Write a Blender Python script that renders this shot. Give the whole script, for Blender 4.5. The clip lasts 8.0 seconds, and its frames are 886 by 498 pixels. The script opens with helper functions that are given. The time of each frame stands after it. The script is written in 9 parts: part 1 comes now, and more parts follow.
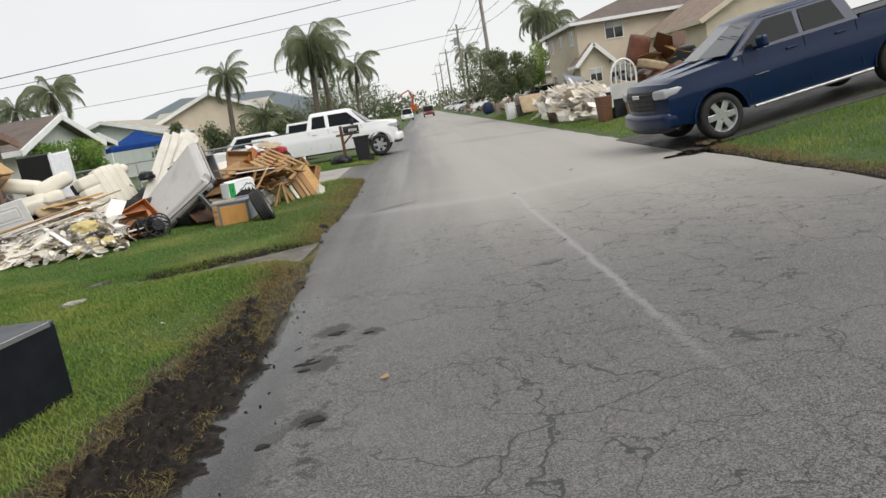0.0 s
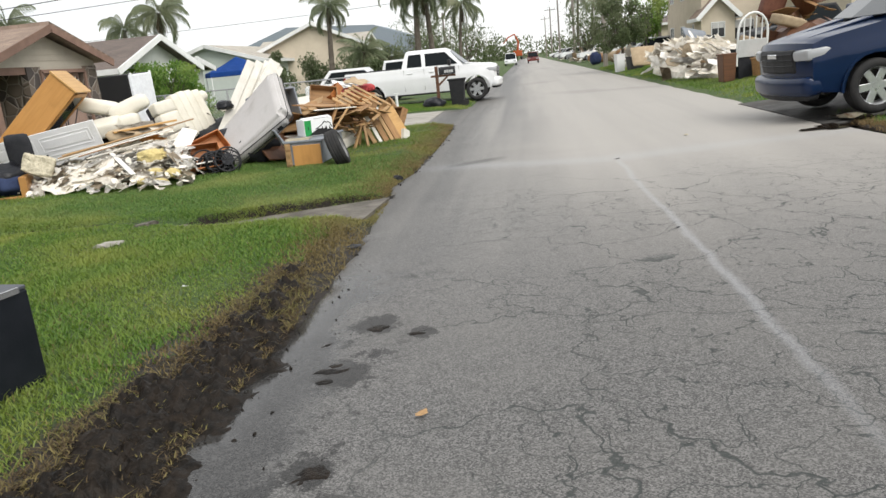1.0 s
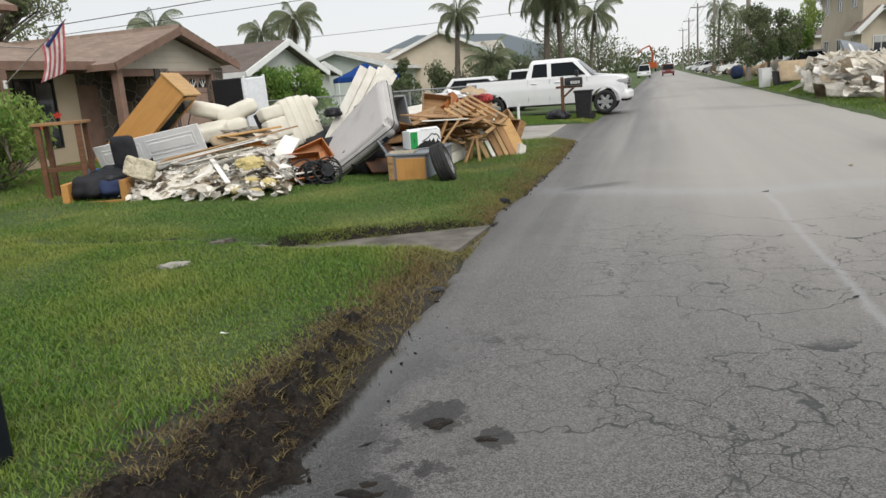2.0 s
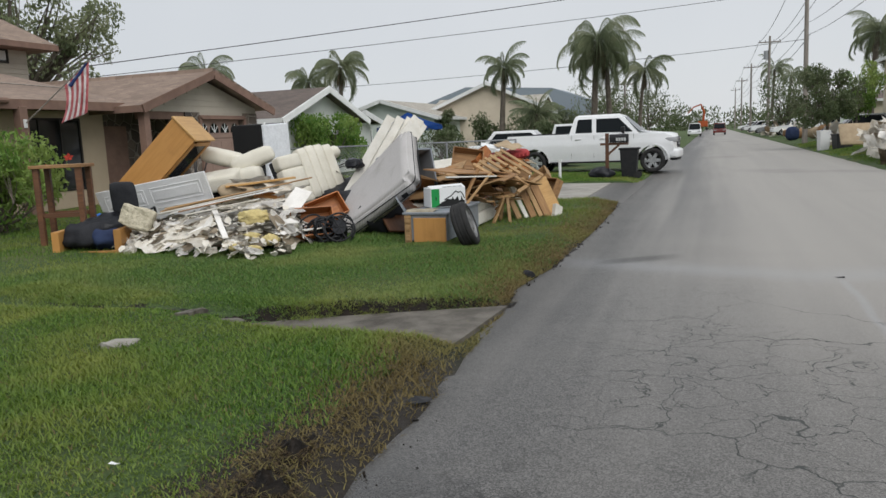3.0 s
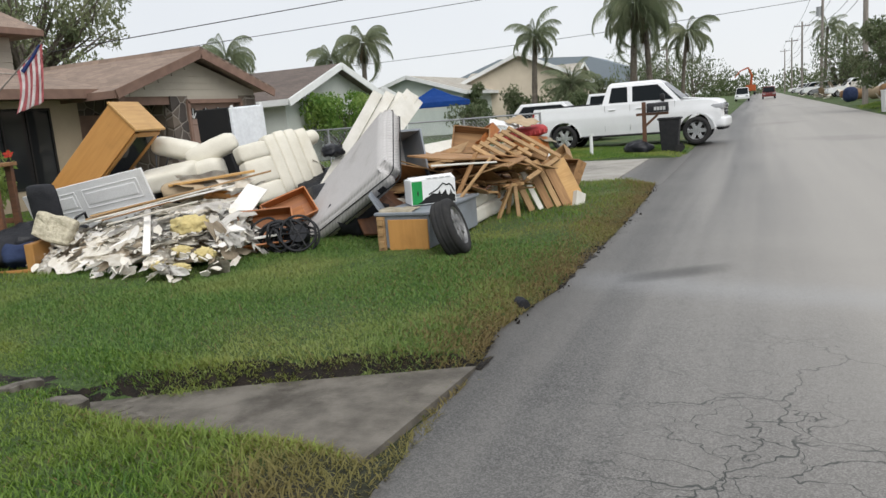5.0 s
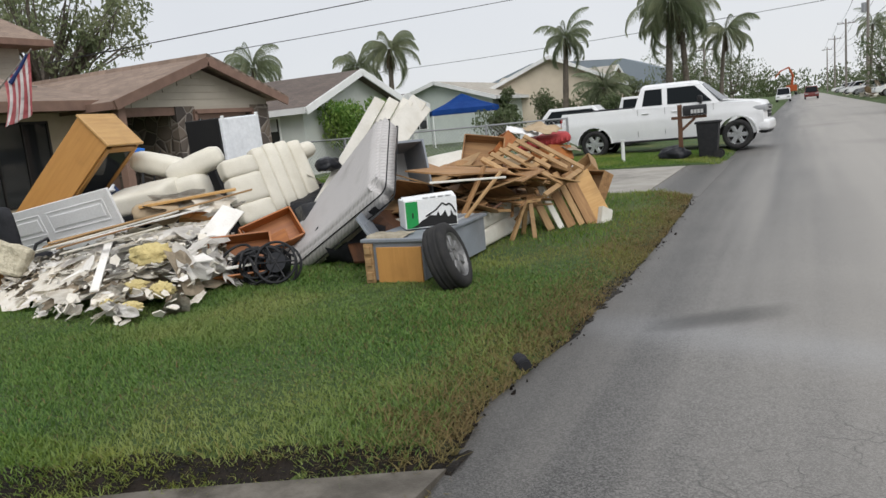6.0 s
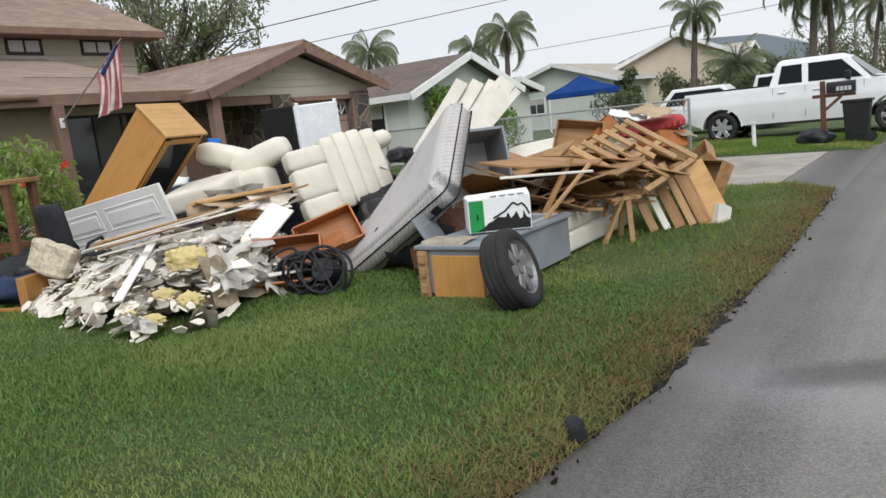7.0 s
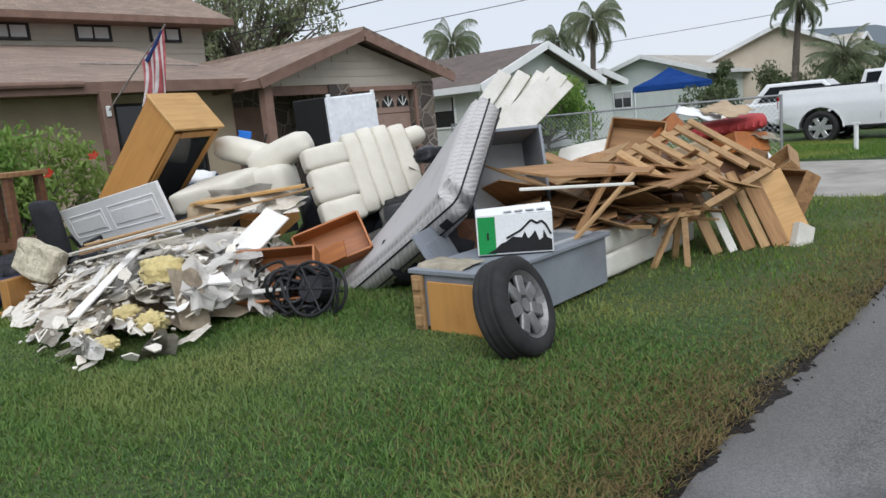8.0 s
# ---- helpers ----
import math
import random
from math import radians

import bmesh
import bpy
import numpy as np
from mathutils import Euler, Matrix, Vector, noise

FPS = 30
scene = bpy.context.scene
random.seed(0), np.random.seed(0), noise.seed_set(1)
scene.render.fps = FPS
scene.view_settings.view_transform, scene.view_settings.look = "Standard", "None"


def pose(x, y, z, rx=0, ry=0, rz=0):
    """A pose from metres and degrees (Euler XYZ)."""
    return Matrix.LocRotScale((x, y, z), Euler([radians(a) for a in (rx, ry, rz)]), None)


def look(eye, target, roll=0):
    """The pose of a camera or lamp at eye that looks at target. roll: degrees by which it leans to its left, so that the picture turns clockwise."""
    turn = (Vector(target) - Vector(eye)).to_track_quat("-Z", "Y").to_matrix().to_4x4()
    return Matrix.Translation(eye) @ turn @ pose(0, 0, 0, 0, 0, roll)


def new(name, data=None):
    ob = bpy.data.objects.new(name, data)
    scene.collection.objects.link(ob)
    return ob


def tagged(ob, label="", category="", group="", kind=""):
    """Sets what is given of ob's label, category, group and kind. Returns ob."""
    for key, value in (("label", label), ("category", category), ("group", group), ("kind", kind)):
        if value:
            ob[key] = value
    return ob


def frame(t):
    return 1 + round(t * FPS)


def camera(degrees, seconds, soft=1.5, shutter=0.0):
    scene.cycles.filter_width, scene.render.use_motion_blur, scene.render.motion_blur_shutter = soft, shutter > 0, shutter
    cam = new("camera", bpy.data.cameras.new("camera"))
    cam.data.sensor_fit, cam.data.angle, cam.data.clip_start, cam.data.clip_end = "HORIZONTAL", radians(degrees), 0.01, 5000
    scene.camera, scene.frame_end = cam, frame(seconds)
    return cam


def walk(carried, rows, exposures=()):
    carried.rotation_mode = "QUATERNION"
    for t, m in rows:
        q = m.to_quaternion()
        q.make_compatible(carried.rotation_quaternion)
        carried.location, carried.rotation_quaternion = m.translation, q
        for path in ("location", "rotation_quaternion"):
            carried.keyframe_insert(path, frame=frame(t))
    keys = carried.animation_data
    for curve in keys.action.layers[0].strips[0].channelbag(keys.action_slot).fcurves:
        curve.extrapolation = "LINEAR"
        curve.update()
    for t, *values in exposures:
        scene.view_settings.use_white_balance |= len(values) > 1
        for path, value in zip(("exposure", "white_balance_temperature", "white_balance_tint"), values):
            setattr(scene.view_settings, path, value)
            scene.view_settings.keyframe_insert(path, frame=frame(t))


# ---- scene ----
cam = camera(61.1, 8.0)
PATH = [
    (0, (1.777, 2.641, 1.548), (1.775, 4.605, 1.175), -9.5),
    (0.5, (1.801, 3.303, 1.538), (1.502, 5.242, 1.147), -9.0),
    (1, (1.861, 3.924, 1.513), (1.609, 5.849, 1.032), -5.7),
    (1.5, (1.87, 4.545, 1.523), (1.429, 6.436, 1.042), -5.0),
    (1.7, (1.852, 4.771, 1.501), (1.35, 6.652, 1.041), -4.4),
    (2.8, (1.87, 6.118, 1.499), (1.208, 7.976, 1.17), -4.1),
    (3, (1.818, 6.38, 1.51), (1.148, 8.242, 1.214), -2.5),
    (3.5, (1.853, 6.96, 1.51), (1.168, 8.815, 1.213), -5.2),
    (4, (1.772, 7.481, 1.482), (1.015, 9.305, 1.165), -6.1),
    (4.5, (1.708, 8.053, 1.484), (0.953, 9.868, 1.115), -4.7),
    (4.7, (1.727, 8.289, 1.505), (0.969, 10.104, 1.141), -4.5),
    (5.8, (1.563, 9.701, 1.461), (0.709, 11.48, 1.138), -5.8),
    (6, (1.561, 9.918, 1.499), (0.698, 11.692, 1.17), -5.5),
    (6.5, (1.443, 10.541, 1.483), (0.378, 12.208, 1.185), -6.2),
    (7, (1.451, 11.146, 1.453), (0.307, 12.752, 1.119), -6.4),
    (7.5, (1.369, 11.704, 1.448), (0.07, 13.192, 1.129), -6.3),
    (8, (1.331, 12.308, 1.453), (0.01, 13.772, 1.118), -5.4),
]
walk(cam, [(t, look(eye, target, roll)) for t, eye, target, roll in PATH], [(0, 0.08, 6650, 10), (0.5, 0.17, 6620, 10), (1.0, 0.39, 6600, 10), (1.7, 0.2, 6600, 10), (3.0, -0.27, 6350, 10), (3.5, -0.22, 6350, 10), (4.0, 0.05, 6400, 10), (4.5, 0.05, 6400, 10), (6.0, -0.1, 6400, 11), (6.5, -0.28, 6250, 11), (7.0, 0.06, 6350, 11), (8.0, -0.03, 6000, 11)])

# ---- light: an overcast day ----
world = bpy.data.worlds.new("overcast_sky")
scene.world = world
world.use_nodes = True
wn, wl = world.node_tree.nodes, world.node_tree.links
SUN_EL, SUN_AZ = radians(50), radians(135)
sky = wn.new("ShaderNodeTexSky")
sky.sky_type, sky.sun_disc, sky.sun_elevation, sky.sun_rotation = "NISHITA", False, SUN_EL, SUN_AZ
cloud = wn.new("ShaderNodeTexNoise")
cloud.inputs["Scale"].default_value, cloud.inputs["Detail"].default_value = 1.6, 4
ramp = wn.new("ShaderNodeValToRGB")
ramp.color_ramp.elements[0].position, ramp.color_ramp.elements[0].color = 0.3, (8.0, 8.2, 8.42, 1)
ramp.color_ramp.elements[1].position, ramp.color_ramp.elements[1].color = 0.75, (9.3, 9.42, 9.5, 1)
wl.new(cloud.outputs["Fac"], ramp.inputs["Fac"])
mix = wn.new("ShaderNodeMix")
mix.data_type = "RGBA"
mix.inputs["Factor"].default_value = 0.9
wl.new(sky.outputs["Color"], mix.inputs["A"])
wl.new(ramp.outputs["Color"], mix.inputs["B"])
wl.new(mix.outputs["Result"], wn["Background"].inputs["Color"])
wn["Background"].inputs["Strength"].default_value = 0.1
sun = new("sun", bpy.data.lights.new("sun", "SUN"))
sun.data.energy, sun.data.angle, sun.data.color = 2.3, radians(50), (1.0, 0.97, 0.93)
sun.matrix_world = look((30 * math.cos(SUN_EL) * math.sin(SUN_AZ), 30 * math.cos(SUN_EL) * math.cos(SUN_AZ), 30 * math.sin(SUN_EL)), (0, 0, 0))


# ---- building helpers ----
def thing(name, m, label, category, group="", kind=""):
    """An Empty at the base of a thing."""
    ob = new(name)
    ob.empty_display_size = 0.1
    ob.matrix_basis = m
    return tagged(ob, label, category, group, kind)


def part(name, bm, material, parent=None, label="", smooth=False):
    """Links a bmesh as one mesh object, under a thing or part if one is given."""
    me = bpy.data.meshes.new(name)
    bm.normal_update()
    bm.to_mesh(me)
    bm.free()
    if smooth:
        for p in me.polygons:
            p.use_smooth = True
        if smooth is not True:
            me.set_sharp_from_angle(angle=radians(smooth))
    for m in material if isinstance(material, (list, tuple)) else [material]:
        me.materials.append(m)
    ob = new(name, me)
    ob.parent = parent
    if label:
        ob["label"] = label
    return ob


def piece(name, mesh, m, parent):
    """A part that shares its mesh with others."""
    ob = new(name, mesh)
    ob.parent = parent
    ob.matrix_basis = m
    return ob


def merge(bm, other):
    me = bpy.data.meshes.new("tmp")
    other.to_mesh(me)
    other.free()
    bm.from_mesh(me)
    bpy.data.meshes.remove(me)


def box(bm, size, at=(0, 0, 0), m=None, bevel=0.0, seg=1):
    """A box centred on at (in the frame m), with rounded edges."""
    b = bmesh.new()
    bmesh.ops.create_cube(b, size=1, matrix=Matrix.Translation(at) @ Matrix.Diagonal((*size, 1)))
    if bevel:
        bmesh.ops.bevel(b, geom=b.edges[:], offset=bevel, segments=seg, affect="EDGES", profile=0.5, clamp_overlap=True)
    if m is not None:
        bmesh.ops.transform(b, matrix=m, verts=b.verts)
    merge(bm, b)
    return bm


def rod(bm, p, q, r, r2=None, seg=10, caps=True):
    """A round bar from p to q."""
    p, q = Vector(p), Vector(q)
    d = q - p
    m = Matrix.Translation((p + q) / 2) @ d.to_track_quat("Z", "Y").to_matrix().to_4x4()
    bmesh.ops.create_cone(bm, cap_ends=caps, segments=seg, radius1=r, radius2=r if r2 is None else r2, depth=d.length, matrix=m)
    return bm


def bar(bm, p, q, w, t, up=(0, 0, 1), bevel=0.0):
    """A rectangular bar from p to q: w wide, t thick along up."""
    p, q = Vector(p), Vector(q)
    x = (q - p).normalized()
    y = Vector(up).cross(x)
    y = y.normalized() if y.length > 1e-4 else Vector((0, 1, 0))
    z = x.cross(y)
    m = Matrix((x, y, z)).transposed().to_4x4()
    m.translation = (p + q) / 2
    return box(bm, ((q - p).length, w, t), m=m, bevel=bevel)


def tube(bm, pts, r, seg=8):
    """A bent tube through pts."""
    rings = []
    for i, p in enumerate(pts):
        p = Vector(p)
        d = (Vector(pts[min(i + 1, len(pts) - 1)]) - Vector(pts[max(i - 1, 0)])).normalized()
        q = d.to_track_quat("Z", "Y")
        rr = r[i] if isinstance(r, (list, tuple)) else r
        rings.append([bm.verts.new(p + q @ Vector((rr * math.cos(a), rr * math.sin(a), 0))) for a in (2 * math.pi * k / seg for k in range(seg))])
    for a, b in zip(rings, rings[1:]):
        for k in range(seg):
            bm.faces.new((a[k], a[(k + 1) % seg], b[(k + 1) % seg], b[k]))
    bm.faces.new(rings[0][::-1])
    bm.faces.new(rings[-1])
    return bm


def prism(bm, outline, p, q, bevel=0.0):
    """An outline of (a, b) pairs swept: p and q map (a, b) to the two end faces."""
    b = bmesh.new()
    va = [b.verts.new(p(*o)) for o in outline]
    vb = [b.verts.new(q(*o)) for o in outline]
    caps = [b.faces.new(va[::-1]), b.faces.new(vb)]
    n = len(outline)
    for i in range(n):
        b.faces.new((va[i], va[(i + 1) % n], vb[(i + 1) % n], vb[i]))
    if bevel:
        edges = list({e for f in caps for e in f.edges})
        bmesh.ops.bevel(b, geom=edges, offset=bevel, segments=2, affect="EDGES", profile=0.5, clamp_overlap=True)
    bmesh.ops.triangulate(b, faces=[f for f in b.faces if len(f.verts) > 4])
    bmesh.ops.recalc_face_normals(b, faces=b.faces)
    merge(bm, b)
    return bm


def quad(bm, pts):
    bm.faces.new([bm.verts.new(p) for p in pts])
    return bm


def slab(bm, pts, t):
    """A plate with the corners pts and the thickness t behind it."""
    pts = [Vector(p) for p in pts]
    n = (pts[1] - pts[0]).cross(pts[2] - pts[0]).normalized() * t
    a = [bm.verts.new(p) for p in pts]
    b = [bm.verts.new(p - n) for p in pts]
    bm.faces.new(a)
    bm.faces.new(b[::-1])
    k = len(pts)
    for i in range(k):
        bm.faces.new((a[i], b[i], b[(i + 1) % k], a[(i + 1) % k]))
    return bm


def axes(o, x, y, z):
    """A pose from an origin and three directions."""
    m = Matrix([Vector(v).normalized() for v in (x, y, z)]).transposed().to_4x4()
    m.translation = o
    return m


# ---- materials ----
def nodes_of(name):
    m = bpy.data.materials.new(name)
    m.use_nodes = True
    return m, m.node_tree.nodes, m.node_tree.links, m.node_tree.nodes["Principled BSDF"]


def tex(n, l, kind, vector, **inputs):
    t = n.new(kind)
    for k, v in inputs.items():
        t.inputs[k.replace("_", " ")].default_value = v
    if vector is not None:
        l.new(vector, t.inputs["Vector"])
    return t


def mixed(n, l, fac, a, b, mode="MIX"):
    """Mixes two colours (or sockets)."""
    x = n.new("ShaderNodeMix")
    x.data_type, x.blend_type = "RGBA", mode
    for sock, v in (("Factor", fac), ("A", a), ("B", b)):
        if hasattr(v, "is_linked"):
            l.new(v, x.inputs[sock])
        else:
            x.inputs[sock].default_value = v if sock == "Factor" else (*v, 1)
    return x.outputs["Result"]


def calc(n, l, op, *values, clamp=False):
    x = n.new("ShaderNodeMath")
    x.operation, x.use_clamp = op, clamp
    for i, v in enumerate(values):
        if hasattr(v, "is_linked"):
            l.new(v, x.inputs[i])
        else:
            x.inputs[i].default_value = v
    return x.outputs[0]


def band(n, l, value, lo, hi):
    x = n.new("ShaderNodeMapRange")
    x.interpolation_type = "SMOOTHSTEP"
    l.new(value, x.inputs["Value"])
    for sock, v in (("From Min", lo), ("From Max", hi)):
        if hasattr(v, "is_linked"):
            l.new(v, x.inputs[sock])
        else:
            x.inputs[sock].default_value = v
    return x.outputs["Result"]


def surface(name, c1, c2=None, scale=6, rough=0.7, metal=0.0, bump=0.15, fine=60, stain=None, stain_amount=0.35, stretch=(1, 1, 1), vary=0.12, spec=0.22, coat=0.0):
    """A surface with a coarse and a fine variation of colour, relief and roughness."""
    m, n, l, b = nodes_of(name)
    co = n.new("ShaderNodeTexCoord")
    mp = n.new("ShaderNodeMapping")
    mp.inputs["Scale"].default_value = stretch
    l.new(co.outputs["Object"], mp.inputs["Vector"])
    v = mp.outputs["Vector"]
    c2 = c2 or tuple(c * 0.75 for c in c1)
    big = tex(n, l, "ShaderNodeTexNoise", v, Scale=scale, Detail=4, Roughness=0.6)
    small = tex(n, l, "ShaderNodeTexNoise", v, Scale=fine, Detail=3)
    col = mixed(n, l, band(n, l, big.outputs["Fac"], 0.3, 0.72), c1, c2)
    g = calc(n, l, "MULTIPLY_ADD", small.outputs["Fac"], 0.3, 0.85)
    gray = n.new("ShaderNodeCombineColor")
    for k in range(3):
        l.new(g, gray.inputs[k])
    col = mixed(n, l, 1.0, col, gray.outputs[0], "MULTIPLY")
    if stain:
        st = tex(n, l, "ShaderNodeTexNoise", v, Scale=scale * 0.45, Detail=6, Roughness=0.7)
        col = mixed(n, l, calc(n, l, "MULTIPLY", band(n, l, st.outputs["Fac"], 0.5, 0.72), stain_amount), col, stain)
    if vary:
        info = n.new("ShaderNodeObjectInfo")
        hsv = n.new("ShaderNodeHueSaturation")
        l.new(calc(n, l, "MULTIPLY_ADD", info.outputs["Random"], 2 * vary, 1 - vary), hsv.inputs["Value"])
        l.new(col, hsv.inputs["Color"])
        col = hsv.outputs["Color"]
    l.new(col, b.inputs["Base Color"])
    l.new(calc(n, l, "MULTIPLY_ADD", big.outputs["Fac"], 0.25, rough - 0.12, clamp=True), b.inputs["Roughness"])
    b.inputs["Metallic"].default_value = metal
    b.inputs["Specular IOR Level"].default_value = spec
    b.inputs["Coat Weight"].default_value = coat
    b.inputs["Coat Roughness"].default_value = 0.06
    if bump:
        bp = n.new("ShaderNodeBump")
        bp.inputs["Strength"].default_value, bp.inputs["Distance"].default_value = bump, 0.02
        l.new(calc(n, l, "ADD", big.outputs["Fac"], calc(n, l, "MULTIPLY", small.outputs["Fac"], 0.5)), bp.inputs["Height"])
        l.new(bp.outputs["Normal"], b.inputs["Normal"])
    return m


def wood(name, c1, c2, rough=0.5, grain=9, axis=0, dirt=None):
    """Timber with grain along one axis."""
    m, n, l, b = nodes_of(name)
    co = n.new("ShaderNodeTexCoord")
    mp = n.new("ShaderNodeMapping")
    s = [grain * 3.0] * 3
    s[axis] = grain * 0.22
    mp.inputs["Scale"].default_value = s
    l.new(co.outputs["Object"], mp.inputs["Vector"])
    g = tex(n, l, "ShaderNodeTexNoise", mp.outputs["Vector"], Scale=1.0, Detail=5, Roughness=0.65, Distortion=0.6)
    big = tex(n, l, "ShaderNodeTexNoise", co.outputs["Object"], Scale=2.2, Detail=5)
    col = mixed(n, l, band(n, l, g.outputs["Fac"], 0.32, 0.7), c1, c2)
    col = mixed(n, l, calc(n, l, "MULTIPLY", band(n, l, big.outputs["Fac"], 0.5, 0.75), 0.5), col, dirt or tuple(c * 0.55 for c in c2))
    info = n.new("ShaderNodeObjectInfo")
    hsv = n.new("ShaderNodeHueSaturation")
    l.new(calc(n, l, "MULTIPLY_ADD", info.outputs["Random"], 0.36, 0.82), hsv.inputs["Value"])
    l.new(col, hsv.inputs["Color"])
    l.new(hsv.outputs["Color"], b.inputs["Base Color"])
    b.inputs["Roughness"].default_value = rough
    bp = n.new("ShaderNodeBump")
    bp.inputs["Strength"].default_value, bp.inputs["Distance"].default_value = 0.2, 0.01
    l.new(g.outputs["Fac"], bp.inputs["Height"])
    l.new(bp.outputs["Normal"], b.inputs["Normal"])
    return m


def foliage(name, c1, c2, c3, dry=0.0, gloss=0.45):
    """Leaves that differ from one to the next, with some light through them."""
    m, n, l, b = nodes_of(name)
    geo = n.new("ShaderNodeNewGeometry")
    big = tex(n, l, "ShaderNodeTexNoise", geo.outputs["Position"], Scale=0.55, Detail=4)
    col = mixed(n, l, geo.outputs["Random Per Island"], c1, c2)
    col = mixed(n, l, band(n, l, big.outputs["Fac"], 0.42, 0.68), col, c3)
    l.new(col, b.inputs["Base Color"])
    b.inputs["Roughness"].default_value = gloss
    b.inputs["Specular IOR Level"].default_value = 0.35
    tr = n.new("ShaderNodeBsdfTranslucent")
    l.new(col, tr.inputs["Color"])
    sh = n.new("ShaderNodeMixShader")
    sh.inputs["Fac"].default_value = 0.4
    l.new(b.outputs["BSDF"], sh.inputs[1])
    l.new(tr.outputs["BSDF"], sh.inputs[2])
    l.new(sh.outputs["Shader"], n["Material Output"].inputs["Surface"])
    return m


def asphalt():
    """Old, cracked road: pale aggregate, a net of cracks, pale run-off marks, damp mud at the verge."""
    m, n, l, b = nodes_of("asphalt")
    geo = n.new("ShaderNodeNewGeometry")
    pos = geo.outputs["Position"]
    sep = n.new("ShaderNodeSeparateXYZ")
    l.new(pos, sep.inputs[0])
    x, y = sep.outputs["X"], sep.outputs["Y"]
    stone = tex(n, l, "ShaderNodeTexVoronoi", pos, Scale=165)
    grit = tex(n, l, "ShaderNodeTexNoise", pos, Scale=140, Detail=3)
    blot = tex(n, l, "ShaderNodeTexNoise", pos, Scale=0.7, Detail=6, Roughness=0.65)
    wide = tex(n, l, "ShaderNodeTexNoise", pos, Scale=0.18, Detail=3)
    sepc = n.new("ShaderNodeSeparateColor")
    l.new(stone.outputs["Color"], sepc.inputs[0])
    col = mixed(n, l, band(n, l, sepc.outputs[0], 0.1, 0.95), (0.026, 0.026, 0.026), (0.205, 0.2, 0.193))
    col = mixed(n, l, calc(n, l, "MULTIPLY", band(n, l, grit.outputs["Fac"], 0.35, 0.7), 0.5), col, (0.09, 0.089, 0.085))
    col = mixed(n, l, calc(n, l, "MULTIPLY", band(n, l, blot.outputs["Fac"], 0.42, 0.68), 0.4), col, (0.15, 0.145, 0.136))
    mottle = tex(n, l, "ShaderNodeTexNoise", pos, Scale=28, Detail=4, Roughness=0.7)
    col = mixed(n, l, calc(n, l, "MULTIPLY", band(n, l, mottle.outputs["Fac"], 0.45, 0.7), 0.4), col, (0.05, 0.049, 0.047))
    # tyre lanes, browner along the road; grazing sky sheen painted as paler colour with distance
    lane = tex(n, l, "ShaderNodeTexNoise", None, Scale=1.1, Detail=3, Roughness=0.6)
    stretch = n.new("ShaderNodeMapping")
    stretch.inputs["Scale"].default_value = (1, 0.03, 1)
    l.new(pos, stretch.inputs["Vector"])
    l.new(stretch.outputs["Vector"], lane.inputs["Vector"])
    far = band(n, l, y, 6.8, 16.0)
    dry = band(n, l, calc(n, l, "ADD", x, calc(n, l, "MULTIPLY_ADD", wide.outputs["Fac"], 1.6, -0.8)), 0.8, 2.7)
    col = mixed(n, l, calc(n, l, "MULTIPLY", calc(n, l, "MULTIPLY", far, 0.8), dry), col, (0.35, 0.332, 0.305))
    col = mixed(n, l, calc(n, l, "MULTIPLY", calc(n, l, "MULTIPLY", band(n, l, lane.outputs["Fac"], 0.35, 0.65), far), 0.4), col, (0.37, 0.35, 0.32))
    # cracks: a net broken up by patches, and a few long wandering ones
    warp = tex(n, l, "ShaderNodeTexNoise", pos, Scale=3.5, Detail=3, Roughness=0.55)
    va = n.new("ShaderNodeVectorMath")
    va.operation = "MULTIPLY_ADD"
    l.new(warp.outputs["Color"], va.inputs[0])
    va.inputs[1].default_value = (0.55, 0.4, 0.0)
    l.new(pos, va.inputs[2])
    net = tex(n, l, "ShaderNodeTexVoronoi", va.outputs["Vector"], Scale=3.4)
    net.feature = "DISTANCE_TO_EDGE"
    net2 = tex(n, l, "ShaderNodeTexVoronoi", va.outputs["Vector"], Scale=0.85)
    net2.feature = "DISTANCE_TO_EDGE"
    patch = tex(n, l, "ShaderNodeTexNoise", pos, Scale=0.5, Detail=4)
    c1 = calc(n, l, "MULTIPLY", calc(n, l, "SUBTRACT", 1.0, band(n, l, net.outputs["Distance"], 0.004, 0.015)), band(n, l, patch.outputs["Fac"], 0.4, 0.52))
    c2 = calc(n, l, "MULTIPLY", calc(n, l, "SUBTRACT", 1.0, band(n, l, net2.outputs["Distance"], 0.0025, 0.007)), band(n, l, blot.outputs["Fac"], 0.36, 0.46))
    crack = calc(n, l, "MULTIPLY", calc(n, l, "MAXIMUM", c1, c2), calc(n, l, "MULTIPLY", band(n, l, x, 0.6, 1.5), calc(n, l, "SUBTRACT", 1.0, band(n, l, y, 11.5, 14.5))))
    col = mixed(n, l, calc(n, l, "MULTIPLY", crack, 0.82), col, (0.022, 0.028, 0.026))
    # pale run-off: one band across the road and one trail along it
    wob = calc(n, l, "MULTIPLY_ADD", blot.outputs["Fac"], 0.5, -0.25)
    across = calc(n, l, "ABSOLUTE", calc(n, l, "SUBTRACT", calc(n, l, "ADD", y, wob), calc(n, l, "MULTIPLY_ADD", calc(n, l, "ABSOLUTE", calc(n, l, "SUBTRACT", x, 2.7)), 0.3, 14.25)))
    along = calc(n, l, "ABSOLUTE", calc(n, l, "SUBTRACT", calc(n, l, "ADD", x, calc(n, l, "MULTIPLY", wob, 0.45)), calc(n, l, "MULTIPLY_ADD", y, -0.012, 3.15)))
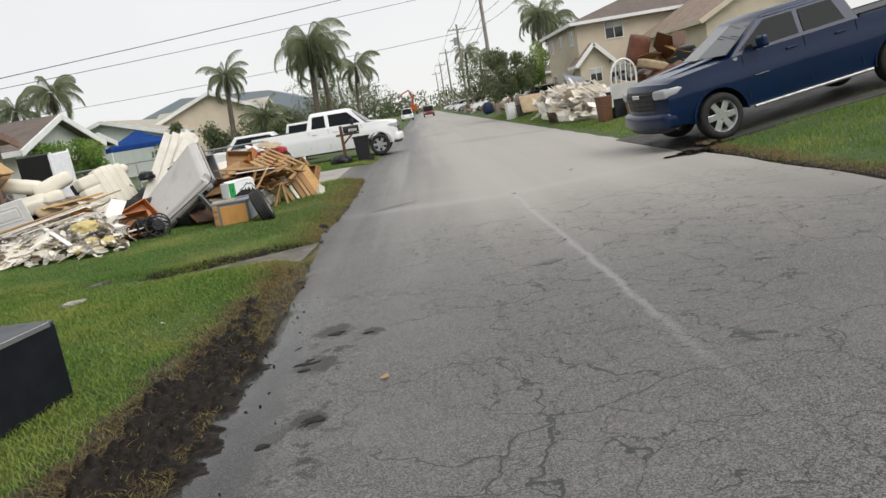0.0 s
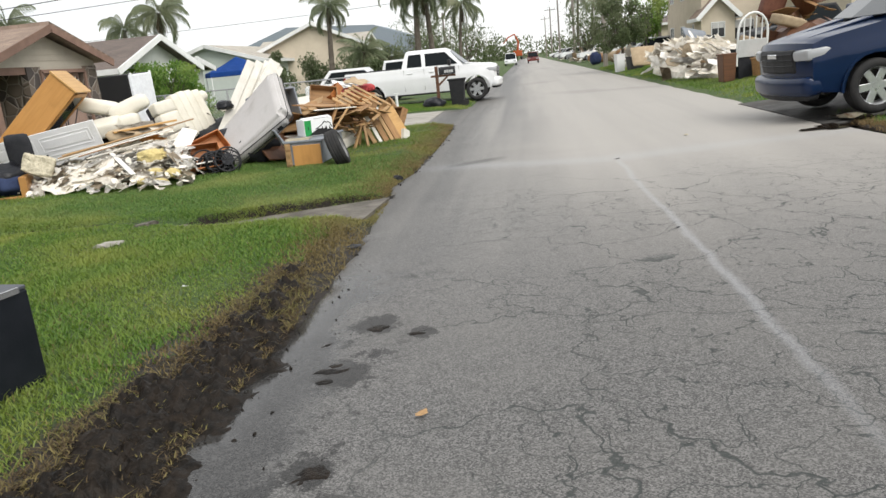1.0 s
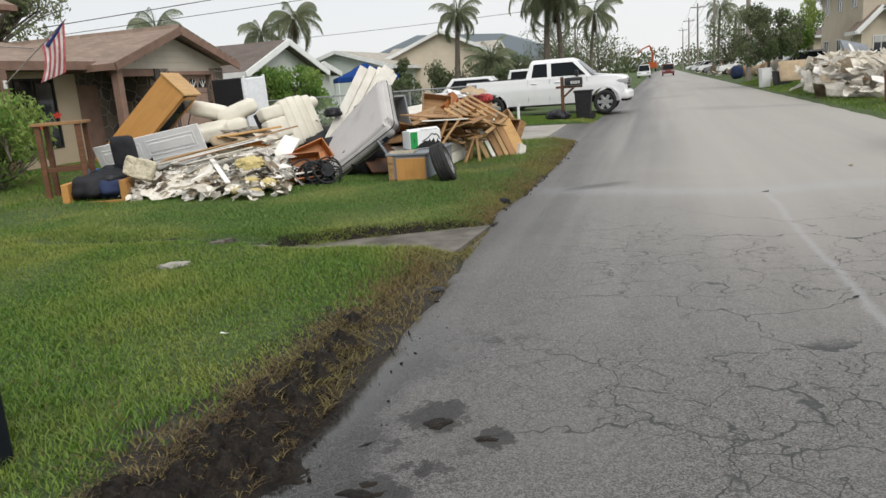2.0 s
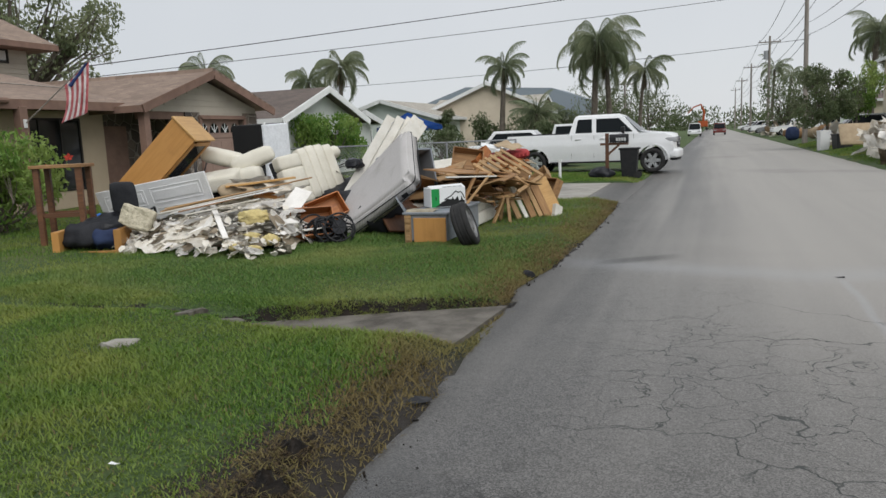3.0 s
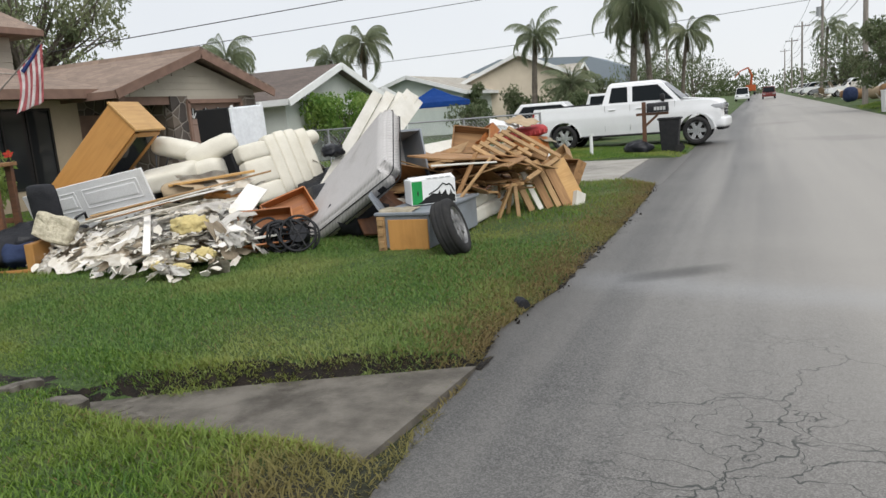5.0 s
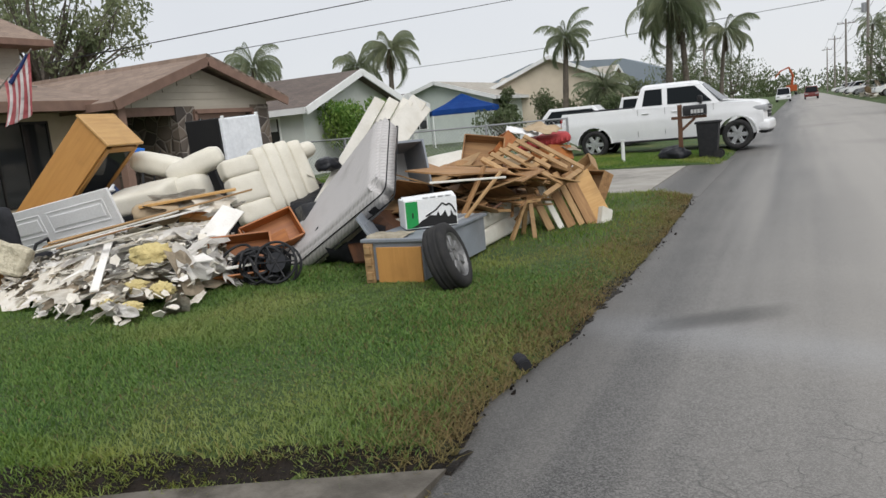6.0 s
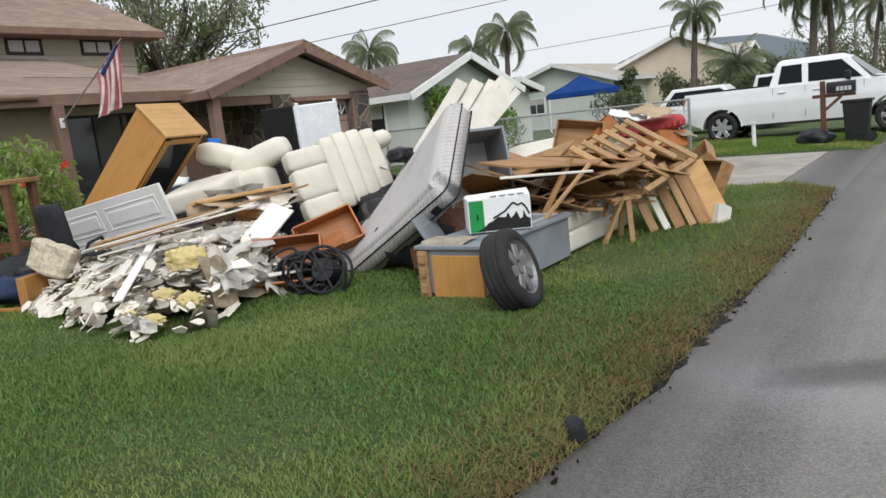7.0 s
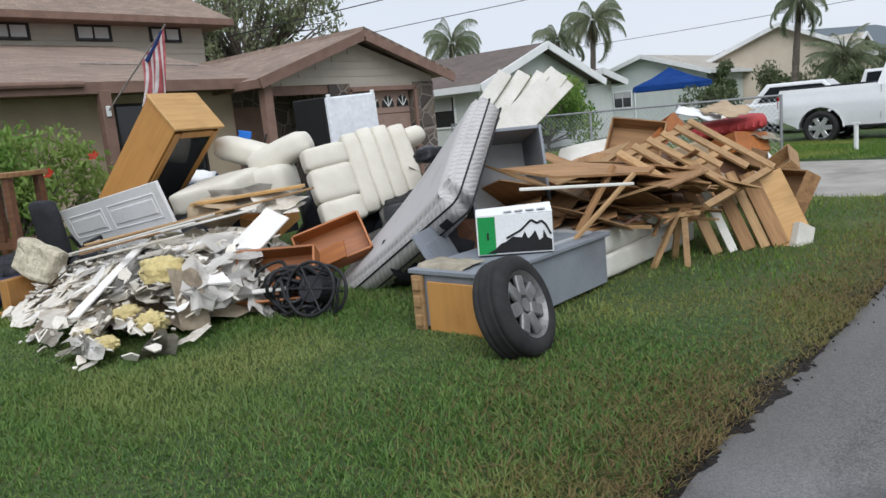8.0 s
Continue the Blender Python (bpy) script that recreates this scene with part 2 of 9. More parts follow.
    w1 = calc(n, l, "SUBTRACT", 1.0, band(n, l, across, 0.0, 0.55))
    near = calc(n, l, "MULTIPLY", calc(n, l, "SUBTRACT", 1.0, band(n, l, y, 14.0, 14.5)), band(n, l, y, 5.0, 8.5))
    w2 = calc(n, l, "MULTIPLY", calc(n, l, "SUBTRACT", 1.0, band(n, l, along, 0.0, 0.06)), near)
    pale = calc(n, l, "MULTIPLY", calc(n, l, "MAXIMUM", calc(n, l, "MULTIPLY", w1, 0.72), w2), band(n, l, grit.outputs["Fac"], 0.2, 0.6))
    col = mixed(n, l, calc(n, l, "MULTIPLY", pale, 0.47), col, (0.36, 0.37, 0.385))
    # mud and damp by the verge, with drops thrown onto the road
    edge = calc(n, l, "ADD", x, calc(n, l, "MULTIPLY_ADD", blot.outputs["Fac"], 1.6, -0.8))
    seam = calc(n, l, "SUBTRACT", 1.0, band(n, l, y, 8.8, 10.0))
    damp = calc(n, l, "MULTIPLY", calc(n, l, "SUBTRACT", 1.0, band(n, l, edge, 0.6, 0.9)), seam)
    clod = tex(n, l, "ShaderNodeTexNoise", pos, Scale=4.5, Detail=6, Roughness=0.75)
    drops = calc(n, l, "MULTIPLY", calc(n, l, "MULTIPLY", band(n, l, clod.outputs["Fac"], 0.55, 0.6), calc(n, l, "SUBTRACT", 1.0, band(n, l, x, 0.9, 1.3))), seam)
    rim = calc(n, l, "MULTIPLY", calc(n, l, "SUBTRACT", 1.0, band(n, l, calc(n, l, "ADD", x, calc(n, l, "MULTIPLY", wob, 1.2)), 0.1, 1.1)), calc(n, l, "MULTIPLY_ADD", band(n, l, y, 10.5, 13.0), 0.28, 0.2))
    skid = calc(n, l, "ABSOLUTE", calc(n, l, "SUBTRACT", y, calc(n, l, "MULTIPLY_ADD", x, 0.55, 14.6)))
    skid = calc(n, l, "MULTIPLY", calc(n, l, "SUBTRACT", 1.0, band(n, l, skid, 0.05, 0.3)), calc(n, l, "MULTIPLY", calc(n, l, "SUBTRACT", 1.0, band(n, l, x, 1.1, 1.7)), band(n, l, x, 0.3, 0.9)))
    wet = calc(n, l, "MAXIMUM", calc(n, l, "MAXIMUM", calc(n, l, "MULTIPLY", damp, 0.85), calc(n, l, "MULTIPLY", drops, 0.9)), calc(n, l, "MAXIMUM", rim, calc(n, l, "MULTIPLY", skid, 0.7)))
    for sx_, sy_, sr in ((0.84, 8.15, 0.17), (1.14, 7.95, 0.1), (0.8, 7.42, 0.2), (0.62, 7.9, 0.1), (0.9, 6.5, 0.13), (0.72, 6.3, 0.08), (0.95, 7.7, 0.07)):
        dd = calc(n, l, "SQRT", calc(n, l, "ADD", calc(n, l, "POWER", calc(n, l, "ABSOLUTE", calc(n, l, "SUBTRACT", x, sx_)), 2.0), calc(n, l, "POWER", calc(n, l, "ABSOLUTE", calc(n, l, "SUBTRACT", y, sy_)), 2.0)))
        dd = calc(n, l, "ADD", dd, calc(n, l, "MULTIPLY_ADD", clod.outputs["Fac"], 0.55, -0.275))
        wet = calc(n, l, "MAXIMUM", wet, calc(n, l, "MULTIPLY", calc(n, l, "SUBTRACT", 1.0, band(n, l, dd, sr * 0.8, sr)), 0.96))
    oil = calc(n, l, "MULTIPLY", band(n, l, wide.outputs["Fac"], 0.56, 0.7), 0.25)
    soaked = n.new("ShaderNodeVectorMath")
    soaked.operation = "SCALE"
    soaked.inputs["Scale"].default_value = 0.24
    l.new(col, soaked.inputs[0])
    col = mixed(n, l, calc(n, l, "MAXIMUM", wet, oil), col, soaked.outputs["Vector"])
    b.inputs["Specular IOR Level"].default_value = 0.35
    l.new(col, b.inputs["Base Color"])
    l.new(calc(n, l, "MULTIPLY_ADD", damp, -0.36, calc(n, l, "MULTIPLY_ADD", dry, 0.1, 0.5)), b.inputs["Roughness"])
    h = calc(n, l, "SUBTRACT", calc(n, l, "MULTIPLY", sepc.outputs[0], 0.35), calc(n, l, "MULTIPLY", crack, 1.6))
    bp = n.new("ShaderNodeBump")
    bp.inputs["Strength"].default_value, bp.inputs["Distance"].default_value = 0.5, 0.006
    l.new(h, bp.inputs["Height"])
    l.new(bp.outputs["Normal"], b.inputs["Normal"])
    return m


def soil():
    """Turf base: thatch and soil under the blades, bare and muddy along the verge."""
    m, n, l, b = nodes_of("turf_soil")
    geo = n.new("ShaderNodeNewGeometry")
    pos = geo.outputs["Position"]
    sep = n.new("ShaderNodeSeparateXYZ")
    l.new(pos, sep.inputs[0])
    x, y = sep.outputs["X"], sep.outputs["Y"]
    a = tex(n, l, "ShaderNodeTexNoise", pos, Scale=0.6, Detail=6, Roughness=0.7)
    c = tex(n, l, "ShaderNodeTexNoise", pos, Scale=30, Detail=5, Roughness=0.75)
    col = mixed(n, l, band(n, l, c.outputs["Fac"], 0.35, 0.68), (0.022, 0.048, 0.010), (0.075, 0.125, 0.028))
    col = mixed(n, l, calc(n, l, "MULTIPLY", band(n, l, a.outputs["Fac"], 0.46, 0.7), 0.55), col, (0.15, 0.145, 0.05))
    low = calc(n, l, "SUBTRACT", 1.0, band(n, l, y, 10.5, 11.8))
    wob = calc(n, l, "MULTIPLY_ADD", a.outputs["Fac"], 0.9, -0.45)
    verge = calc(n, l, "MULTIPLY", band(n, l, calc(n, l, "ADD", x, wob), calc(n, l, "MULTIPLY_ADD", low, -0.5, -0.06), calc(n, l, "MULTIPLY_ADD", low, -0.42, 0.12)), calc(n, l, "SUBTRACT", 1.0, band(n, l, x, 1.5, 2.5)))
    mud = mixed(n, l, c.outputs["Fac"], (0.007, 0.006, 0.005), (0.034, 0.026, 0.019))
    col = mixed(n, l, calc(n, l, "MULTIPLY", verge, calc(n, l, "MULTIPLY_ADD", low, 0.3, 0.7)), col, mud)
    l.new(col, b.inputs["Base Color"])
    l.new(calc(n, l, "MULTIPLY_ADD", calc(n, l, "MULTIPLY", calc(n, l, "MULTIPLY", verge, low), band(n, l, a.outputs["Fac"], 0.45, 0.6)), -0.5, 0.92), b.inputs["Roughness"])
    bp = n.new("ShaderNodeBump")
    bp.inputs["Strength"].default_value, bp.inputs["Distance"].default_value = 0.8, 0.03
    l.new(c.outputs["Fac"], bp.inputs["Height"])
    l.new(bp.outputs["Normal"], b.inputs["Normal"])
    return m


def shingles(name, c1, c2, sx, sz):
    """Roof covering: courses of tabs with a little relief; object x runs along the eave, y up the slope."""
    m, n, l, b = nodes_of(name)
    co = n.new("ShaderNodeTexCoord")
    uv = co.outputs["UV"]
    br = tex(n, l, "ShaderNodeTexBrick", uv, Scale=1.0)
    br.inputs["Color1"].default_value, br.inputs["Color2"].default_value, br.inputs["Mortar"].default_value = (*c1, 1), (*c2, 1), (*[v * 0.5 for v in c2], 1)
    br.inputs["Brick Width"].default_value, br.inputs["Row Height"].default_value, br.inputs["Mortar Size"].default_value = sx, sz, 0.006
    big = tex(n, l, "ShaderNodeTexNoise", uv, Scale=0.8, Detail=6, Roughness=0.7)
    fine = tex(n, l, "ShaderNodeTexNoise", uv, Scale=45, Detail=3)
    col = mixed(n, l, calc(n, l, "MULTIPLY", band(n, l, big.outputs["Fac"], 0.42, 0.7), 0.55), br.outputs["Color"], tuple(v * 0.55 for v in c2))
    col = mixed(n, l, calc(n, l, "MULTIPLY", fine.outputs["Fac"], 0.4), col, tuple(v * 0.7 for v in c1))
    l.new(col, b.inputs["Base Color"])
    b.inputs["Roughness"].default_value = 0.9
    bp = n.new("ShaderNodeBump")
    bp.inputs["Strength"].default_value, bp.inputs["Distance"].default_value = 0.6, 0.02
    l.new(br.outputs["Fac"], bp.inputs["Height"])
    bp.invert = True
    l.new(bp.outputs["Normal"], b.inputs["Normal"])
    return m


def stonework():
    """Rubble stone veneer: dark brown stones in pale joints."""
    m, n, l, b = nodes_of("stone_veneer")
    co = n.new("ShaderNodeTexCoord")
    v = tex(n, l, "ShaderNodeTexVoronoi", co.outputs["Object"], Scale=3.0)
    e = tex(n, l, "ShaderNodeTexVoronoi", co.outputs["Object"], Scale=3.0)
    e.feature = "DISTANCE_TO_EDGE"
    s = n.new("ShaderNodeSeparateColor")
    l.new(v.outputs["Color"], s.inputs[0])
    col = mixed(n, l, s.outputs[0], (0.06, 0.05, 0.045), (0.17, 0.135, 0.105))
    col = mixed(n, l, calc(n, l, "LESS_THAN", e.outputs["Distance"], 0.035), col, (0.25, 0.22, 0.19))
    l.new(col, b.inputs["Base Color"])
    b.inputs["Roughness"].default_value = 0.85
    bp = n.new("ShaderNodeBump")
    bp.inputs["Strength"].default_value, bp.inputs["Distance"].default_value = 0.8, 0.03
    l.new(band(n, l, e.outputs["Distance"], 0.0, 0.12), bp.inputs["Height"])
    l.new(bp.outputs["Normal"], b.inputs["Normal"])
    return m


def glass(name, tint=(0.02, 0.022, 0.024), rough=0.06, spec=0.6):
    m, n, l, b = nodes_of(name)
    b.inputs["Base Color"].default_value = (*tint, 1)
    b.inputs["Roughness"].default_value = rough
    b.inputs["Specular IOR Level"].default_value = spec
    return m


ASPHALT, SOIL, STONE = asphalt(), soil(), stonework()
CONCRETE = surface("old_concrete", (0.36, 0.345, 0.31), (0.27, 0.255, 0.23), 1.6, 0.85, stain=(0.12, 0.11, 0.10), stain_amount=0.6, bump=0.3, fine=90, vary=0.05)
CONCRETE_DAMP = surface("damp_concrete", (0.165, 0.15, 0.127), (0.075, 0.067, 0.056), 3.4, 0.6, stain=(0.04, 0.033, 0.025), stain_amount=0.95, bump=0.3, fine=80, vary=0.05)
GRASS = foliage("grass_blades", (0.05, 0.132, 0.018), (0.198, 0.31, 0.05), (0.27, 0.31, 0.068))
DRYGRASS = foliage("dry_grass", (0.27, 0.215, 0.09), (0.13, 0.10, 0.045), (0.23, 0.22, 0.075), gloss=0.8)
GRASS_WET = foliage("wet_grass_blades", (0.056, 0.142, 0.03), (0.19, 0.3, 0.068), (0.25, 0.3, 0.088))
LEAF = foliage("shrub_leaves", (0.08, 0.19, 0.03), (0.23, 0.35, 0.075), (0.31, 0.39, 0.11))
LEAF_DARK = foliage("tree_leaves", (0.065, 0.095, 0.04), (0.14, 0.18, 0.08), (0.17, 0.19, 0.105))
LEAF_OAK = foliage("oak_leaves", (0.11, 0.14, 0.07), (0.24, 0.275, 0.14), (0.28, 0.3, 0.17))
FROND = foliage("palm_fronds", (0.135, 0.17, 0.095), (0.25, 0.29, 0.17), (0.29, 0.31, 0.19))
FROND_DRY = foliage("dead_fronds", (0.17, 0.13, 0.085), (0.25, 0.2, 0.13), (0.2, 0.16, 0.1), gloss=0.8)
BARK = surface("bark", (0.17, 0.145, 0.12), (0.10, 0.085, 0.07), 6, 0.95, bump=0.6, fine=40)
POLE = surface("weathered_pole", (0.30, 0.27, 0.24), (0.2, 0.18, 0.16), 3, 0.9, stretch=(4, 4, 0.4))
ROOF_BROWN = shingles("brown_shingles", (0.33, 0.245, 0.19), (0.225, 0.165, 0.13), 0.3, 0.14)
ROOF_GREY = shingles("grey_brown_shingles", (0.17, 0.135, 0.115), (0.125, 0.10, 0.09), 0.3, 0.14)
ROOF_TILE = shingles("pale_roof_tiles", (0.47, 0.44, 0.38), (0.39, 0.36, 0.31), 0.33, 0.3)
ROOF_DARK = shingles("dark_shingles", (0.12, 0.11, 0.105), (0.09, 0.085, 0.08), 0.3, 0.14)
SIDING = surface("taupe_siding", (0.43, 0.39, 0.325), (0.38, 0.345, 0.29), 1.2, 0.7, bump=0.05, vary=0.04)
STUCCO = surface("tan_stucco", (0.46, 0.375, 0.27), (0.42, 0.34, 0.245), 1.5, 0.9, bump=0.4, fine=120, stain=(0.3, 0.25, 0.19), stain_amount=0.3, vary=0.0)
PINK = surface("pale_sage_stucco", (0.62, 0.645, 0.61), (0.57, 0.59, 0.56), 1.5, 0.9, bump=0.3, fine=120, vary=0.0)
SAGE = surface("pale_green_stucco", (0.55, 0.60, 0.56), (0.50, 0.55, 0.52), 1.5, 0.9, bump=0.3, fine=120, vary=0.0)
BEIGE = surface("beige_stucco", (0.60, 0.53, 0.42), (0.55, 0.48, 0.38), 1.5, 0.9, bump=0.3, fine=120, vary=0.0)
WHITE_TRIM = surface("white_trim", (0.78, 0.79, 0.78), (0.7, 0.71, 0.7), 2, 0.55, bump=0.05)
BROWN_TRIM = surface("brown_trim", (0.235, 0.15, 0.115), (0.18, 0.115, 0.09), 3, 0.7, bump=0.1)
GARAGE = surface("taupe_garage_door", (0.29, 0.205, 0.165), (0.26, 0.18, 0.145), 2, 0.55, bump=0.05)
DARK = surface("dark_frame", (0.03, 0.026, 0.024), (0.02, 0.018, 0.017), 3, 0.5)
GLASS = glass("window_glass")
BLIND = surface("window_blind", (0.5, 0.5, 0.49), (0.44, 0.44, 0.43), 3, 0.6)


DARK_ASPHALT = surface("dark_asphalt", (0.075, 0.073, 0.07), (0.045, 0.044, 0.042), 2, 0.7, bump=0.3, fine=120, stain=(0.06, 0.045, 0.035), stain_amount=0.6)

# ---- the ground, road and driveways ----
def ease(t):
    t = np.clip(t, 0, 1)
    return t * t * (3 - 2 * t)


def road_edge(y):
    return np.interp(y, [10.2, 12.7, 13.4, 14.6, 18, 21, 22.4], [0.33, 0.13, 0.03, 0.15, 0.17, 0.1, 0.0])


APRON = [(0.14, 12.66), (0.06, 11.36), (-0.45, 11.3), (-1.3, 11.5), (-1.95, 11.5), (-2.0, 11.72), (-1.1, 12.16), (-0.45, 12.42)]


def inside(poly, x, y, grow=0.0):
    """How far inside a convex outline (counter-clockwise or not) points lie; above 0 is inside."""
    cx, cy = np.mean([p[0] for p in poly]), np.mean([p[1] for p in poly])
    d = np.full(np.shape(x), 9.0)
    for (ax, ay), (bx, by) in zip(poly, poly[1:] + poly[:1]):
        nx, ny = by - ay, ax - bx
        k = math.hypot(nx, ny)
        s = 1 if (cx - ax) * nx + (cy - ay) * ny > 0 else -1
        d = np.minimum(d, s * ((x - ax) * nx + (y - ay) * ny) / k)
    return d + grow


def in_drive(x, y):
    """House driveway: 1 inside, 0 outside."""
    return (x > -11.3) & (x < 0.2) & (y > 22.35 + np.clip(-x, 0, 0.7) * 0.12) & (y < 27.7)


def height(x, y):
    x, y = np.asarray(x, float), np.asarray(y, float)
    d = road_edge(y) - x
    wave = 0.018 * np.sin(x * 2.1 + y * 0.7) * np.sin(y * 1.7 - x * 0.4) + 0.01 * np.sin(x * 5.3 + 1) * np.sin(y * 4.7)
    left = 0.07 * ease(d / 0.5) + 0.011 * np.clip(d, 0, 14) + wave * ease(d / 0.6)
    left = np.where(d < 0, -0.06, left)
    trench = ease((inside(APRON, x, y) + 0.22) / 0.25)
    rut = ease(1 - np.abs(y - 11.75 - 0.1 * np.sin(x * 2)) / 0.3) * ease((x + 5.5) / 1.0) * ease((-1.6 - x) / 0.5)
    left = left * (1 - trench) - 0.03 * trench - 0.05 * rut
    left = np.where(in_drive(x, y), 0.006 * np.clip(d, 0, 14) - 0.03, left)
    e = x - 6.65
    right = 0.05 * ease(e / 0.4) + 0.122 * np.clip(e - 0.45, 0, 6) + wave * ease(e / 0.8)
    z = np.where(e > 0, right, np.where(d > -0.03, left, -0.06))
    return z


def sheet(name, xs, ys, z, material):
    X, Y = np.meshgrid(xs, ys)
    Z = z(X, Y)
    nx, ny = len(xs), len(ys)
    i = np.arange(nx * ny).reshape(ny, nx)
    faces = np.stack([i[:-1, :-1], i[:-1, 1:], i[1:, 1:], i[1:, :-1]], -1).reshape(-1, 4)
    me = bpy.data.meshes.new(name)
    me.from_pydata(np.stack([X, Y, Z], -1).reshape(-1, 3).tolist(), [], faces.tolist())
    me.materials.append(material)
    for p in me.polygons:
        p.use_smooth = True
    return new(name, me)


gx = np.unique(np.concatenate([[-1500, -600, -250, -120, -70, -45, -30, -22], np.arange(-17, -7, 0.6), np.arange(-7, 0.45, 0.12), [1.5, 3.3, 5, 6.4, 6.6], np.arange(6.65, 8, 0.2), np.arange(8, 15, 0.8), [18, 25, 40, 70, 120, 250, 600, 1500]]))
gy = np.unique(np.concatenate([[-1200, -400, -100, -40, -15, -6, 0], np.arange(2, 24, 0.15), np.arange(24, 36, 0.4), [40, 46, 54, 65, 80, 110, 160, 260, 500, 1000, 2500]]))
tagged(sheet("ground", gx, gy, height, SOIL), "flat lawn ground with turf and bare soil", "ground", kind="structure")

rx = np.concatenate([[-0.12], np.linspace(0.0, 6.6, 23), [6.72]])
ry = np.unique(np.concatenate([np.arange(-30, 2, 4), np.arange(2, 26, 0.06), np.arange(26, 40, 0.4), np.arange(40, 330, 8)]))


def road_shape(X, Y):
    e = np.where(X < 1, (road_edge(Y) + 0.025 * np.sin(Y * 3.1) + 0.014 * np.sin(Y * 7.7 + 1) + 0.006 * np.sin(Y * 13.1 + 2)) * np.clip(1 - X, 0, 1.12), 0)
    X += e + np.where(X > 6, 0.03 * np.sin(Y * 2.3), 0)
    return 0.035 * (1 - ((np.clip(X, 0, 6.6) - 3.3) / 3.3) ** 2) - np.where((X > 6.68) | (X < -0.05 + road_edge(Y)), 0.05, 0.0) - 0.005


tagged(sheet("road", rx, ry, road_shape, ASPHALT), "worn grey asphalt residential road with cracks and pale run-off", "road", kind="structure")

bm = bmesh.new()
va = [bm.verts.new((x, y, 0.012 - 0.012 * max(0, -x))) for x, y in APRON]
vb = [bm.verts.new((x, y, -0.12)) for x, y in APRON]
bm.faces.new(va)
for k in range(len(APRON)):
    bm.faces.new((va[k], vb[k], vb[(k + 1) % 8], va[(k + 1) % 8]))
bmesh.ops.recalc_face_normals(bm, faces=bm.faces)
tagged(part("drain_apron", bm, CONCRETE_DAMP), "damp stained concrete apron sunk into the lawn edge", "apron", kind="structure")
drive = thing("driveway", pose(0, 0, 0), "pale weathered concrete driveway slabs crossing the verge", "driveway", kind="structure")
for x0, x1 in ((-0.78, -3.4), (-3.42, -7.3), (-7.32, -11.3)):
    for y0, y1 in ((22.5, 25.04), (25.06, 27.62)):
        b = bmesh.new()
        z0, z1 = 0.035 - 0.006 * x0, 0.035 - 0.006 * x1
        slab(b, [(x1, y0, z1), (x0, y0, z0), (x0, y1, z0), (x1, y1, z1)], 0.12)
        part("concrete_slab", b, CONCRETE, drive)
bm = bmesh.new()
slab(bm, [(-0.76, 22.45, 0.036), (0.12, 22.1, 0.0), (0.12, 29.2, 0.0), (-0.76, 27.7, 0.036)], 0.1)
part("asphalt_flare", bm, ASPHALT, drive)
drive = thing("driveway", pose(0, 0, 0), "dark asphalt driveway rising from the road under a truck", "driveway", kind="structure")
for y0, y1 in ((16.3, 18.6), (18.61, 20.9)):
    b = bmesh.new()
    slab(b, [(7.0, y0, 0.075), (14.5, y0, 0.98), (14.5, y1, 0.98), (7.0, y1, 0.075)], 0.1)
    part("asphalt_slab", b, DARK_ASPHALT, drive)
    b = bmesh.new()
    slab(b, [(6.4, y0 - 0.3, 0.012), (7.0, y0, 0.075), (7.0, y1, 0.075), (6.4, y1 + 0.3, 0.012)], 0.1)
    part("asphalt_lip", b, DARK_ASPHALT, drive)


# ---- houses ----
def roof_plane(name, pts, t, material, parent, label=""):
    """A roof slope with thickness; the first two corners lie along the eave."""
    bm = bmesh.new()
    slab(bm, pts, t)
    uv = bm.loops.layers.uv.new("UVMap")
    o = Vector(pts[0])
    u = (Vector(pts[1]) - o).normalized()
    n = (Vector(pts[1]) - o).cross(Vector(pts[-1]) - o).normalized()
    v = n.cross(u)
    for f in bm.faces:
        for lp in f.loops:
            d = lp.vert.co - o
            lp[uv].uv = (d.dot(u), d.dot(v))
    bmesh.ops.recalc_face_normals(bm, faces=bm.faces)
    return part(name, bm, material, parent, label)


def wall_x(parent, name, x, y0, y1, z0, z1, material, t=0.16, label=""):
    """A wall that faces +x at x."""
    bm = bmesh.new()
    box(bm, (t, y1 - y0, z1 - z0), (x - t / 2, (y0 + y1) / 2, (z0 + z1) / 2))
    return part(name, bm, material, parent, label)


def wall_y(parent, name, y, x0, x1, z0, z1, material, t=0.16, label=""):
    """A wall that faces -y at y."""
    bm = bmesh.new()
    box(bm, (x1 - x0, t, z1 - z0), ((x0 + x1) / 2, y + t / 2, (z0 + z1) / 2))
    return part(name, bm, material, parent, label)


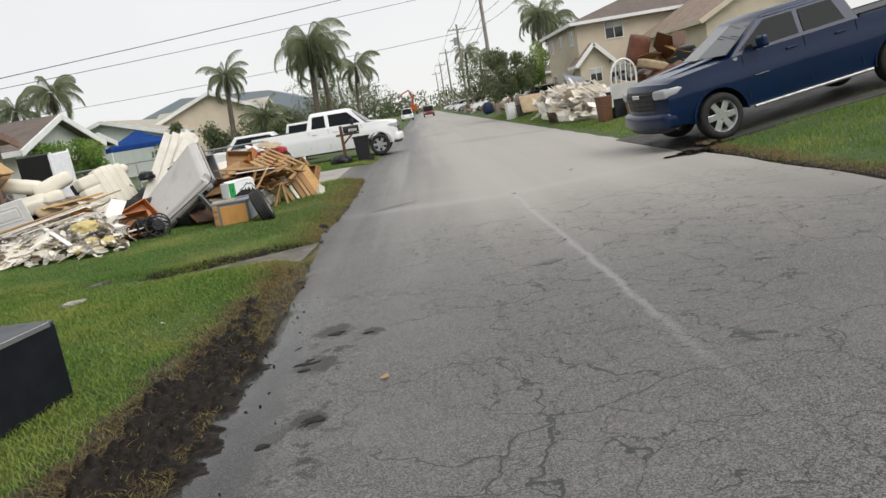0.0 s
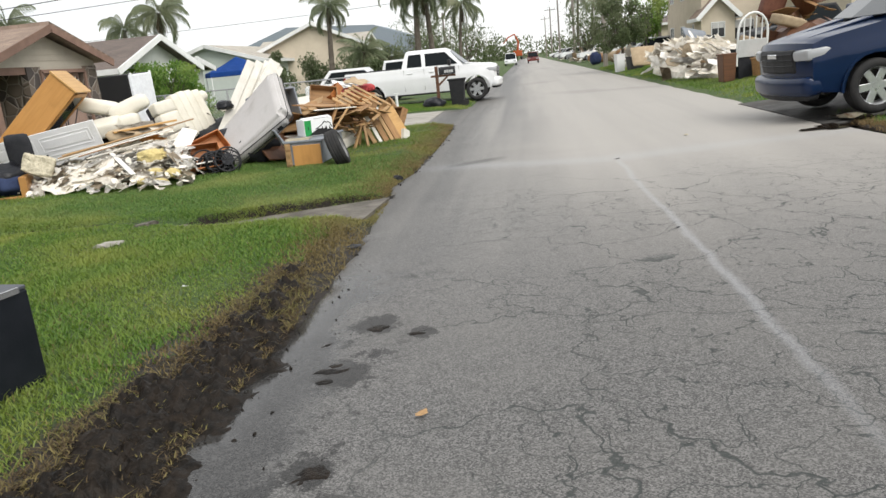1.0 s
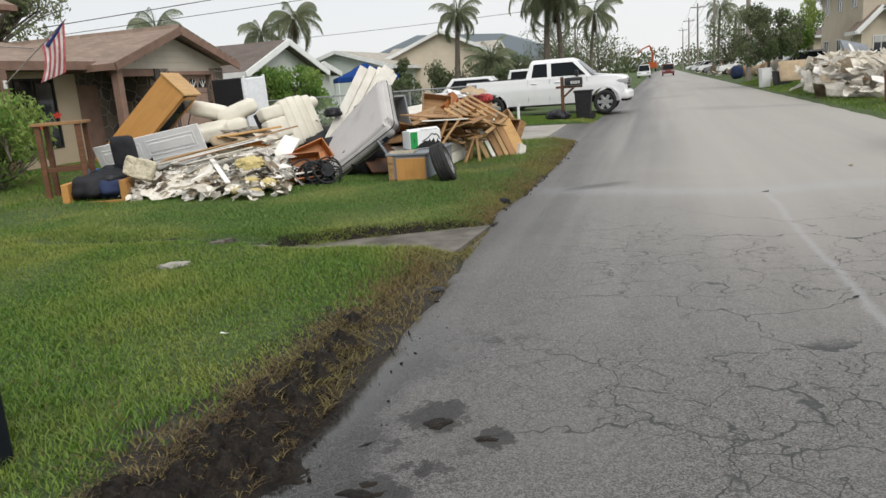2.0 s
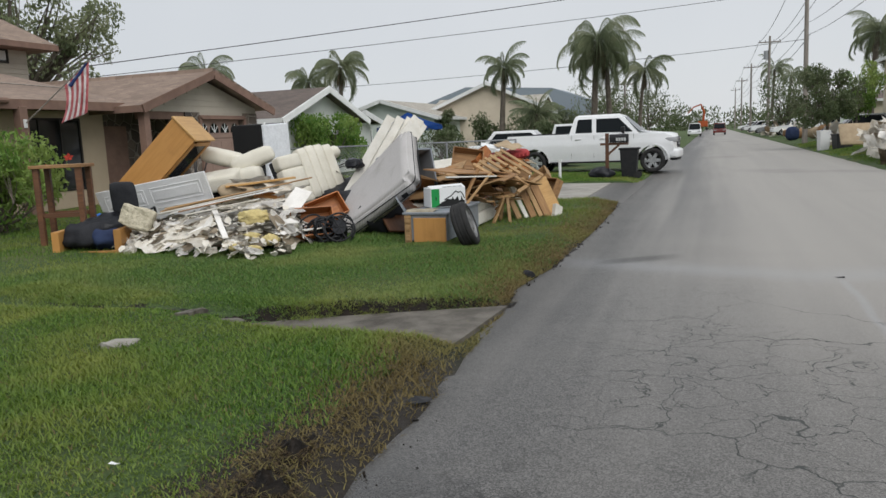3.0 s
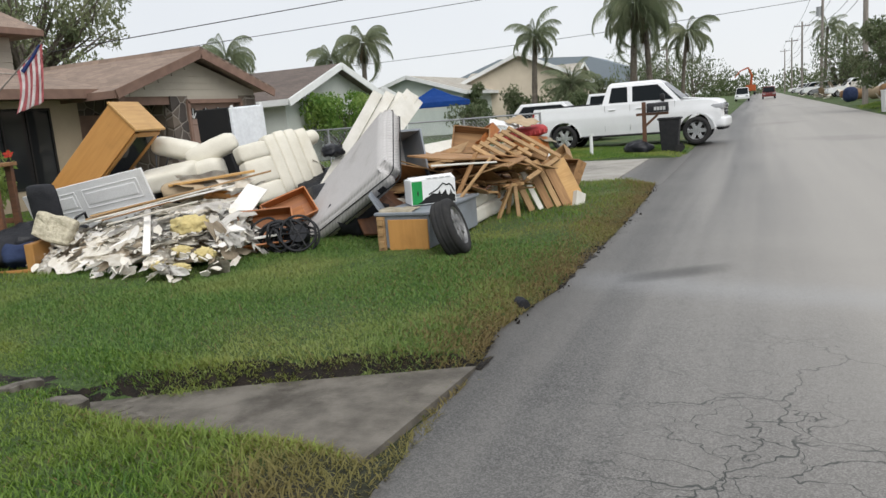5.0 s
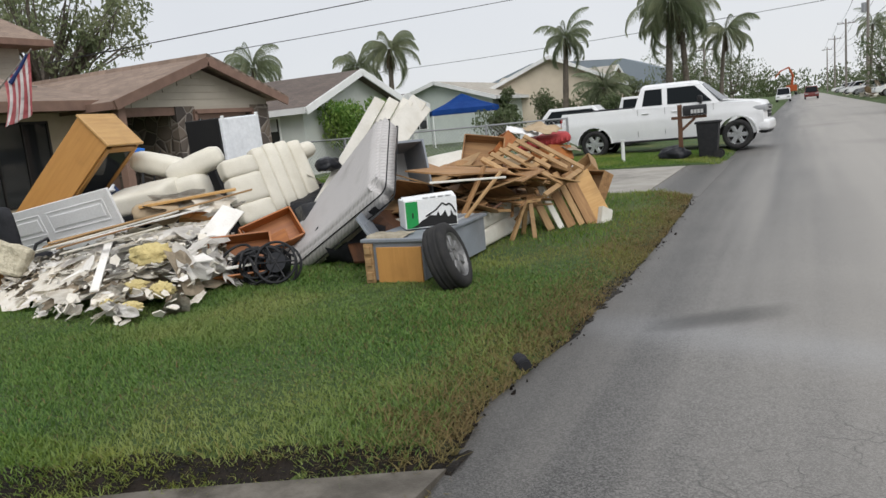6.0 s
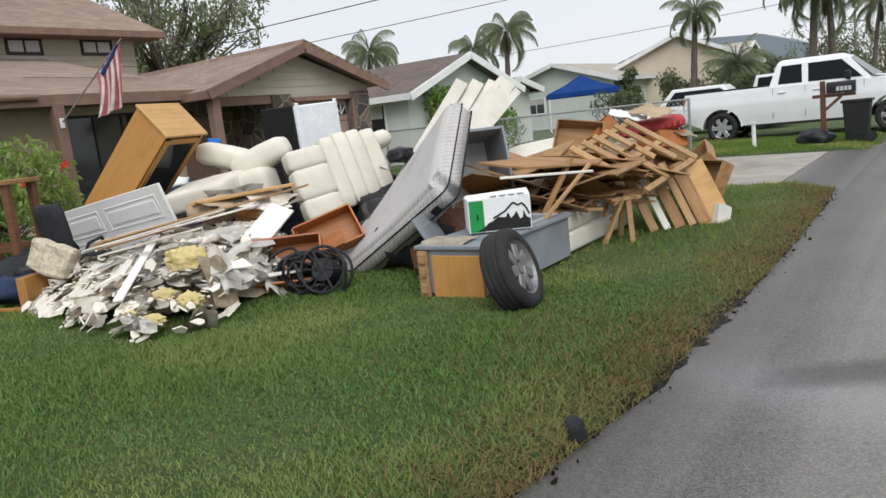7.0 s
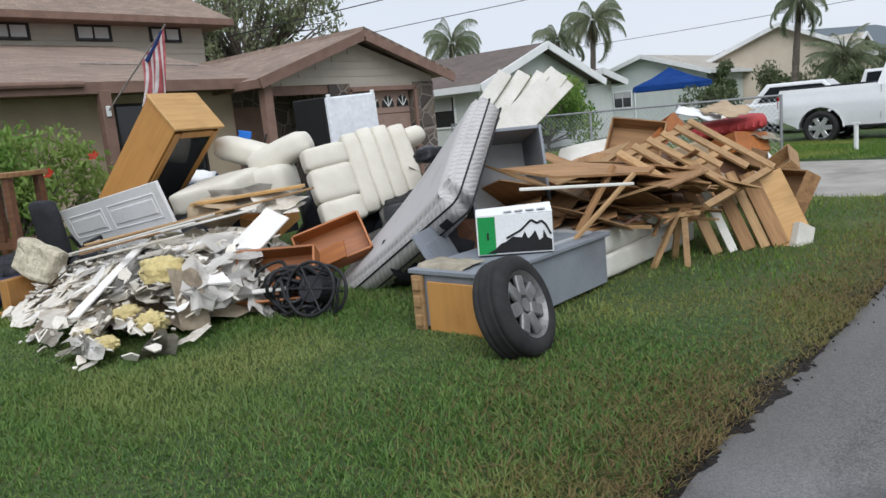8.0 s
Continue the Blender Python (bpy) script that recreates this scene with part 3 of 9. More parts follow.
def window(parent, at, w, h, facing="x", frame_mat=DARK, pane_mat=GLASS, panes=2, blind=0.0, sign=1):
    """A framed window set in front of a wall; at is the middle of its outer face."""
    m = Matrix.Translation(at) @ (pose(0, 0, 0, 0, 0, 90) if facing == "x" else pose(0, 0, 0))
    bm = bmesh.new()
    f = 0.05
    loops = []
    for y in (-0.035, 0.035):
        for g in (0, f):
            loops.append([bm.verts.new(m @ Vector((sx * (w / 2 - g), y, sz * (h / 2 - g)))) for sx, sz in ((-1, -1), (1, -1), (1, 1), (-1, 1))])
    for p, q in ((0, 1), (1, 3), (3, 2), (2, 0)):
        for k in range(4):
            bm.faces.new((loops[p][k], loops[p][(k + 1) % 4], loops[q][(k + 1) % 4], loops[q][k]))
    bmesh.ops.recalc_face_normals(bm, faces=bm.faces)
    win = part("window", bm, frame_mat, parent)
    for k in range(1, panes):
        b = bmesh.new()
        box(b, (f * 0.8, 0.06, h - 2 * f), (-w / 2 + w * k / panes, 0, 0), m)
        part("mullion", b, frame_mat, win)
    for k in range(panes):
        b = bmesh.new()
        pw = (w - 2 * f) / panes
        box(b, (pw, 0.012, h - 2 * f), (-w / 2 + f + pw * (k + 0.5), 0.0, 0), m)
        part("pane", b, pane_mat, win)
        if blind:
            b = bmesh.new()
            box(b, (pw * 0.86, 0.006, (h - 2 * f) * blind), (-w / 2 + f + pw * (k + 0.5), -0.018 if facing == "x" else -0.012, (h - 2 * f) * (0.5 - blind / 2)), m)
            part("blind", b, BLIND, win)
    return win


def lap_siding(parent, x, y0, y1, z0, z1, material, clip=None, step=0.2):
    """Lapped boards on a wall that faces +x; clip(z) gives the y range at a height."""
    z = z0
    while z < z1 - 0.02:
        top = min(z + step, z1)
        a, b = clip((z + top) / 2) if clip else (y0, y1)
        if b - a > 0.1:
            bm = bmesh.new()
            prism(bm, [(0, z), (0.022, z), (0.006, top), (0, top)], lambda p, q: (x + p, a, q), lambda p, q: (x + p, b, q))
            part("siding_board", bm, material, parent)
        z += step


def first_house():
    h = thing("house", pose(-11.3, 16, 0), "brown-roofed tan house with stone porch and upper storey", "house")
    off = Vector((11.3, -16, 0))
    before = set(bpy.data.objects)
    # lower wing
    gz = 0.12
    wall_x(h, "wall", -12.5, 6, 18.95, gz, 2.55, STUCCO, label="tan stucco wall")
    wall_x(h, "wall", -12.5, 20.75, 21.5, gz, 2.55, STUCCO, label="tan stucco wall")
    wall_x(h, "wall", -12.5, 18.95, 20.75, gz, 0.62, STUCCO)
    wall_x(h, "wall", -12.5, 18.95, 20.75, 2.32, 2.55, STUCCO)
    window(h, (-12.52, 19.85, 1.47), 1.8, 1.7, "x", DARK, GLASS, 3)
    roof_plane("roof", [(-11.75, 5.5, 2.66), (-11.75, 21.9, 2.66), (-18.1, 21.9, 4.15), (-18.1, 5.5, 4.15)], 0.12, ROOF_BROWN, h, "brown shingle roof")
    bm = bmesh.new()
    box(bm, (0.05, 16.1, 0.2), (-11.72, 13.55, 2.56))
    part("fascia", bm, BROWN_TRIM, h)
    bm = bmesh.new()
    box(bm, (0.75, 16.0, 0.03), (-12.1, 13.6, 2.49))
    part("soffit", bm, BROWN_TRIM, h)
    bm = bmesh.new()
    box(bm, (0.13, 0.12, 0.12), (-11.68, 13.6, 2.6))
    rod(bm, (-11.66, 5.6, 2.62), (-11.66, 18.1, 2.62), 0.06, seg=8)
    part("gutter", bm, BROWN_TRIM, h)
    for y, w in ((18.45, 0.2), (21.35, 0.2)):
        bm = bmesh.new()
        box(bm, (w, w, 2.42), (-11.75 if y < 20 else -11.1, y, 1.3), bevel=0.01)
        part("porch_post", bm, BROWN_TRIM, h)
    # gabled garage block
    g0, g1, ap, ze, za, xf = 21.35, 26.6, 23.95, 2.62, 3.5, -11.3
    for nm, y0, y1, z0, z1, mt in (("wall", 23.15, 23.75, gz, 2.45, STONE), ("wall", 25.75, 26.5, gz, 2.45, STONE), ("wall", 23.75, 25.75, 2.28, 2.45, SIDING)):
        wall_x(h, nm, xf, y0, y1, z0, z1, mt, 0.2)
    bm = bmesh.new()
    prism(bm, [(g0 + 0.1, 2.45), (g1 - 0.1, 2.45), (g1 - 0.1, ze - 0.03), (ap, za - 0.14), (g0 + 0.1, ze - 0.03)], lambda y, z: (xf - 0.03, y, z), lambda y, z: (xf - 0.18, y, z))
    part("gable", bm, SIDING, h, "lapped taupe gable wall")
    lap_siding(h, xf - 0.028, 0, 0, 2.45, 3.4, SIDING, lambda z: (max(g0 + 0.12, ap - (za - 0.28 - z) * 2.95), min(g1 - 0.12, ap + (za - 0.28 - z) * 2.95)), 0.16)
    for y0, y1 in ((g0 - 0.25, ap), (g1 + 0.25, ap)):
        zz = ze - 0.08
        pts = [(xf + 0.4, y0, zz), (xf - 6.8, y0, zz), (xf - 6.8, y1, za + 0.03), (xf + 0.4, y1, za + 0.03)]
        if y0 > y1:
            pts = [pts[1], pts[0], pts[3], pts[2]]
        else:
            pts = [pts[1], pts[0], pts[3], pts[2]][::1]
        roof_plane("roof", pts, 0.1, ROOF_BROWN, h, "brown shingle roof")
        bm = bmesh.new()
        bar(bm, (xf + 0.42, y0, zz - 0.06), (xf + 0.42, y1, za - 0.06), 0.05, 0.2, up=(0, -0.3, 1))
        part("bargeboard", bm, BROWN_TRIM, h)
    bm = bmesh.new()
    box(bm, (7.2, 0.05, 0.16), (xf - 3.2, g0 - 0.26, 2.48))
    box(bm, (2.0, 0.35, 0.025), (xf - 0.8, g0 - 0.05, 2.43))
    part("fascia", bm, BROWN_TRIM, h)
    # porch recess
    wall_x(h, "wall", xf - 1.5, 21.5, 23.2, gz, 2.5, STONE, 0.15)
    wall_y(h, "wall", 23.2, xf - 1.6, xf - 0.02, gz, 2.45, STONE, 0.15)
    bm = bmesh.new()
    box(bm, (0.05, 0.9, 2.0), (xf - 1.47, 22.1, 1.14))
    part("front_door", bm, BROWN_TRIM, h, "dark brown front door")
    bm = bmesh.new()
    box(bm, (0.12, 4.5, 0.22), (xf - 0.1, 23.7, 2.37))
    part("beam", bm, BROWN_TRIM, h)
    # garage door with a fan-light row
    bm = bmesh.new()
    for k in range(4):
        box(bm, (0.05, 1.98, 0.53), (xf - 0.16, 24.75, gz + 0.27 + k * 0.54), bevel=0.012)
        if k < 3:
            for j in range(4):
                box(bm, (0.02, 0.4, 0.34), (xf - 0.132, 24.02 + j * 0.49, gz + 0.27 + k * 0.54), bevel=0.008)
    door = part("garage_door", bm, GARAGE, h, "taupe panelled garage door with fan windows")
    for j in range(4):
        b = bmesh.new()
        c = Vector((xf - 0.128, 24.02 + j * 0.49, gz + 1.78))
        arc = [c + Vector((0, 0.2 * math.cos(a), 0.26 * math.sin(a))) for a in (math.pi * k / 8 for k in range(9))]
        b.faces.new([b.verts.new(p) for p in arc])
        r = bmesh.ops.extrude_face_region(b, geom=b.faces[:])
        bmesh.ops.translate(b, vec=(0.012, 0, 0), verts=[v for v in r["geom"] if isinstance(v, bmesh.types.BMVert)])
        part("fan_window", b, GLASS, door)
        b = bmesh.new()
        for a in (45, 90, 135):
            bar(b, c + Vector((0.014, 0, 0)), c + Vector((0.014, 0.2 * math.cos(radians(a)), 0.26 * math.sin(radians(a)))), 0.02, 0.02, up=(1, 0, 0))
        part("muntin", b, WHITE_TRIM, door)
    bm = bmesh.new()
    for y in (23.72, 25.8):
        box(bm, (0.08, 0.09, 2.2), (xf + 0.02, y, 1.22))
    box(bm, (0.08, 2.1, 0.1), (xf + 0.02, 24.75, 2.32))
    part("door_trim", bm, BROWN_TRIM, h)
    wall_y(h, "wall", g0 + 0.1 + 1.8, xf - 6.8, xf - 1.6, gz, 2.5, STUCCO, 0.15)
    wall_y(h, "wall", g1 - 0.25, xf - 6.8, xf - 0.1, gz, 2.6, STUCCO, 0.15)
    # upper storey with a hipped roof
    xu, u0, u1, zb, ze2 = -18.0, 6.5, 24.5, 2.6, 4.8
    bm = bmesh.new()
    box(bm, (7, u1 - u0, ze2 - zb), (xu - 3.53, (u0 + u1) / 2, (ze2 + zb) / 2))
    part("upper_wall", bm, SIDING, h)
    lap_siding(h, xu - 0.028, u0, u1, 3.95, ze2 - 0.05, SIDING, step=0.15)
    for y in (17.4, 19.42, 21.4, 23.36):
        window(h, (xu - 0.01, y, 4.44), 0.92, 0.4, "x", DARK, GLASS, 2, 0.9)
    ov, zr = 0.62, 6.5
    A, B, C, D = (xu + ov, u0 - ov, ze2 + 0.03), (xu + ov, u1 + ov, ze2 + 0.03), (xu - 7 - ov, u1 + ov, ze2 + 0.03), (xu - 7 - ov, u0 - ov, ze2 + 0.03)
    R0, R1 = (xu - 2.6, u0 + 3.6, zr), (xu - 2.6, u1 - 0.1, zr)
    roof_plane("roof", [A, B, R1, R0], 0.1, ROOF_BROWN, h, "brown shingle hip roof")
    roof_plane("roof", [B, C, R1], 0.1, ROOF_BROWN, h)
    roof_plane("roof", [C, D, R0, R1], 0.1, ROOF_BROWN, h)
    roof_plane("roof", [D, A, R0], 0.1, ROOF_BROWN, h)
    bm = bmesh.new()
    box(bm, (0.05, u1 - u0 + 1.24, 0.17), (xu + ov + 0.01, (u0 + u1) / 2, ze2 - 0.06))
    box(bm, (7 + 1.24, 0.05, 0.17), (xu - 3.5, u1 + ov + 0.01, ze2 - 0.06))
    box(bm, (7 + 1.2, u1 - u0 + 1.2, 0.03), (xu - 3.5, (u0 + u1) / 2, ze2 - 0.14))
    part("fascia", bm, BROWN_TRIM, h)
    bm = bmesh.new()
    rod(bm, (-13.9, 19.1, 3.22), (-13.6, 21.5, 3.14), 0.016, seg=8)
    part("pipe", bm, POLE, h, "loose white pipe lying on the roof")
    for o in set(bpy.data.objects) - before:
        if o.parent == h:
            o.location = o.location + off
    return h


def gable_house(name, label, at, w, depth, ze, za, wall_mat, roof_mat, yaw, overhang=0.45, trim=WHITE_TRIM, windows=(), side_windows=()):
    """A one-storey house whose gable end faces its local +x; w wide along y, depth deep along -x."""
    h = thing(name, Matrix.Translation(at) @ pose(0, 0, 0, 0, 0, yaw), label, "house")
    bm = bmesh.new()
    prism(bm, [(-w / 2, 0), (w / 2, 0), (w / 2, ze), (0, za - 0.12), (-w / 2, ze)], lambda y, z: (0, y, z), lambda y, z: (-depth, y, z))
    part("wall", bm, wall_mat, h)
    o = overhang
    k = (za - ze) / (w / 2)
    for s in (-1, 1):
        ye, zz = s * (w / 2 + o), ze - k * o + 0.04
        pts = [(-depth - o, ye, zz), (o, ye, zz), (o, 0, za), (-depth - o, 0, za)]
        roof_plane("roof", pts if s < 0 else [pts[1], pts[0], pts[3], pts[2]], 0.12, roof_mat, h)
        b = bmesh.new()
        bar(b, (o + 0.03, ye, zz - 0.09), (o + 0.03, 0, za - 0.09), 0.05, 0.24, up=(0, -k * s, 1))
        part("bargeboard", b, trim, h)
        b = bmesh.new()
        box(b, (depth + 2 * o, 0.05, 0.2), (-depth / 2, ye + s * 0.03, zz - 0.07))
        box(b, (depth + o, o, 0.03), (-depth / 2, ye - s * o / 2, zz - 0.13))
        part("fascia", b, trim, h)
    for y, z, ww, hh in windows:
        window(h, (0.01, y, z), ww, hh, "x", trim, GLASS, 2, 0.4)
    for x, z, ww, hh in side_windows:
        window(h, (x, -w / 2 - 0.01, z), ww, hh, "y", trim, GLASS, 1, 0.45)
    return h


first_house()
gable_house("house", "pale sage house with white-trimmed gable and brown roof", (-12.9, 33.5, 0.15), 6.4, 11, 2.35, 3.5, PINK, ROOF_GREY, 0, windows=((1.2, 1.35, 1.3, 0.9),), side_windows=((-1.6, 1.55, 1.35, 1.0), (-5.5, 1.55, 1.2, 1.0)))
gable_house("house", "pale sage side wing with low white fascia", (-13.6, 38.2, 0.15), 3.0, 8, 2.3, 2.7, PINK, ROOF_GREY, 0)
gable_house("house", "pale green house with white gable trim", (-19.3, 54.2, 0.2), 7.4, 12, 2.75, 3.95, SAGE, ROOF_TILE, -90, windows=((-1.5, 1.5, 1.2, 1.0),))
gable_house("house", "cream house with a pale tiled roof", (-13.8, 60.5, 0.2), 9.5, 9, 3.0, 5.1, BEIGE, ROOF_TILE, -65)
gable_house("house", "low cream house with a pale tiled roof", (-12.0, 72, 0.2), 10, 9, 2.8, 4.6, BEIGE, ROOF_TILE, 0)


def hip_house(name, label, x0, x1, y0, y1, ze, zr, wall_mat, roof_mat, storeys=1, facing=-1):
    """A hipped house with rows of windows on the side towards the road."""
    h = thing(name, pose((x0 + x1) / 2, (y0 + y1) / 2, 0.2), label, "house")
    w, d = x1 - x0, y1 - y0
    bm = bmesh.new()
    box(bm, (w, d, ze), (0, 0, ze / 2))
    part("wall", bm, wall_mat, h)
    o = 0.5
    A, B, C, D = (-w / 2 - o, -d / 2 - o, ze), (w / 2 + o, -d / 2 - o, ze), (w / 2 + o, d / 2 + o, ze), (-w / 2 - o, d / 2 + o, ze)
    k = min(w, d) / 2
    R0, R1 = ((-w / 2 + k, 0, zr), (w / 2 - k, 0, zr)) if w > d else ((0, -d / 2 + k, zr), (0, d / 2 - k, zr))
    if w > d:
        planes = [[A, B, R1, R0], [B, C, R1], [C, D, R0, R1], [D, A, R0]]
    else:
        planes = [[A, B, R0], [B, C, R1, R0], [C, D, R1], [D, A, R0, R1]]
    for p in planes:
        roof_plane("roof", p, 0.12, roof_mat, h)
    bm = bmesh.new()
    for p, q in ((A, B), (B, C), (C, D), (D, A)):
        bar(bm, Vector(p) - Vector((0, 0, 0.08)), Vector(q) - Vector((0, 0, 0.08)), 0.06, 0.2)
    part("fascia", bm, WHITE_TRIM, h)
    for s in range(storeys):
        z = 1.5 + s * 2.75
        for j in range(max(2, int(d / 3))):
            y = -d / 2 + d * (j + 0.5) / max(2, int(d / 3))
            window(h, (facing * (w / 2 + 0.01), y, z), 1.2, 1.15, "x", WHITE_TRIM, GLASS, 2, 0.4)
        for j in range(max(2, int(w / 3.4))):
            x = -w / 2 + w * (j + 0.5) / max(2, int(w / 3.4))
            window(h, (x, -d / 2 - 0.01, z), 1.2, 1.15, "y", WHITE_TRIM, GLASS, 2, 0.4)
    return h


hip_house("house", "two-storey beige house with a grey-brown hip roof", 12.4, 22, 52, 63, 5.0, 6.6, BEIGE, ROOF_GREY, 2)
gable_house("house", "beige house with a tan gable behind the debris", (19.3, 40.5, 0.6), 6.0, 10, 3.1, 4.7, BEIGE, ROOF_BROWN, -90, trim=BEIGE, windows=((-0.6, 1.9, 1.3, 1.1),))
gable_house("house", "small white gabled garage with a red-brown roof", (13.1, 51.0, 0.3), 1.9, 2, 2.5, 3.5, BEIGE, ROOF_BROWN, -90, overhang=0.3, windows=((0, 1.5, 0.8, 0.9),))
hip_house("house", "low beige house under trees down the road", 14, 24, 76, 88, 2.8, 4.6, BEIGE, ROOF_GREY)
hip_house("house", "low white house down the road", 13, 22, 104, 116, 2.8, 4.6, SAGE, ROOF_DARK)
hip_house("house", "low cream house down the road", -24, -14, 92, 104, 2.8, 4.6, BEIGE, ROOF_DARK)

# ---- chain-link fence between the first two houses ----
STEEL = surface("galvanised_steel", (0.42, 0.43, 0.44), (0.33, 0.34, 0.35), 5, 0.45, metal=0.7, bump=0.05)
fence = thing("chain_link_fence", pose(-12.2, 28.15, 0.15), "galvanised chain-link fence between two front yards", "fence")
FL, FH = 8.6, 1.2
for k in range(5):
    b = bmesh.new()
    rod(b, (FL * k / 4, 0, -0.2), (FL * k / 4, 0, FH), 0.03, seg=8)
    part("post", b, STEEL, fence)
b = bmesh.new()
rod(b, (0, 0, FH - 0.02), (FL, 0, FH - 0.02), 0.022, seg=8)
part("top_rail", b, STEEL, fence)
b = bmesh.new()
for k in range(int((FL + FH) / 0.11)):
    for s in (0, 1):
        xa, xb = k * 0.11 - FH, k * 0.11
        za, zb = 0.0, FH
        if xa < 0:
            za, xa = -xa, 0.0
        if xb > FL:
            zb, xb = FH - (xb - FL), FL
        if xb - xa > 0.05:
            p, q = ((xa, 0.01 * s, za), (xb, 0.01 * s, zb))
            if s:
                p, q = (FL - xa, 0.01, za), (FL - xb, 0.01, zb)
            rod(b, p, q, 0.0035, seg=3, caps=False)
part("wire_mesh", b, STEEL, fence)

# ---- blue pop-up canopy in a front yard ----
BLUE = surface("blue_canopy_cloth", (0.02, 0.10, 0.42), (0.015, 0.08, 0.34), 2, 0.7, bump=0.1)
canopy = thing("pop_up_canopy", Matrix.Translation((-15.4, 49, 0.2)) @ pose(0, 0, 0, 0, 0, 28), "blue pop-up canopy on white legs", "canopy")
S, ZE, ZP = 1.8, 2.0, 2.85
bm = bmesh.new()
c4 = [(-S, -S), (S, -S), (S, S), (-S, S)]
top = bm.verts.new((0, 0, ZP))
mid = [bm.verts.new((x * 0.5, y * 0.5, ZE + (ZP - ZE) * 0.42)) for x, y in c4]
eav = [bm.verts.new((x, y, ZE)) for x, y in c4]
val = [bm.verts.new((x * 1.01, y * 1.01, ZE - 0.25)) for x, y in c4]
for k in range(4):
    j = (k + 1) % 4
    bm.faces.new((top, mid[k], mid[j]))
    bm.faces.new((mid[k], eav[k], eav[j], mid[j]))
    bm.faces.new((eav[k], val[k], val[j], eav[j]))
bmesh.ops.solidify(bm, geom=bm.faces[:], thickness=0.01)
part("cover", bm, BLUE, canopy)
for x, y in c4:
    b = bmesh.new()
    rod(b, (x * 0.98, y * 0.98, 0), (x * 0.98, y * 0.98, ZE), 0.03, seg=8)
    part("leg", b, WHITE_TRIM, canopy)


# ---- trucks and cars ----
TYRE = surface("tyre_rubber", (0.022, 0.022, 0.023), (0.035, 0.034, 0.033), 9, 0.8, bump=0.2)
ALLOY = surface("alloy_rim", (0.42, 0.43, 0.44), (0.32, 0.33, 0.34), 8, 0.42, metal=0.75, bump=0.03)
BRIGHT_ALLOY = surface("bright_alloy_rim", (0.62, 0.63, 0.64), (0.5, 0.51, 0.52), 8, 0.3, metal=0.85, bump=0.02)
PLASTIC = surface("black_plastic", (0.018, 0.019, 0.021), (0.028, 0.028, 0.03), 10, 0.5, bump=0.08)
STEP_STEEL = surface("brushed_step_steel", (0.36, 0.36, 0.36), (0.28, 0.28, 0.28), 6, 0.45, metal=0.9, bump=0.02)
CHROME = surface("chrome", (0.7, 0.71, 0.72), (0.6, 0.61, 0.62), 6, 0.15, metal=1.0, bump=0.0)
AUTO_GLASS = glass("car_glass", (0.012, 0.015, 0.017), 0.04, 0.08)
SCREEN_GLASS = glass("windscreen_glass", (0.05, 0.058, 0.062), 0.03, 0.9)
LAMP = glass("headlight_lens", (0.34, 0.35, 0.36), 0.08)
RED_LAMP = glass("tail_light", (0.35, 0.01, 0.01), 0.15)
WHITE_CAR = surface("white_car_paint", (0.78, 0.79, 0.80), (0.74, 0.75, 0.76), 1.5, 0.3, bump=0.0, coat=0.6, vary=0.0)
BLUE_CAR = surface("navy_car_paint", (0.003, 0.014, 0.05), (0.0025, 0.012, 0.043), 1.5, 0.32, bump=0.0, coat=0.45, vary=0.0, spec=0.15)


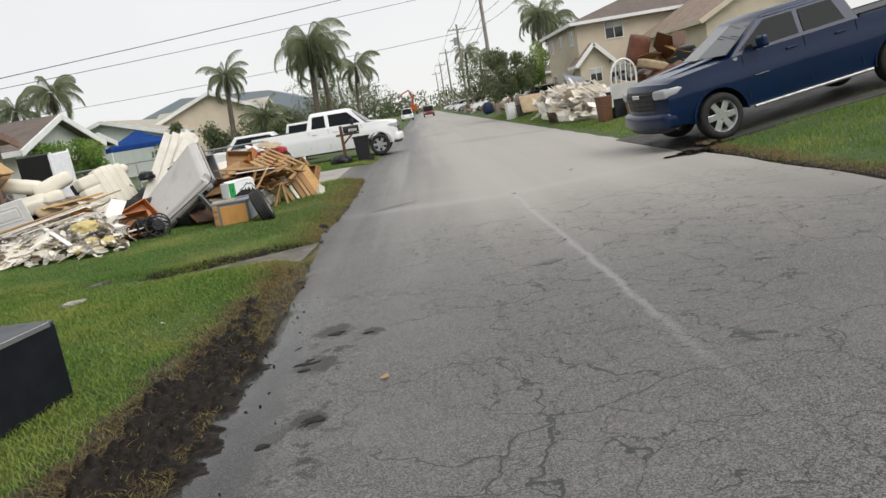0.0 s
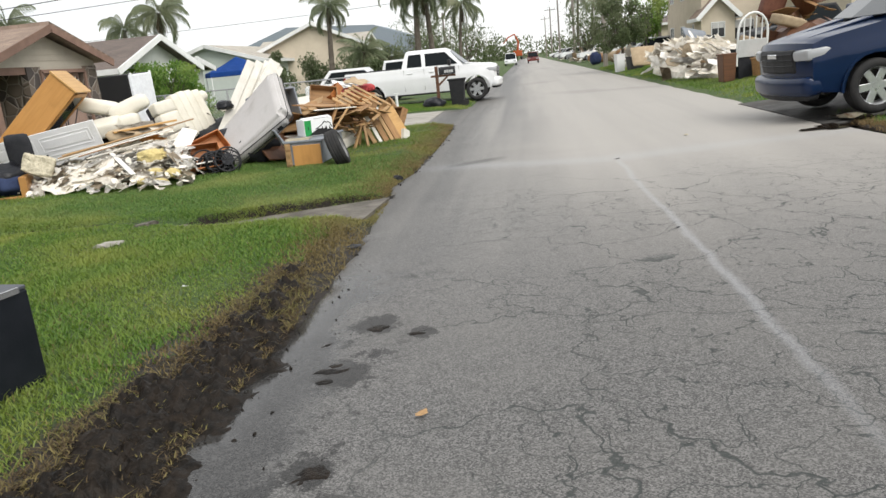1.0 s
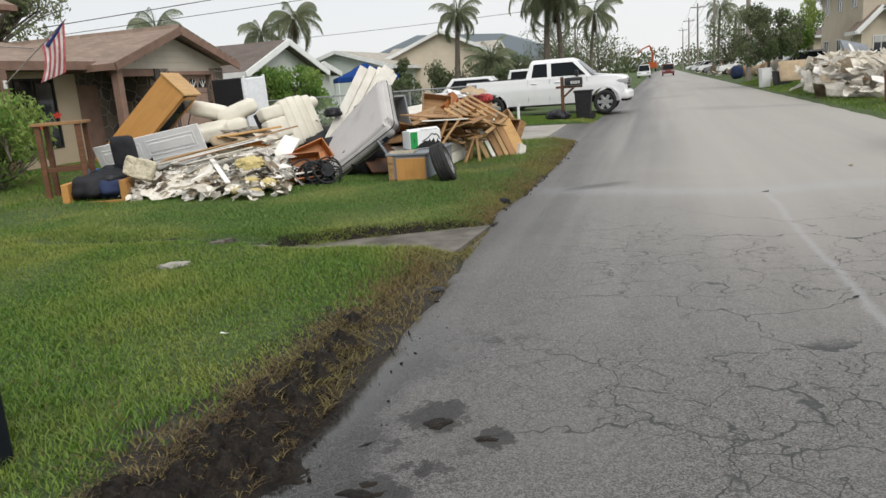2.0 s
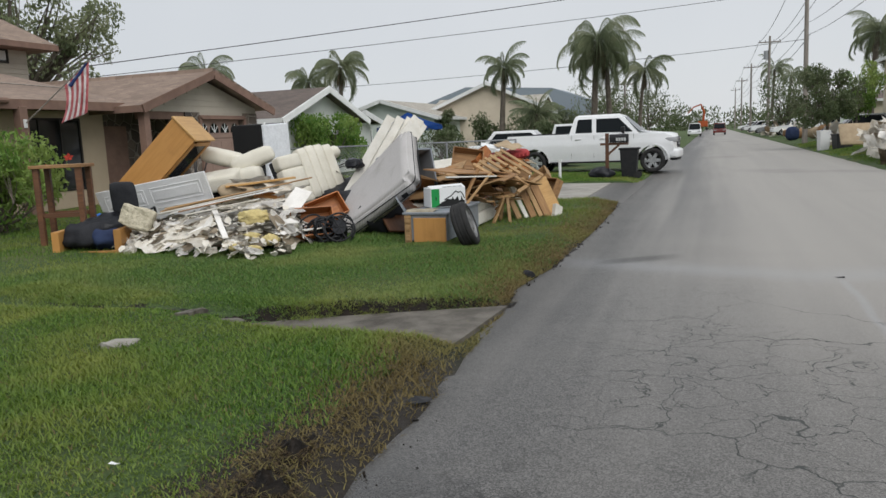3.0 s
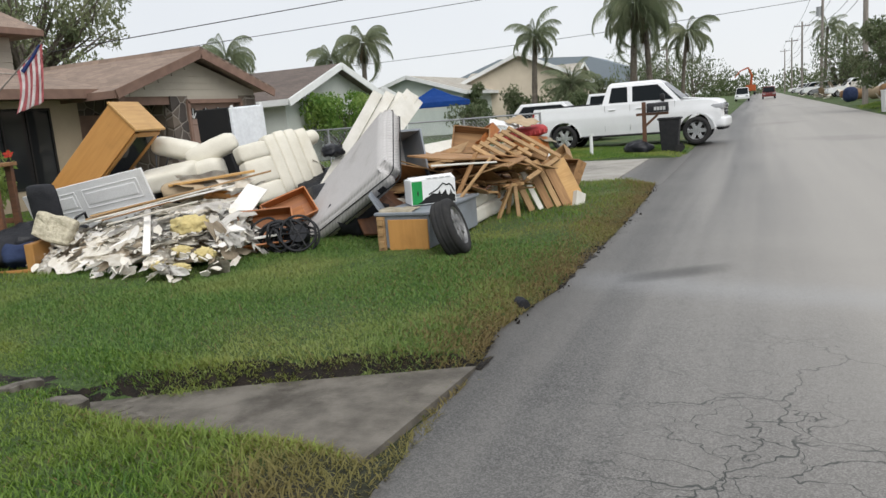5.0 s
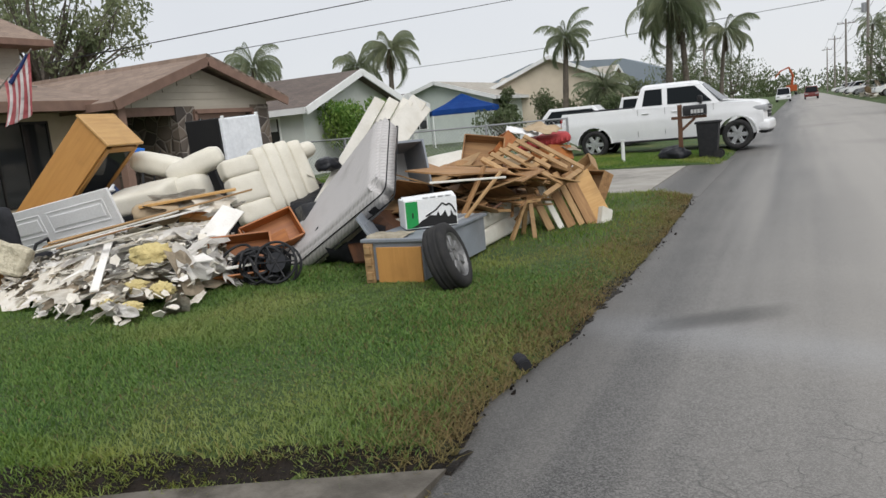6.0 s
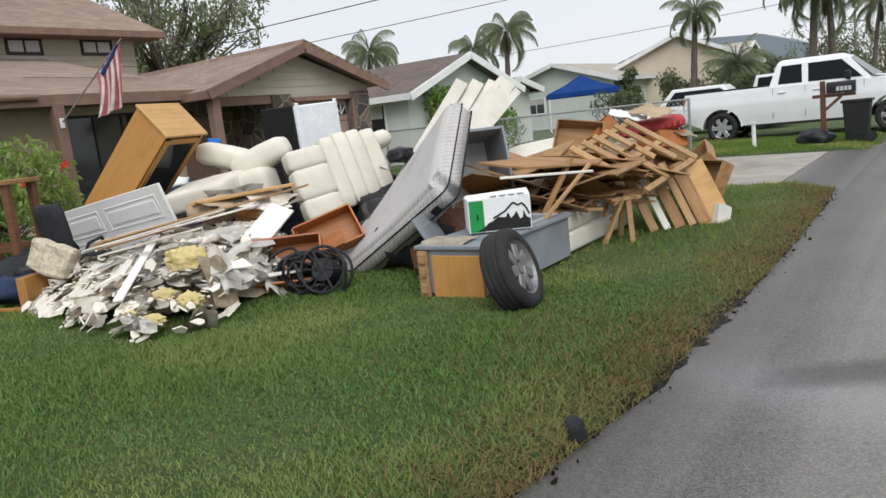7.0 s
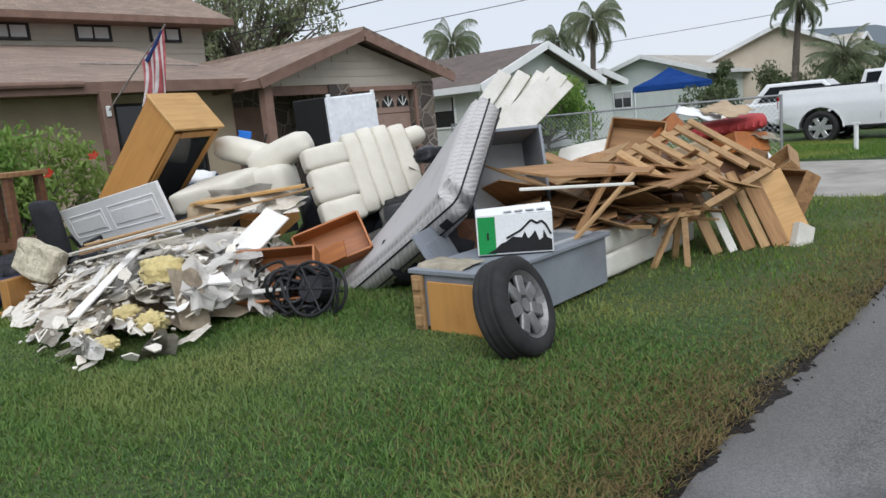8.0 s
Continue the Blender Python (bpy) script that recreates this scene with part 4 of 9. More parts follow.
def wheel(parent, at, r, w, rim_r, spokes, side, name="wheel", rim_mat=ALLOY):
    """A tyre with a rounded shoulder and tread grooves, and a spoked rim facing side (+1/-1 along y)."""
    def ring(bm, profile, n=40):
        rows = [[bm.verts.new((rad * math.cos(a), yy, rad * math.sin(a))) for rad, yy in profile] for a in (2 * math.pi * k / n for k in range(n))]
        for a, b in zip(rows, rows[1:] + rows[:1]):
            for k in range(len(profile) - 1):
                bm.faces.new((a[k], a[k + 1], b[k + 1], b[k]))
    h = w / 2
    t = bmesh.new()
    ring(t, [(rim_r, -h * 0.8), (rim_r + 0.02, -h * 0.95), ((r + rim_r) / 2, -h * 1.04), (r - 0.03, -h * 0.95), (r - 0.006, -h * 0.78), (r, -h * 0.45), (r - 0.008, -h * 0.4), (r, -h * 0.34), (r, -0.02), (r - 0.008, 0.0), (r, 0.02),
             (r, h * 0.34), (r - 0.008, h * 0.4), (r, h * 0.45), (r - 0.006, h * 0.78), (r - 0.03, h * 0.95), ((r + rim_r) / 2, h * 1.04), (rim_r + 0.02, h * 0.95), (rim_r, h * 0.8)])
    bmesh.ops.recalc_face_normals(t, faces=t.faces)
    wh = part(name, t, TYRE, parent, smooth=True)
    wh.location = at
    b = bmesh.new()
    ring(b, [(rim_r, -h * 0.8), (rim_r - 0.02, -h * 0.5), (rim_r - 0.03, h * 0.2 * side), (rim_r - 0.02, h * 0.5), (rim_r, h * 0.8), (rim_r + 0.012, h * 0.93), (rim_r + 0.012, h * 0.8)], 32)
    y = side * h * 0.55
    for k in range(spokes):
        a = 2 * math.pi * k / spokes
        p = Vector((0.05 * math.cos(a), y * 1.1, 0.05 * math.sin(a)))
        q = Vector(((rim_r - 0.01) * math.cos(a), y * 1.15, (rim_r - 0.01) * math.sin(a)))
        bar(b, p, q, rim_r * 0.42, 0.03, up=(0, 1, 0), bevel=0.008)
    rod(b, (0, y * 0.5, 0), (0, y * 1.35, 0), rim_r * 0.28, rim_r * 0.22, 16)
    part("rim", b, rim_mat, wh)
    b = bmesh.new()
    rod(b, (0, -h * 0.3 * side, 0), (0, h * 0.1 * side, 0), rim_r - 0.035, seg=24)
    part("brake_drum", b, DARK, wh)
    return wh


def arch(hx, hz, r, n=10):
    """Outline points of a wheel arch, from rear to front."""
    return [(hx - r * math.cos(a), hz + r * math.sin(a)) for a in (math.pi * k / n for k in range(n + 1))]


def bowed(bm, hw):
    """Bends a part of a vehicle's front back towards its sides."""
    for y in (-0.8, -0.55, -0.3, 0, 0.3, 0.55, 0.8):
        bmesh.ops.bisect_plane(bm, geom=bm.verts[:] + bm.edges[:] + bm.faces[:], plane_co=(0, y * hw, 0), plane_no=(0, 1, 0))
    for v in bm.verts:
        v.co.x -= 0.17 * (v.co.y / hw) ** 2
    return bm


def pickup(name, label, m, paint, d):
    """A pickup: front towards +x, origin on the ground under its middle. d holds its side-view sizes."""
    t = thing(name, m, label, "truck")
    L, hw, zb = d["half"], d["hw"], d["belt"]
    hf, hr, hz, ar = d["front_hub"], d["rear_hub"], d["hub_z"], d["arch"]
    cr, cf = d["cab_rear"], d["cowl"]
    low = 0.5
    outline = [(-L, 0.62), (-L, zb - 0.02), (-L + 0.03, zb + 0.05), (cr, zb + 0.05), (cr + 0.01, zb), (cf, zb), (cf + 0.25, zb - 0.015), (L - 0.32, d["nose"] + 0.05), (L - 0.1, d["nose"]), (L - 0.04, d["nose"] - 0.1), (L - 0.02, 0.75), (L - 0.02, low)]
    outline += arch(hf, hz, ar)[::-1]
    outline = [p for p in outline if p[1] > 0.01]
    outline += [(hf - ar - 0.02, low - 0.06), (hr + ar + 0.02, low - 0.06)] + arch(hr, hz, ar)[::-1] + [(-L + 0.3, low)]
    bm = bmesh.new()
    prism(bm, outline, lambda x, z: (x, -hw, z), lambda x, z: (x, hw, z), bevel=0.06)
    cuts = [((0, 0, z), (0, 0, 1)) for z in (0.62, 0.72, 0.82, 0.92, 1.02, 1.12, 1.22)] + [((x, 0, 0), (1, 0, 0)) for x in (L - 0.2, L - 0.4, L - 0.65, L - 0.9, cf, 0.2, cr, hr)] + [((0, y, 0), (0, 1, 0)) for y in (-0.75 * hw, -0.4 * hw, 0.4 * hw, 0.75 * hw)]
    for co, no in cuts:
        bmesh.ops.bisect_plane(bm, geom=bm.verts[:] + bm.edges[:] + bm.faces[:], plane_co=co, plane_no=no)
    for v in bm.verts:
        k = float(ease((v.co.x - (L - 0.9)) / 0.9))
        w = abs(v.co.y) / hw
        v.co.x -= 0.16 * k * w * w
        v.co.y *= 1 - 0.07 * k
        v.co.y *= 1 - 0.045 * float(ease((v.co.z - 0.9) / 0.45)) - 0.03 * float(ease((0.75 - v.co.z) / 0.3)) + 0.012 * math.exp(-((v.co.z - 0.98) / 0.07) ** 2)
        if v.co.z > zb - 0.25 and v.co.x > cf:
            v.co.z += 0.05 * (1 - w * w)
    part("body", bm, paint, t, smooth=32)
    # bed opening
    b = bmesh.new()
    box(b, (cr + L - 0.14, hw * 2 - 0.2, 0.03), ((cr - L) / 2, 0, zb + 0.052))
    part("bed_liner", b, PLASTIC, t)
    for s in (-1, 1):
        b = bmesh.new()
        box(b, (cr + L - 0.05, 0.07, 0.035), ((cr - L) / 2, s * (hw - 0.09), zb + 0.07), bevel=0.01)
        part("bed_rail", b, PLASTIC, t)
    # cab
    rf, rr, zr, rw = d["roof_front"], d["roof_rear"], d["roof"], d["roof_hw"]
    bw = hw * 0.955
    bm = bmesh.new()
    base = [(cr + 0.02, -bw, zb - 0.02), (cf + 0.02, -bw * 0.97, zb - 0.02), (cf + 0.16, 0, zb - 0.02), (cf + 0.02, bw * 0.97, zb - 0.02), (cr + 0.02, bw, zb - 0.02)]
    mid = [(rr - 0.02, -rw - 0.05, zr - 0.1), (rf + 0.1, -rw - 0.05, zr - 0.1), (rf + 0.18, 0, zr - 0.09), (rf + 0.1, rw + 0.05, zr - 0.1), (rr - 0.02, rw + 0.05, zr - 0.1)]
    roof = [(rr + 0.05, -rw + 0.08, zr - 0.015), (rf - 0.1, -rw + 0.08, zr - 0.015), (rf - 0.05, 0, zr), (rf - 0.1, rw - 0.08, zr - 0.015), (rr + 0.05, rw - 0.08, zr - 0.015)]
    rows = [[bm.verts.new(p) for p in r] for r in (base, mid, roof)]
    for a, c in zip(rows, rows[1:]):
        for k in range(5):
            bm.faces.new((a[k], a[(k + 1) % 5], c[(k + 1) % 5], c[k]))
    bm.faces.new(rows[2])
    bmesh.ops.recalc_face_normals(bm, faces=bm.faces)
    bmesh.ops.bevel(bm, geom=[e for e in bm.edges if e.calc_length() > 0.2 and all(v not in rows[0] for v in e.verts)], offset=0.03, segments=2, affect="EDGES")
    part("cab", bm, paint, t, smooth=32)

    def side(x, z, s, out=0.0):
        k = (z - zb + 0.02) / (zr - 0.1 - zb + 0.02)
        return Vector((x, s * (bw * 0.985 + (rw + 0.05 - bw * 0.985) * k + out), z))
    for s in (-1, 1):
        for a0, a1, b0, b1 in d["glass"]:
            z0, z1 = zb + 0.07, zr - 0.16
            pts = [side(a0, z0, s, 0.012), side(a1, z0, s, 0.012), side(b1, z1, s, 0.012), side(b0, z1, s, 0.012)]
            g = bmesh.new()
            slab(g, pts if s < 0 else pts[::-1], 0.02)
            part("side_window", g, AUTO_GLASS, t)
        g = bmesh.new()
        for x in d["seams"]:
            bar(g, (x, s * (hw + 0.001), 0.55), (x, s * (hw * 0.965 + 0.001), zb), 0.007, 0.008, up=(0, 1, 0))
        part("door_seam", g, PLASTIC, t)
        for x in d["handles"]:
            g = bmesh.new()
            box(g, (0.2, 0.035, 0.035), (x, s * (hw * 0.975 + 0.015), zb - 0.13), bevel=0.01)
            part("door_handle", g, d["handle_mat"], t)
        g = bmesh.new()
        box(g, (0.13, 0.24, 0.2), (d["mirror"], s * (hw + 0.16), zb + 0.14), bevel=0.04, seg=2)
        box(g, (0.06, 0.2, 0.05), (d["mirror"], s * (hw + 0.02), zb + 0.04))
        part("mirror", g, d["mirror_mat"], t)
        g = bmesh.new()
        rod(g, (hr + ar + 0.1, s * (hw + 0.03), 0.40), (hf - ar - 0.1, s * (hw + 0.03), 0.40), 0.03, seg=10)
        part("side_step", g, STEP_STEEL if d["step"] else PLASTIC, t)
        g = bmesh.new()
        box(g, (0.44, 0.34, 0.17), (L - 0.2, s * (hw * 0.94 - 0.17), d["nose"] - 0.15), bevel=0.05, seg=2)
        part("headlight", bowed(g, hw), LAMP, t, smooth=32)
        g = bmesh.new()
        box(g, (0.08, 0.16, 0.34), (-L + 0.01, s * (hw - 0.1), zb - 0.22), bevel=0.02)
        part("tail_light", g, RED_LAMP, t)
        for hx in (hf, hr):
            wheel(t, (hx, s * (hw - 0.13), hz), d["tyre"], 0.28, d["tyre"] * 0.66, 6, s, rim_mat=BRIGHT_ALLOY)
            g = bmesh.new()
            for a, c in zip(arch(hx, hz, ar + 0.012, 12), arch(hx, hz, ar + 0.012, 12)[1:]):
                bar(g, (a[0], s * (hw * 0.99 - 0.01), a[1]), (c[0], s * (hw * 0.99 - 0.01), c[1]), 0.03, 0.05, up=(0, 1, 0))
            part("arch_lip", g, paint, t)
    # windscreen, rear window
    g = bmesh.new()
    slab(g, [(cf - 0.0, -bw * 0.86, zb + 0.05), (cf + 0.13, 0, zb + 0.05), (rf + 0.165, 0, zr - 0.12), (rf + 0.09, -rw * 0.9, zr - 0.13)], 0.02)
    slab(g, [(cf + 0.13, 0, zb + 0.05), (cf - 0.0, bw * 0.86, zb + 0.05), (rf + 0.09, rw * 0.9, zr - 0.13), (rf + 0.165, 0, zr - 0.12)], 0.02)
    for v in g.verts:
        v.co += Vector((0.025, 0, 0.02))
    part("windscreen", g, SCREEN_GLASS, t)
    # front: grille, bumper, hood lines
    g = bmesh.new()
    box(g, (0.12, hw * 1.2, 0.38), (L - 0.075, 0, d["nose"] - 0.24), bevel=0.05, seg=2)
    gr = part("grille", bowed(g, hw), PLASTIC, t)
    for k in range(3):
        g = bmesh.new()
        box(g, (0.03, hw * 1.1, 0.03), (L - 0.02, 0, d["nose"] - 0.12 - 0.09 * k), bevel=0.01)
        part("grille_bar", bowed(g, hw), d["grille_mat"], gr)
    g = bmesh.new()
    box(g, (0.03, 0.3, 0.075), (L - 0.01, 0, d["nose"] - 0.14), bevel=0.01)
    part("badge_bar", g, CHROME, gr, "plain chrome badge")
    g = bmesh.new()
    box(g, (0.3, hw * 1.86, 0.3), (L - 0.06, 0, 0.6), bevel=0.09, seg=3)
    part("front_bumper", bowed(g, hw), d["bumper_mat"], t, smooth=32)
    g = bmesh.new()
    box(g, (0.22, hw * 1.7, 0.16), (L - 0.08, 0, 0.46), bevel=0.04)
    part("air_dam", bowed(g, hw), PLASTIC, t)
    g = bmesh.new()
    box(g, (0.16, hw * 1.8, 0.2), (-L - 0.06, 0, 0.62), bevel=0.04)
    part("rear_bumper", g, d["bumper_mat"] if not d["step"] else CHROME, t)
    for s in (-1, 1):
        g = bmesh.new()
        box(g, (1.0, 0.3, 0.03), (L - 0.85, s * 0.42, d["nose"] + 0.12), m=pose(0, 0, 0), bevel=0.012)
        for v in g.verts:
            v.co.z += (L - 0.85 - v.co.x) * 0.11
        part("hood_crease", g, paint, t)
    g = bmesh.new()
    box(g, (L * 1.7, hw * 1.3, 0.2), (0, 0, 0.5))
    for hx in (hf, hr):
        rod(g, (hx, -hw + 0.2, hz), (hx, hw - 0.2, hz), 0.07)
    part("chassis", g, DARK, t)
    return t


pickup("pickup_truck", "white pickup truck parked nose out over the verge", pose(-1.99, 32.9, 0.05), WHITE_CAR,
       dict(half=2.86, hw=0.98, belt=1.3, nose=1.2, roof=1.98, roof_hw=0.68, front_hub=2.02, rear_hub=-1.9, hub_z=0.4, tyre=0.4, arch=0.5, cab_rear=-0.74, cowl=1.58, roof_front=0.95, roof_rear=-0.52,
            glass=[(-0.5, 0.06, -0.42, 0.04), (0.2, 1.38, 0.19, 0.93)], seams=[-0.62, 0.13, 1.42], handles=[-0.4, 0.42], handle_mat=WHITE_CAR, mirror=1.1, mirror_mat=PLASTIC, step=False, grille_mat=CHROME, bumper_mat=WHITE_CAR))
ram = pickup("pickup_truck", "navy blue crew-cab pickup truck on a sloping driveway", Matrix.Translation((7.14, 17.44, 0.1)) @ pose(0, 0, 0, 0, 7.3, 187) @ pose(-1.95 * 1.03, 0, 0) @ Matrix.Scale(1.03, 4), BLUE_CAR,
             dict(half=3.03, hw=1.0, belt=1.34, nose=1.22, roof=1.97, roof_hw=0.7, front_hub=1.95, rear_hub=-1.62, hub_z=0.41, tyre=0.41, arch=0.51, cab_rear=-0.98, cowl=1.55, roof_front=0.7, roof_rear=-0.8,
                  glass=[(-0.72, 0.1, -0.6, 0.06), (0.2, 1.36, 0.17, 0.74)], seams=[-0.88, 0.15, 1.36], handles=[-0.55, 0.42], handle_mat=BLUE_CAR, mirror=1.05, mirror_mat=BLUE_CAR, step=True, grille_mat=PLASTIC, bumper_mat=BLUE_CAR))


def car(name, label, m, paint, length=4.6, h=1.5, van=False):
    """A plain saloon or van seen far off: body, cabin, glass, four wheels."""
    t = thing(name, m, label, "car")
    L = length / 2
    bm = bmesh.new()
    out = [(-L, 0.35), (-L, 0.85), (-L + 0.1, 0.95), (L - 0.9, 0.9), (L - 0.1, 0.75), (L, 0.6), (L, 0.35)] + arch(L - 0.85, 0.32, 0.37, 6)[::-1] + arch(-L + 0.85, 0.32, 0.37, 6)[::-1]
    prism(bm, out, lambda x, z: (x, -0.88, z), lambda x, z: (x, 0.88, z), bevel=0.06)
    part("body", bm, paint, t)
    bm = bmesh.new()
    c = [(-L + 0.25 if van else -L + 0.6, 0.9), (L - 1.3, 0.88), (L - 1.95, h), (-L + 0.5 if van else -L + 1.1, h)]
    prism(bm, c, lambda x, z: (x, -0.82 + 0.14 * (z - 0.9), z), lambda x, z: (x, 0.82 - 0.14 * (z - 0.9), z), bevel=0.05)
    part("cabin", bm, paint, t)
    for s in (-1, 1):
        b = bmesh.new()
        pts = [(c[0][0] + 0.25, s * 0.83, 0.97), (c[1][0] - 0.15, s * 0.83, 0.97), (c[2][0] - 0.05, s * 0.76, h - 0.1), (c[3][0] + 0.1, s * 0.76, h - 0.1)]
        slab(b, pts if s < 0 else pts[::-1], 0.03)
        part("side_window", b, AUTO_GLASS, t)
        for x in (L - 0.85, -L + 0.85):
            wheel(t, (x, s * 0.76, 0.32), 0.32, 0.2, 0.2, 5, s)
        b = bmesh.new()
        box(b, (0.08, 0.34, 0.14), (L - 0.02, s * 0.6, 0.68), bevel=0.02)
        part("headlight", b, LAMP, t)
    b = bmesh.new()
    slab(b, [(c[1][0] + 0.03, -0.74, 0.95), (c[1][0] + 0.03, 0.74, 0.95), (c[2][0] + 0.06, 0.66, h - 0.08), (c[2][0] + 0.06, -0.66, h - 0.08)], 0.02)
    part("windscreen", b, AUTO_GLASS, t)
    return t


GREY_CAR = surface("silver_car_paint", (0.36, 0.37, 0.38), (0.32, 0.33, 0.34), 1.5, 0.3, bump=0.0, coat=0.6, metal=0.4)
RED_CAR = surface("dark_red_car_paint", (0.16, 0.03, 0.025), (0.13, 0.025, 0.02), 1.5, 0.3, bump=0.0, coat=0.6)
car("parked_car", "dark grey car parked beside the house behind the debris", pose(13.4, 38.5, 0.75, 0, 0, 200), PLASTIC, 4.7, 1.6, False)
car("parked_car", "white car parked in a yard behind the pickup", pose(-5.3, 36.8, 0.12, 0, 0, 4), WHITE_CAR, 4.6, 1.5, False)
car("parked_car", "white van parked by the verge beyond the pickup", pose(-3.2, 43.0, 0.1, 0, 0, 0), WHITE_CAR, 5.0, 1.75, True)
car("parked_car", "dark car facing down the road in the distance", pose(3.0, 125, 0.03, 0, 0, -90), RED_CAR, 4.8, 1.7, True)
car("parked_car", "white car facing down the road in the distance", pose(-0.3, 118, 0.05, 0, 0, -90), WHITE_CAR, 4.9, 1.8, True)
for x, y, pt, yaw in ((9.5, 84, WHITE_CAR, 185), (9.2, 97, GREY_CAR, 175), (8.8, 108, WHITE_CAR, 182), (8.6, 122, WHITE_CAR, 176), (9.0, 138, GREY_CAR, 180), (8.8, 156, WHITE_CAR, 180), (-4.6, 66, WHITE_CAR, 0), (-5, 84, GREY_CAR, 5), (10.8, 61, GREY_CAR, 180)):
    car("parked_car", "car parked in a driveway down the road", pose(x, y, 0.25 if x > 0 else 0.12, 0, 0, yaw), pt, 4.7, 1.55)


# ---- trees, palms, poles ----
def leaf_cloud(bm, blobs, count, size, rng):
    """Leaves scattered in uneven clumps. blobs: (x, y, z, radius)."""
    w = np.array([b[3] ** 2 for b in blobs])
    w = w / w.sum()
    for k in rng.choice(len(blobs), count, p=w):
        bx, by, bz, r = blobs[k]
        d = Vector(rng.normal(size=3)).normalized()
        p = Vector((bx, by, bz)) + d * r * (0.55 + 0.5 * rng.random()) * Vector((1, 1, 0.8)).length / 1.62
        s = size * (0.6 + 0.8 * rng.random())
        q = Euler(rng.random(3) * 6.28).to_quaternion()
        pts = [p + q @ Vector(v) * s for v in ((-0.5, 0, 0), (0, -0.24, 0.08), (0.6, 0, -0.05), (0, 0.24, 0.08))]
        bm.faces.new([bm.verts.new(v) for v in pts])


def tree(name, label, at, trunk_h, blobs, count, size, material, seed, tr=0.14):
    """A tapered, forked trunk and a crown of many leaves."""
    t = thing(name, pose(*at), label, "tree")
    rng = np.random.default_rng(seed)
    bm = bmesh.new()
    top = Vector((0, 0, trunk_h))
    tube(bm, [(0, 0, -0.15), (0.03, 0.02, trunk_h * 0.5), top], [tr * 1.25, tr, tr * 0.8], 10)
    for bx, by, bz, r in blobs:
        q = Vector((bx, by, bz))
        mid = (top * 0.6 + q * 0.4) + Vector(rng.normal(size=3)) * 0.15
        tube(bm, [top - Vector((0, 0, 0.2)), mid, q], [tr * 0.6, tr * 0.35, tr * 0.1], 6)
        for j in range(3):
            tube(bm, [mid, (mid + q) / 2 + Vector(rng.normal(size=3)) * r * 0.35, q + Vector(rng.normal(size=3)) * r * 0.55], [tr * 0.25, tr * 0.15, tr * 0.05], 5)
    part("trunk", bm, BARK, t)
    bm = bmesh.new()
    leaf_cloud(bm, blobs, count, size, rng)
    part("crown", bm, material, t)
    return t


def blobs_for(rng, w, d, z0, z1, n, r):
    out = []
    for _ in range(n):
        a, k = rng.random() * 6.28, rng.random() ** 0.6
        z = z0 + (z1 - z0) * rng.random()
        f = 1 - 0.55 * abs((z - z0) / (z1 - z0) - 0.45)
        out.append((w * k * f * math.cos(a), d * k * f * math.sin(a), z, r * (0.6 + 0.6 * rng.random())))
    return out


def palm(name, label, at, h, crown, fronds, seed, droop=1.0, tr=0.16, dead=6, bend=0.3):
    """A palm: ringed trunk, feathered fronds, some dead ones hanging."""
    t = thing(name, pose(*at), label, "palm tree")
    rng = np.random.default_rng(seed)
    bm = bmesh.new()
    n = 14
    pts = [(bend * (k / n) ** 2, 0.3 * bend * math.sin(k / n * 3), h * k / n - 0.1) for k in range(n + 1)]
    tube(bm, pts, [tr * (1.25 - 0.45 * k / n) * (1.06 if k % 2 else 0.96) for k in range(n + 1)], 10)
    part("trunk", bm, BARK, t)
    top = Vector(pts[-1])

    def frond(bm, az, el, length, fall, width):
        d = Vector((math.cos(az), math.sin(az), 0))
        side = Vector((-math.sin(az), math.cos(az), 0))
        prev, ring = None, []
        steps = 22
        p, ang = top.copy(), el
        for k in range(steps + 1):
            u = k / steps
            ring.append((p.copy(), ang))
            p += (d * math.cos(ang) + Vector((0, 0, 1)) * math.sin(ang)) * length / steps
            ang -= fall / steps * (0.4 + 1.2 * u)
        for k in range(1, steps):
            (p, a), (q, _) = ring[k], ring[k + 1]
            w = 0.03 * (1 - k / steps) + 0.008
            bm.faces.new([bm.verts.new(v) for v in (p - side * w, p + side * w, q + side * w, q - side * w)])
            if k < 3:
                continue
            u = k / steps
            ll = width * (math.sin(math.pi * min(1, u * 0.85 + 0.16)) ** 0.7)
            for s in (-1, 1):
                for half in (0, 0.25, 0.5, 0.75):
                    o = p.lerp(q, half)
                    out = side * s * (0.3 + 0.35 * rng.random()) + d * 0.45 * math.cos(a) + Vector((0, 0, 0.3 * math.sin(a) - (0.35 + 0.55 * rng.random()) * droop))
                    out.normalize()
                    e = o + out * ll * (0.8 + 0.4 * rng.random()) + Vector((0, 0, -0.25 * ll * droop))
                    wd = d * 0.014
                    bm.faces.new([bm.verts.new(v) for v in (o - wd, o + wd, e)])
    bm = bmesh.new()
    fronds = int(fronds * 1.15)
    for k in range(fronds):
        el = 1.35 - 2.0 * ((k + 0.5) / fronds) + 0.5 * (rng.random() - 0.5)
        frond(bm, k * 2.4 + rng.random() * 0.5, el, crown * (0.75 + 0.5 * rng.random()), 1.7 * droop + 0.9 * rng.random(), crown * 0.26)
    part("crown", bm, FROND, t)
    if dead:
        bm = bmesh.new()
        for k in range(dead):
            frond(bm, k * 2.1 + rng.random(), -1.0 - 0.4 * rng.random(), crown * 0.55, 0.6, crown * 0.12)
        part("dead_fronds", bm, FROND_DRY, t)
    return t


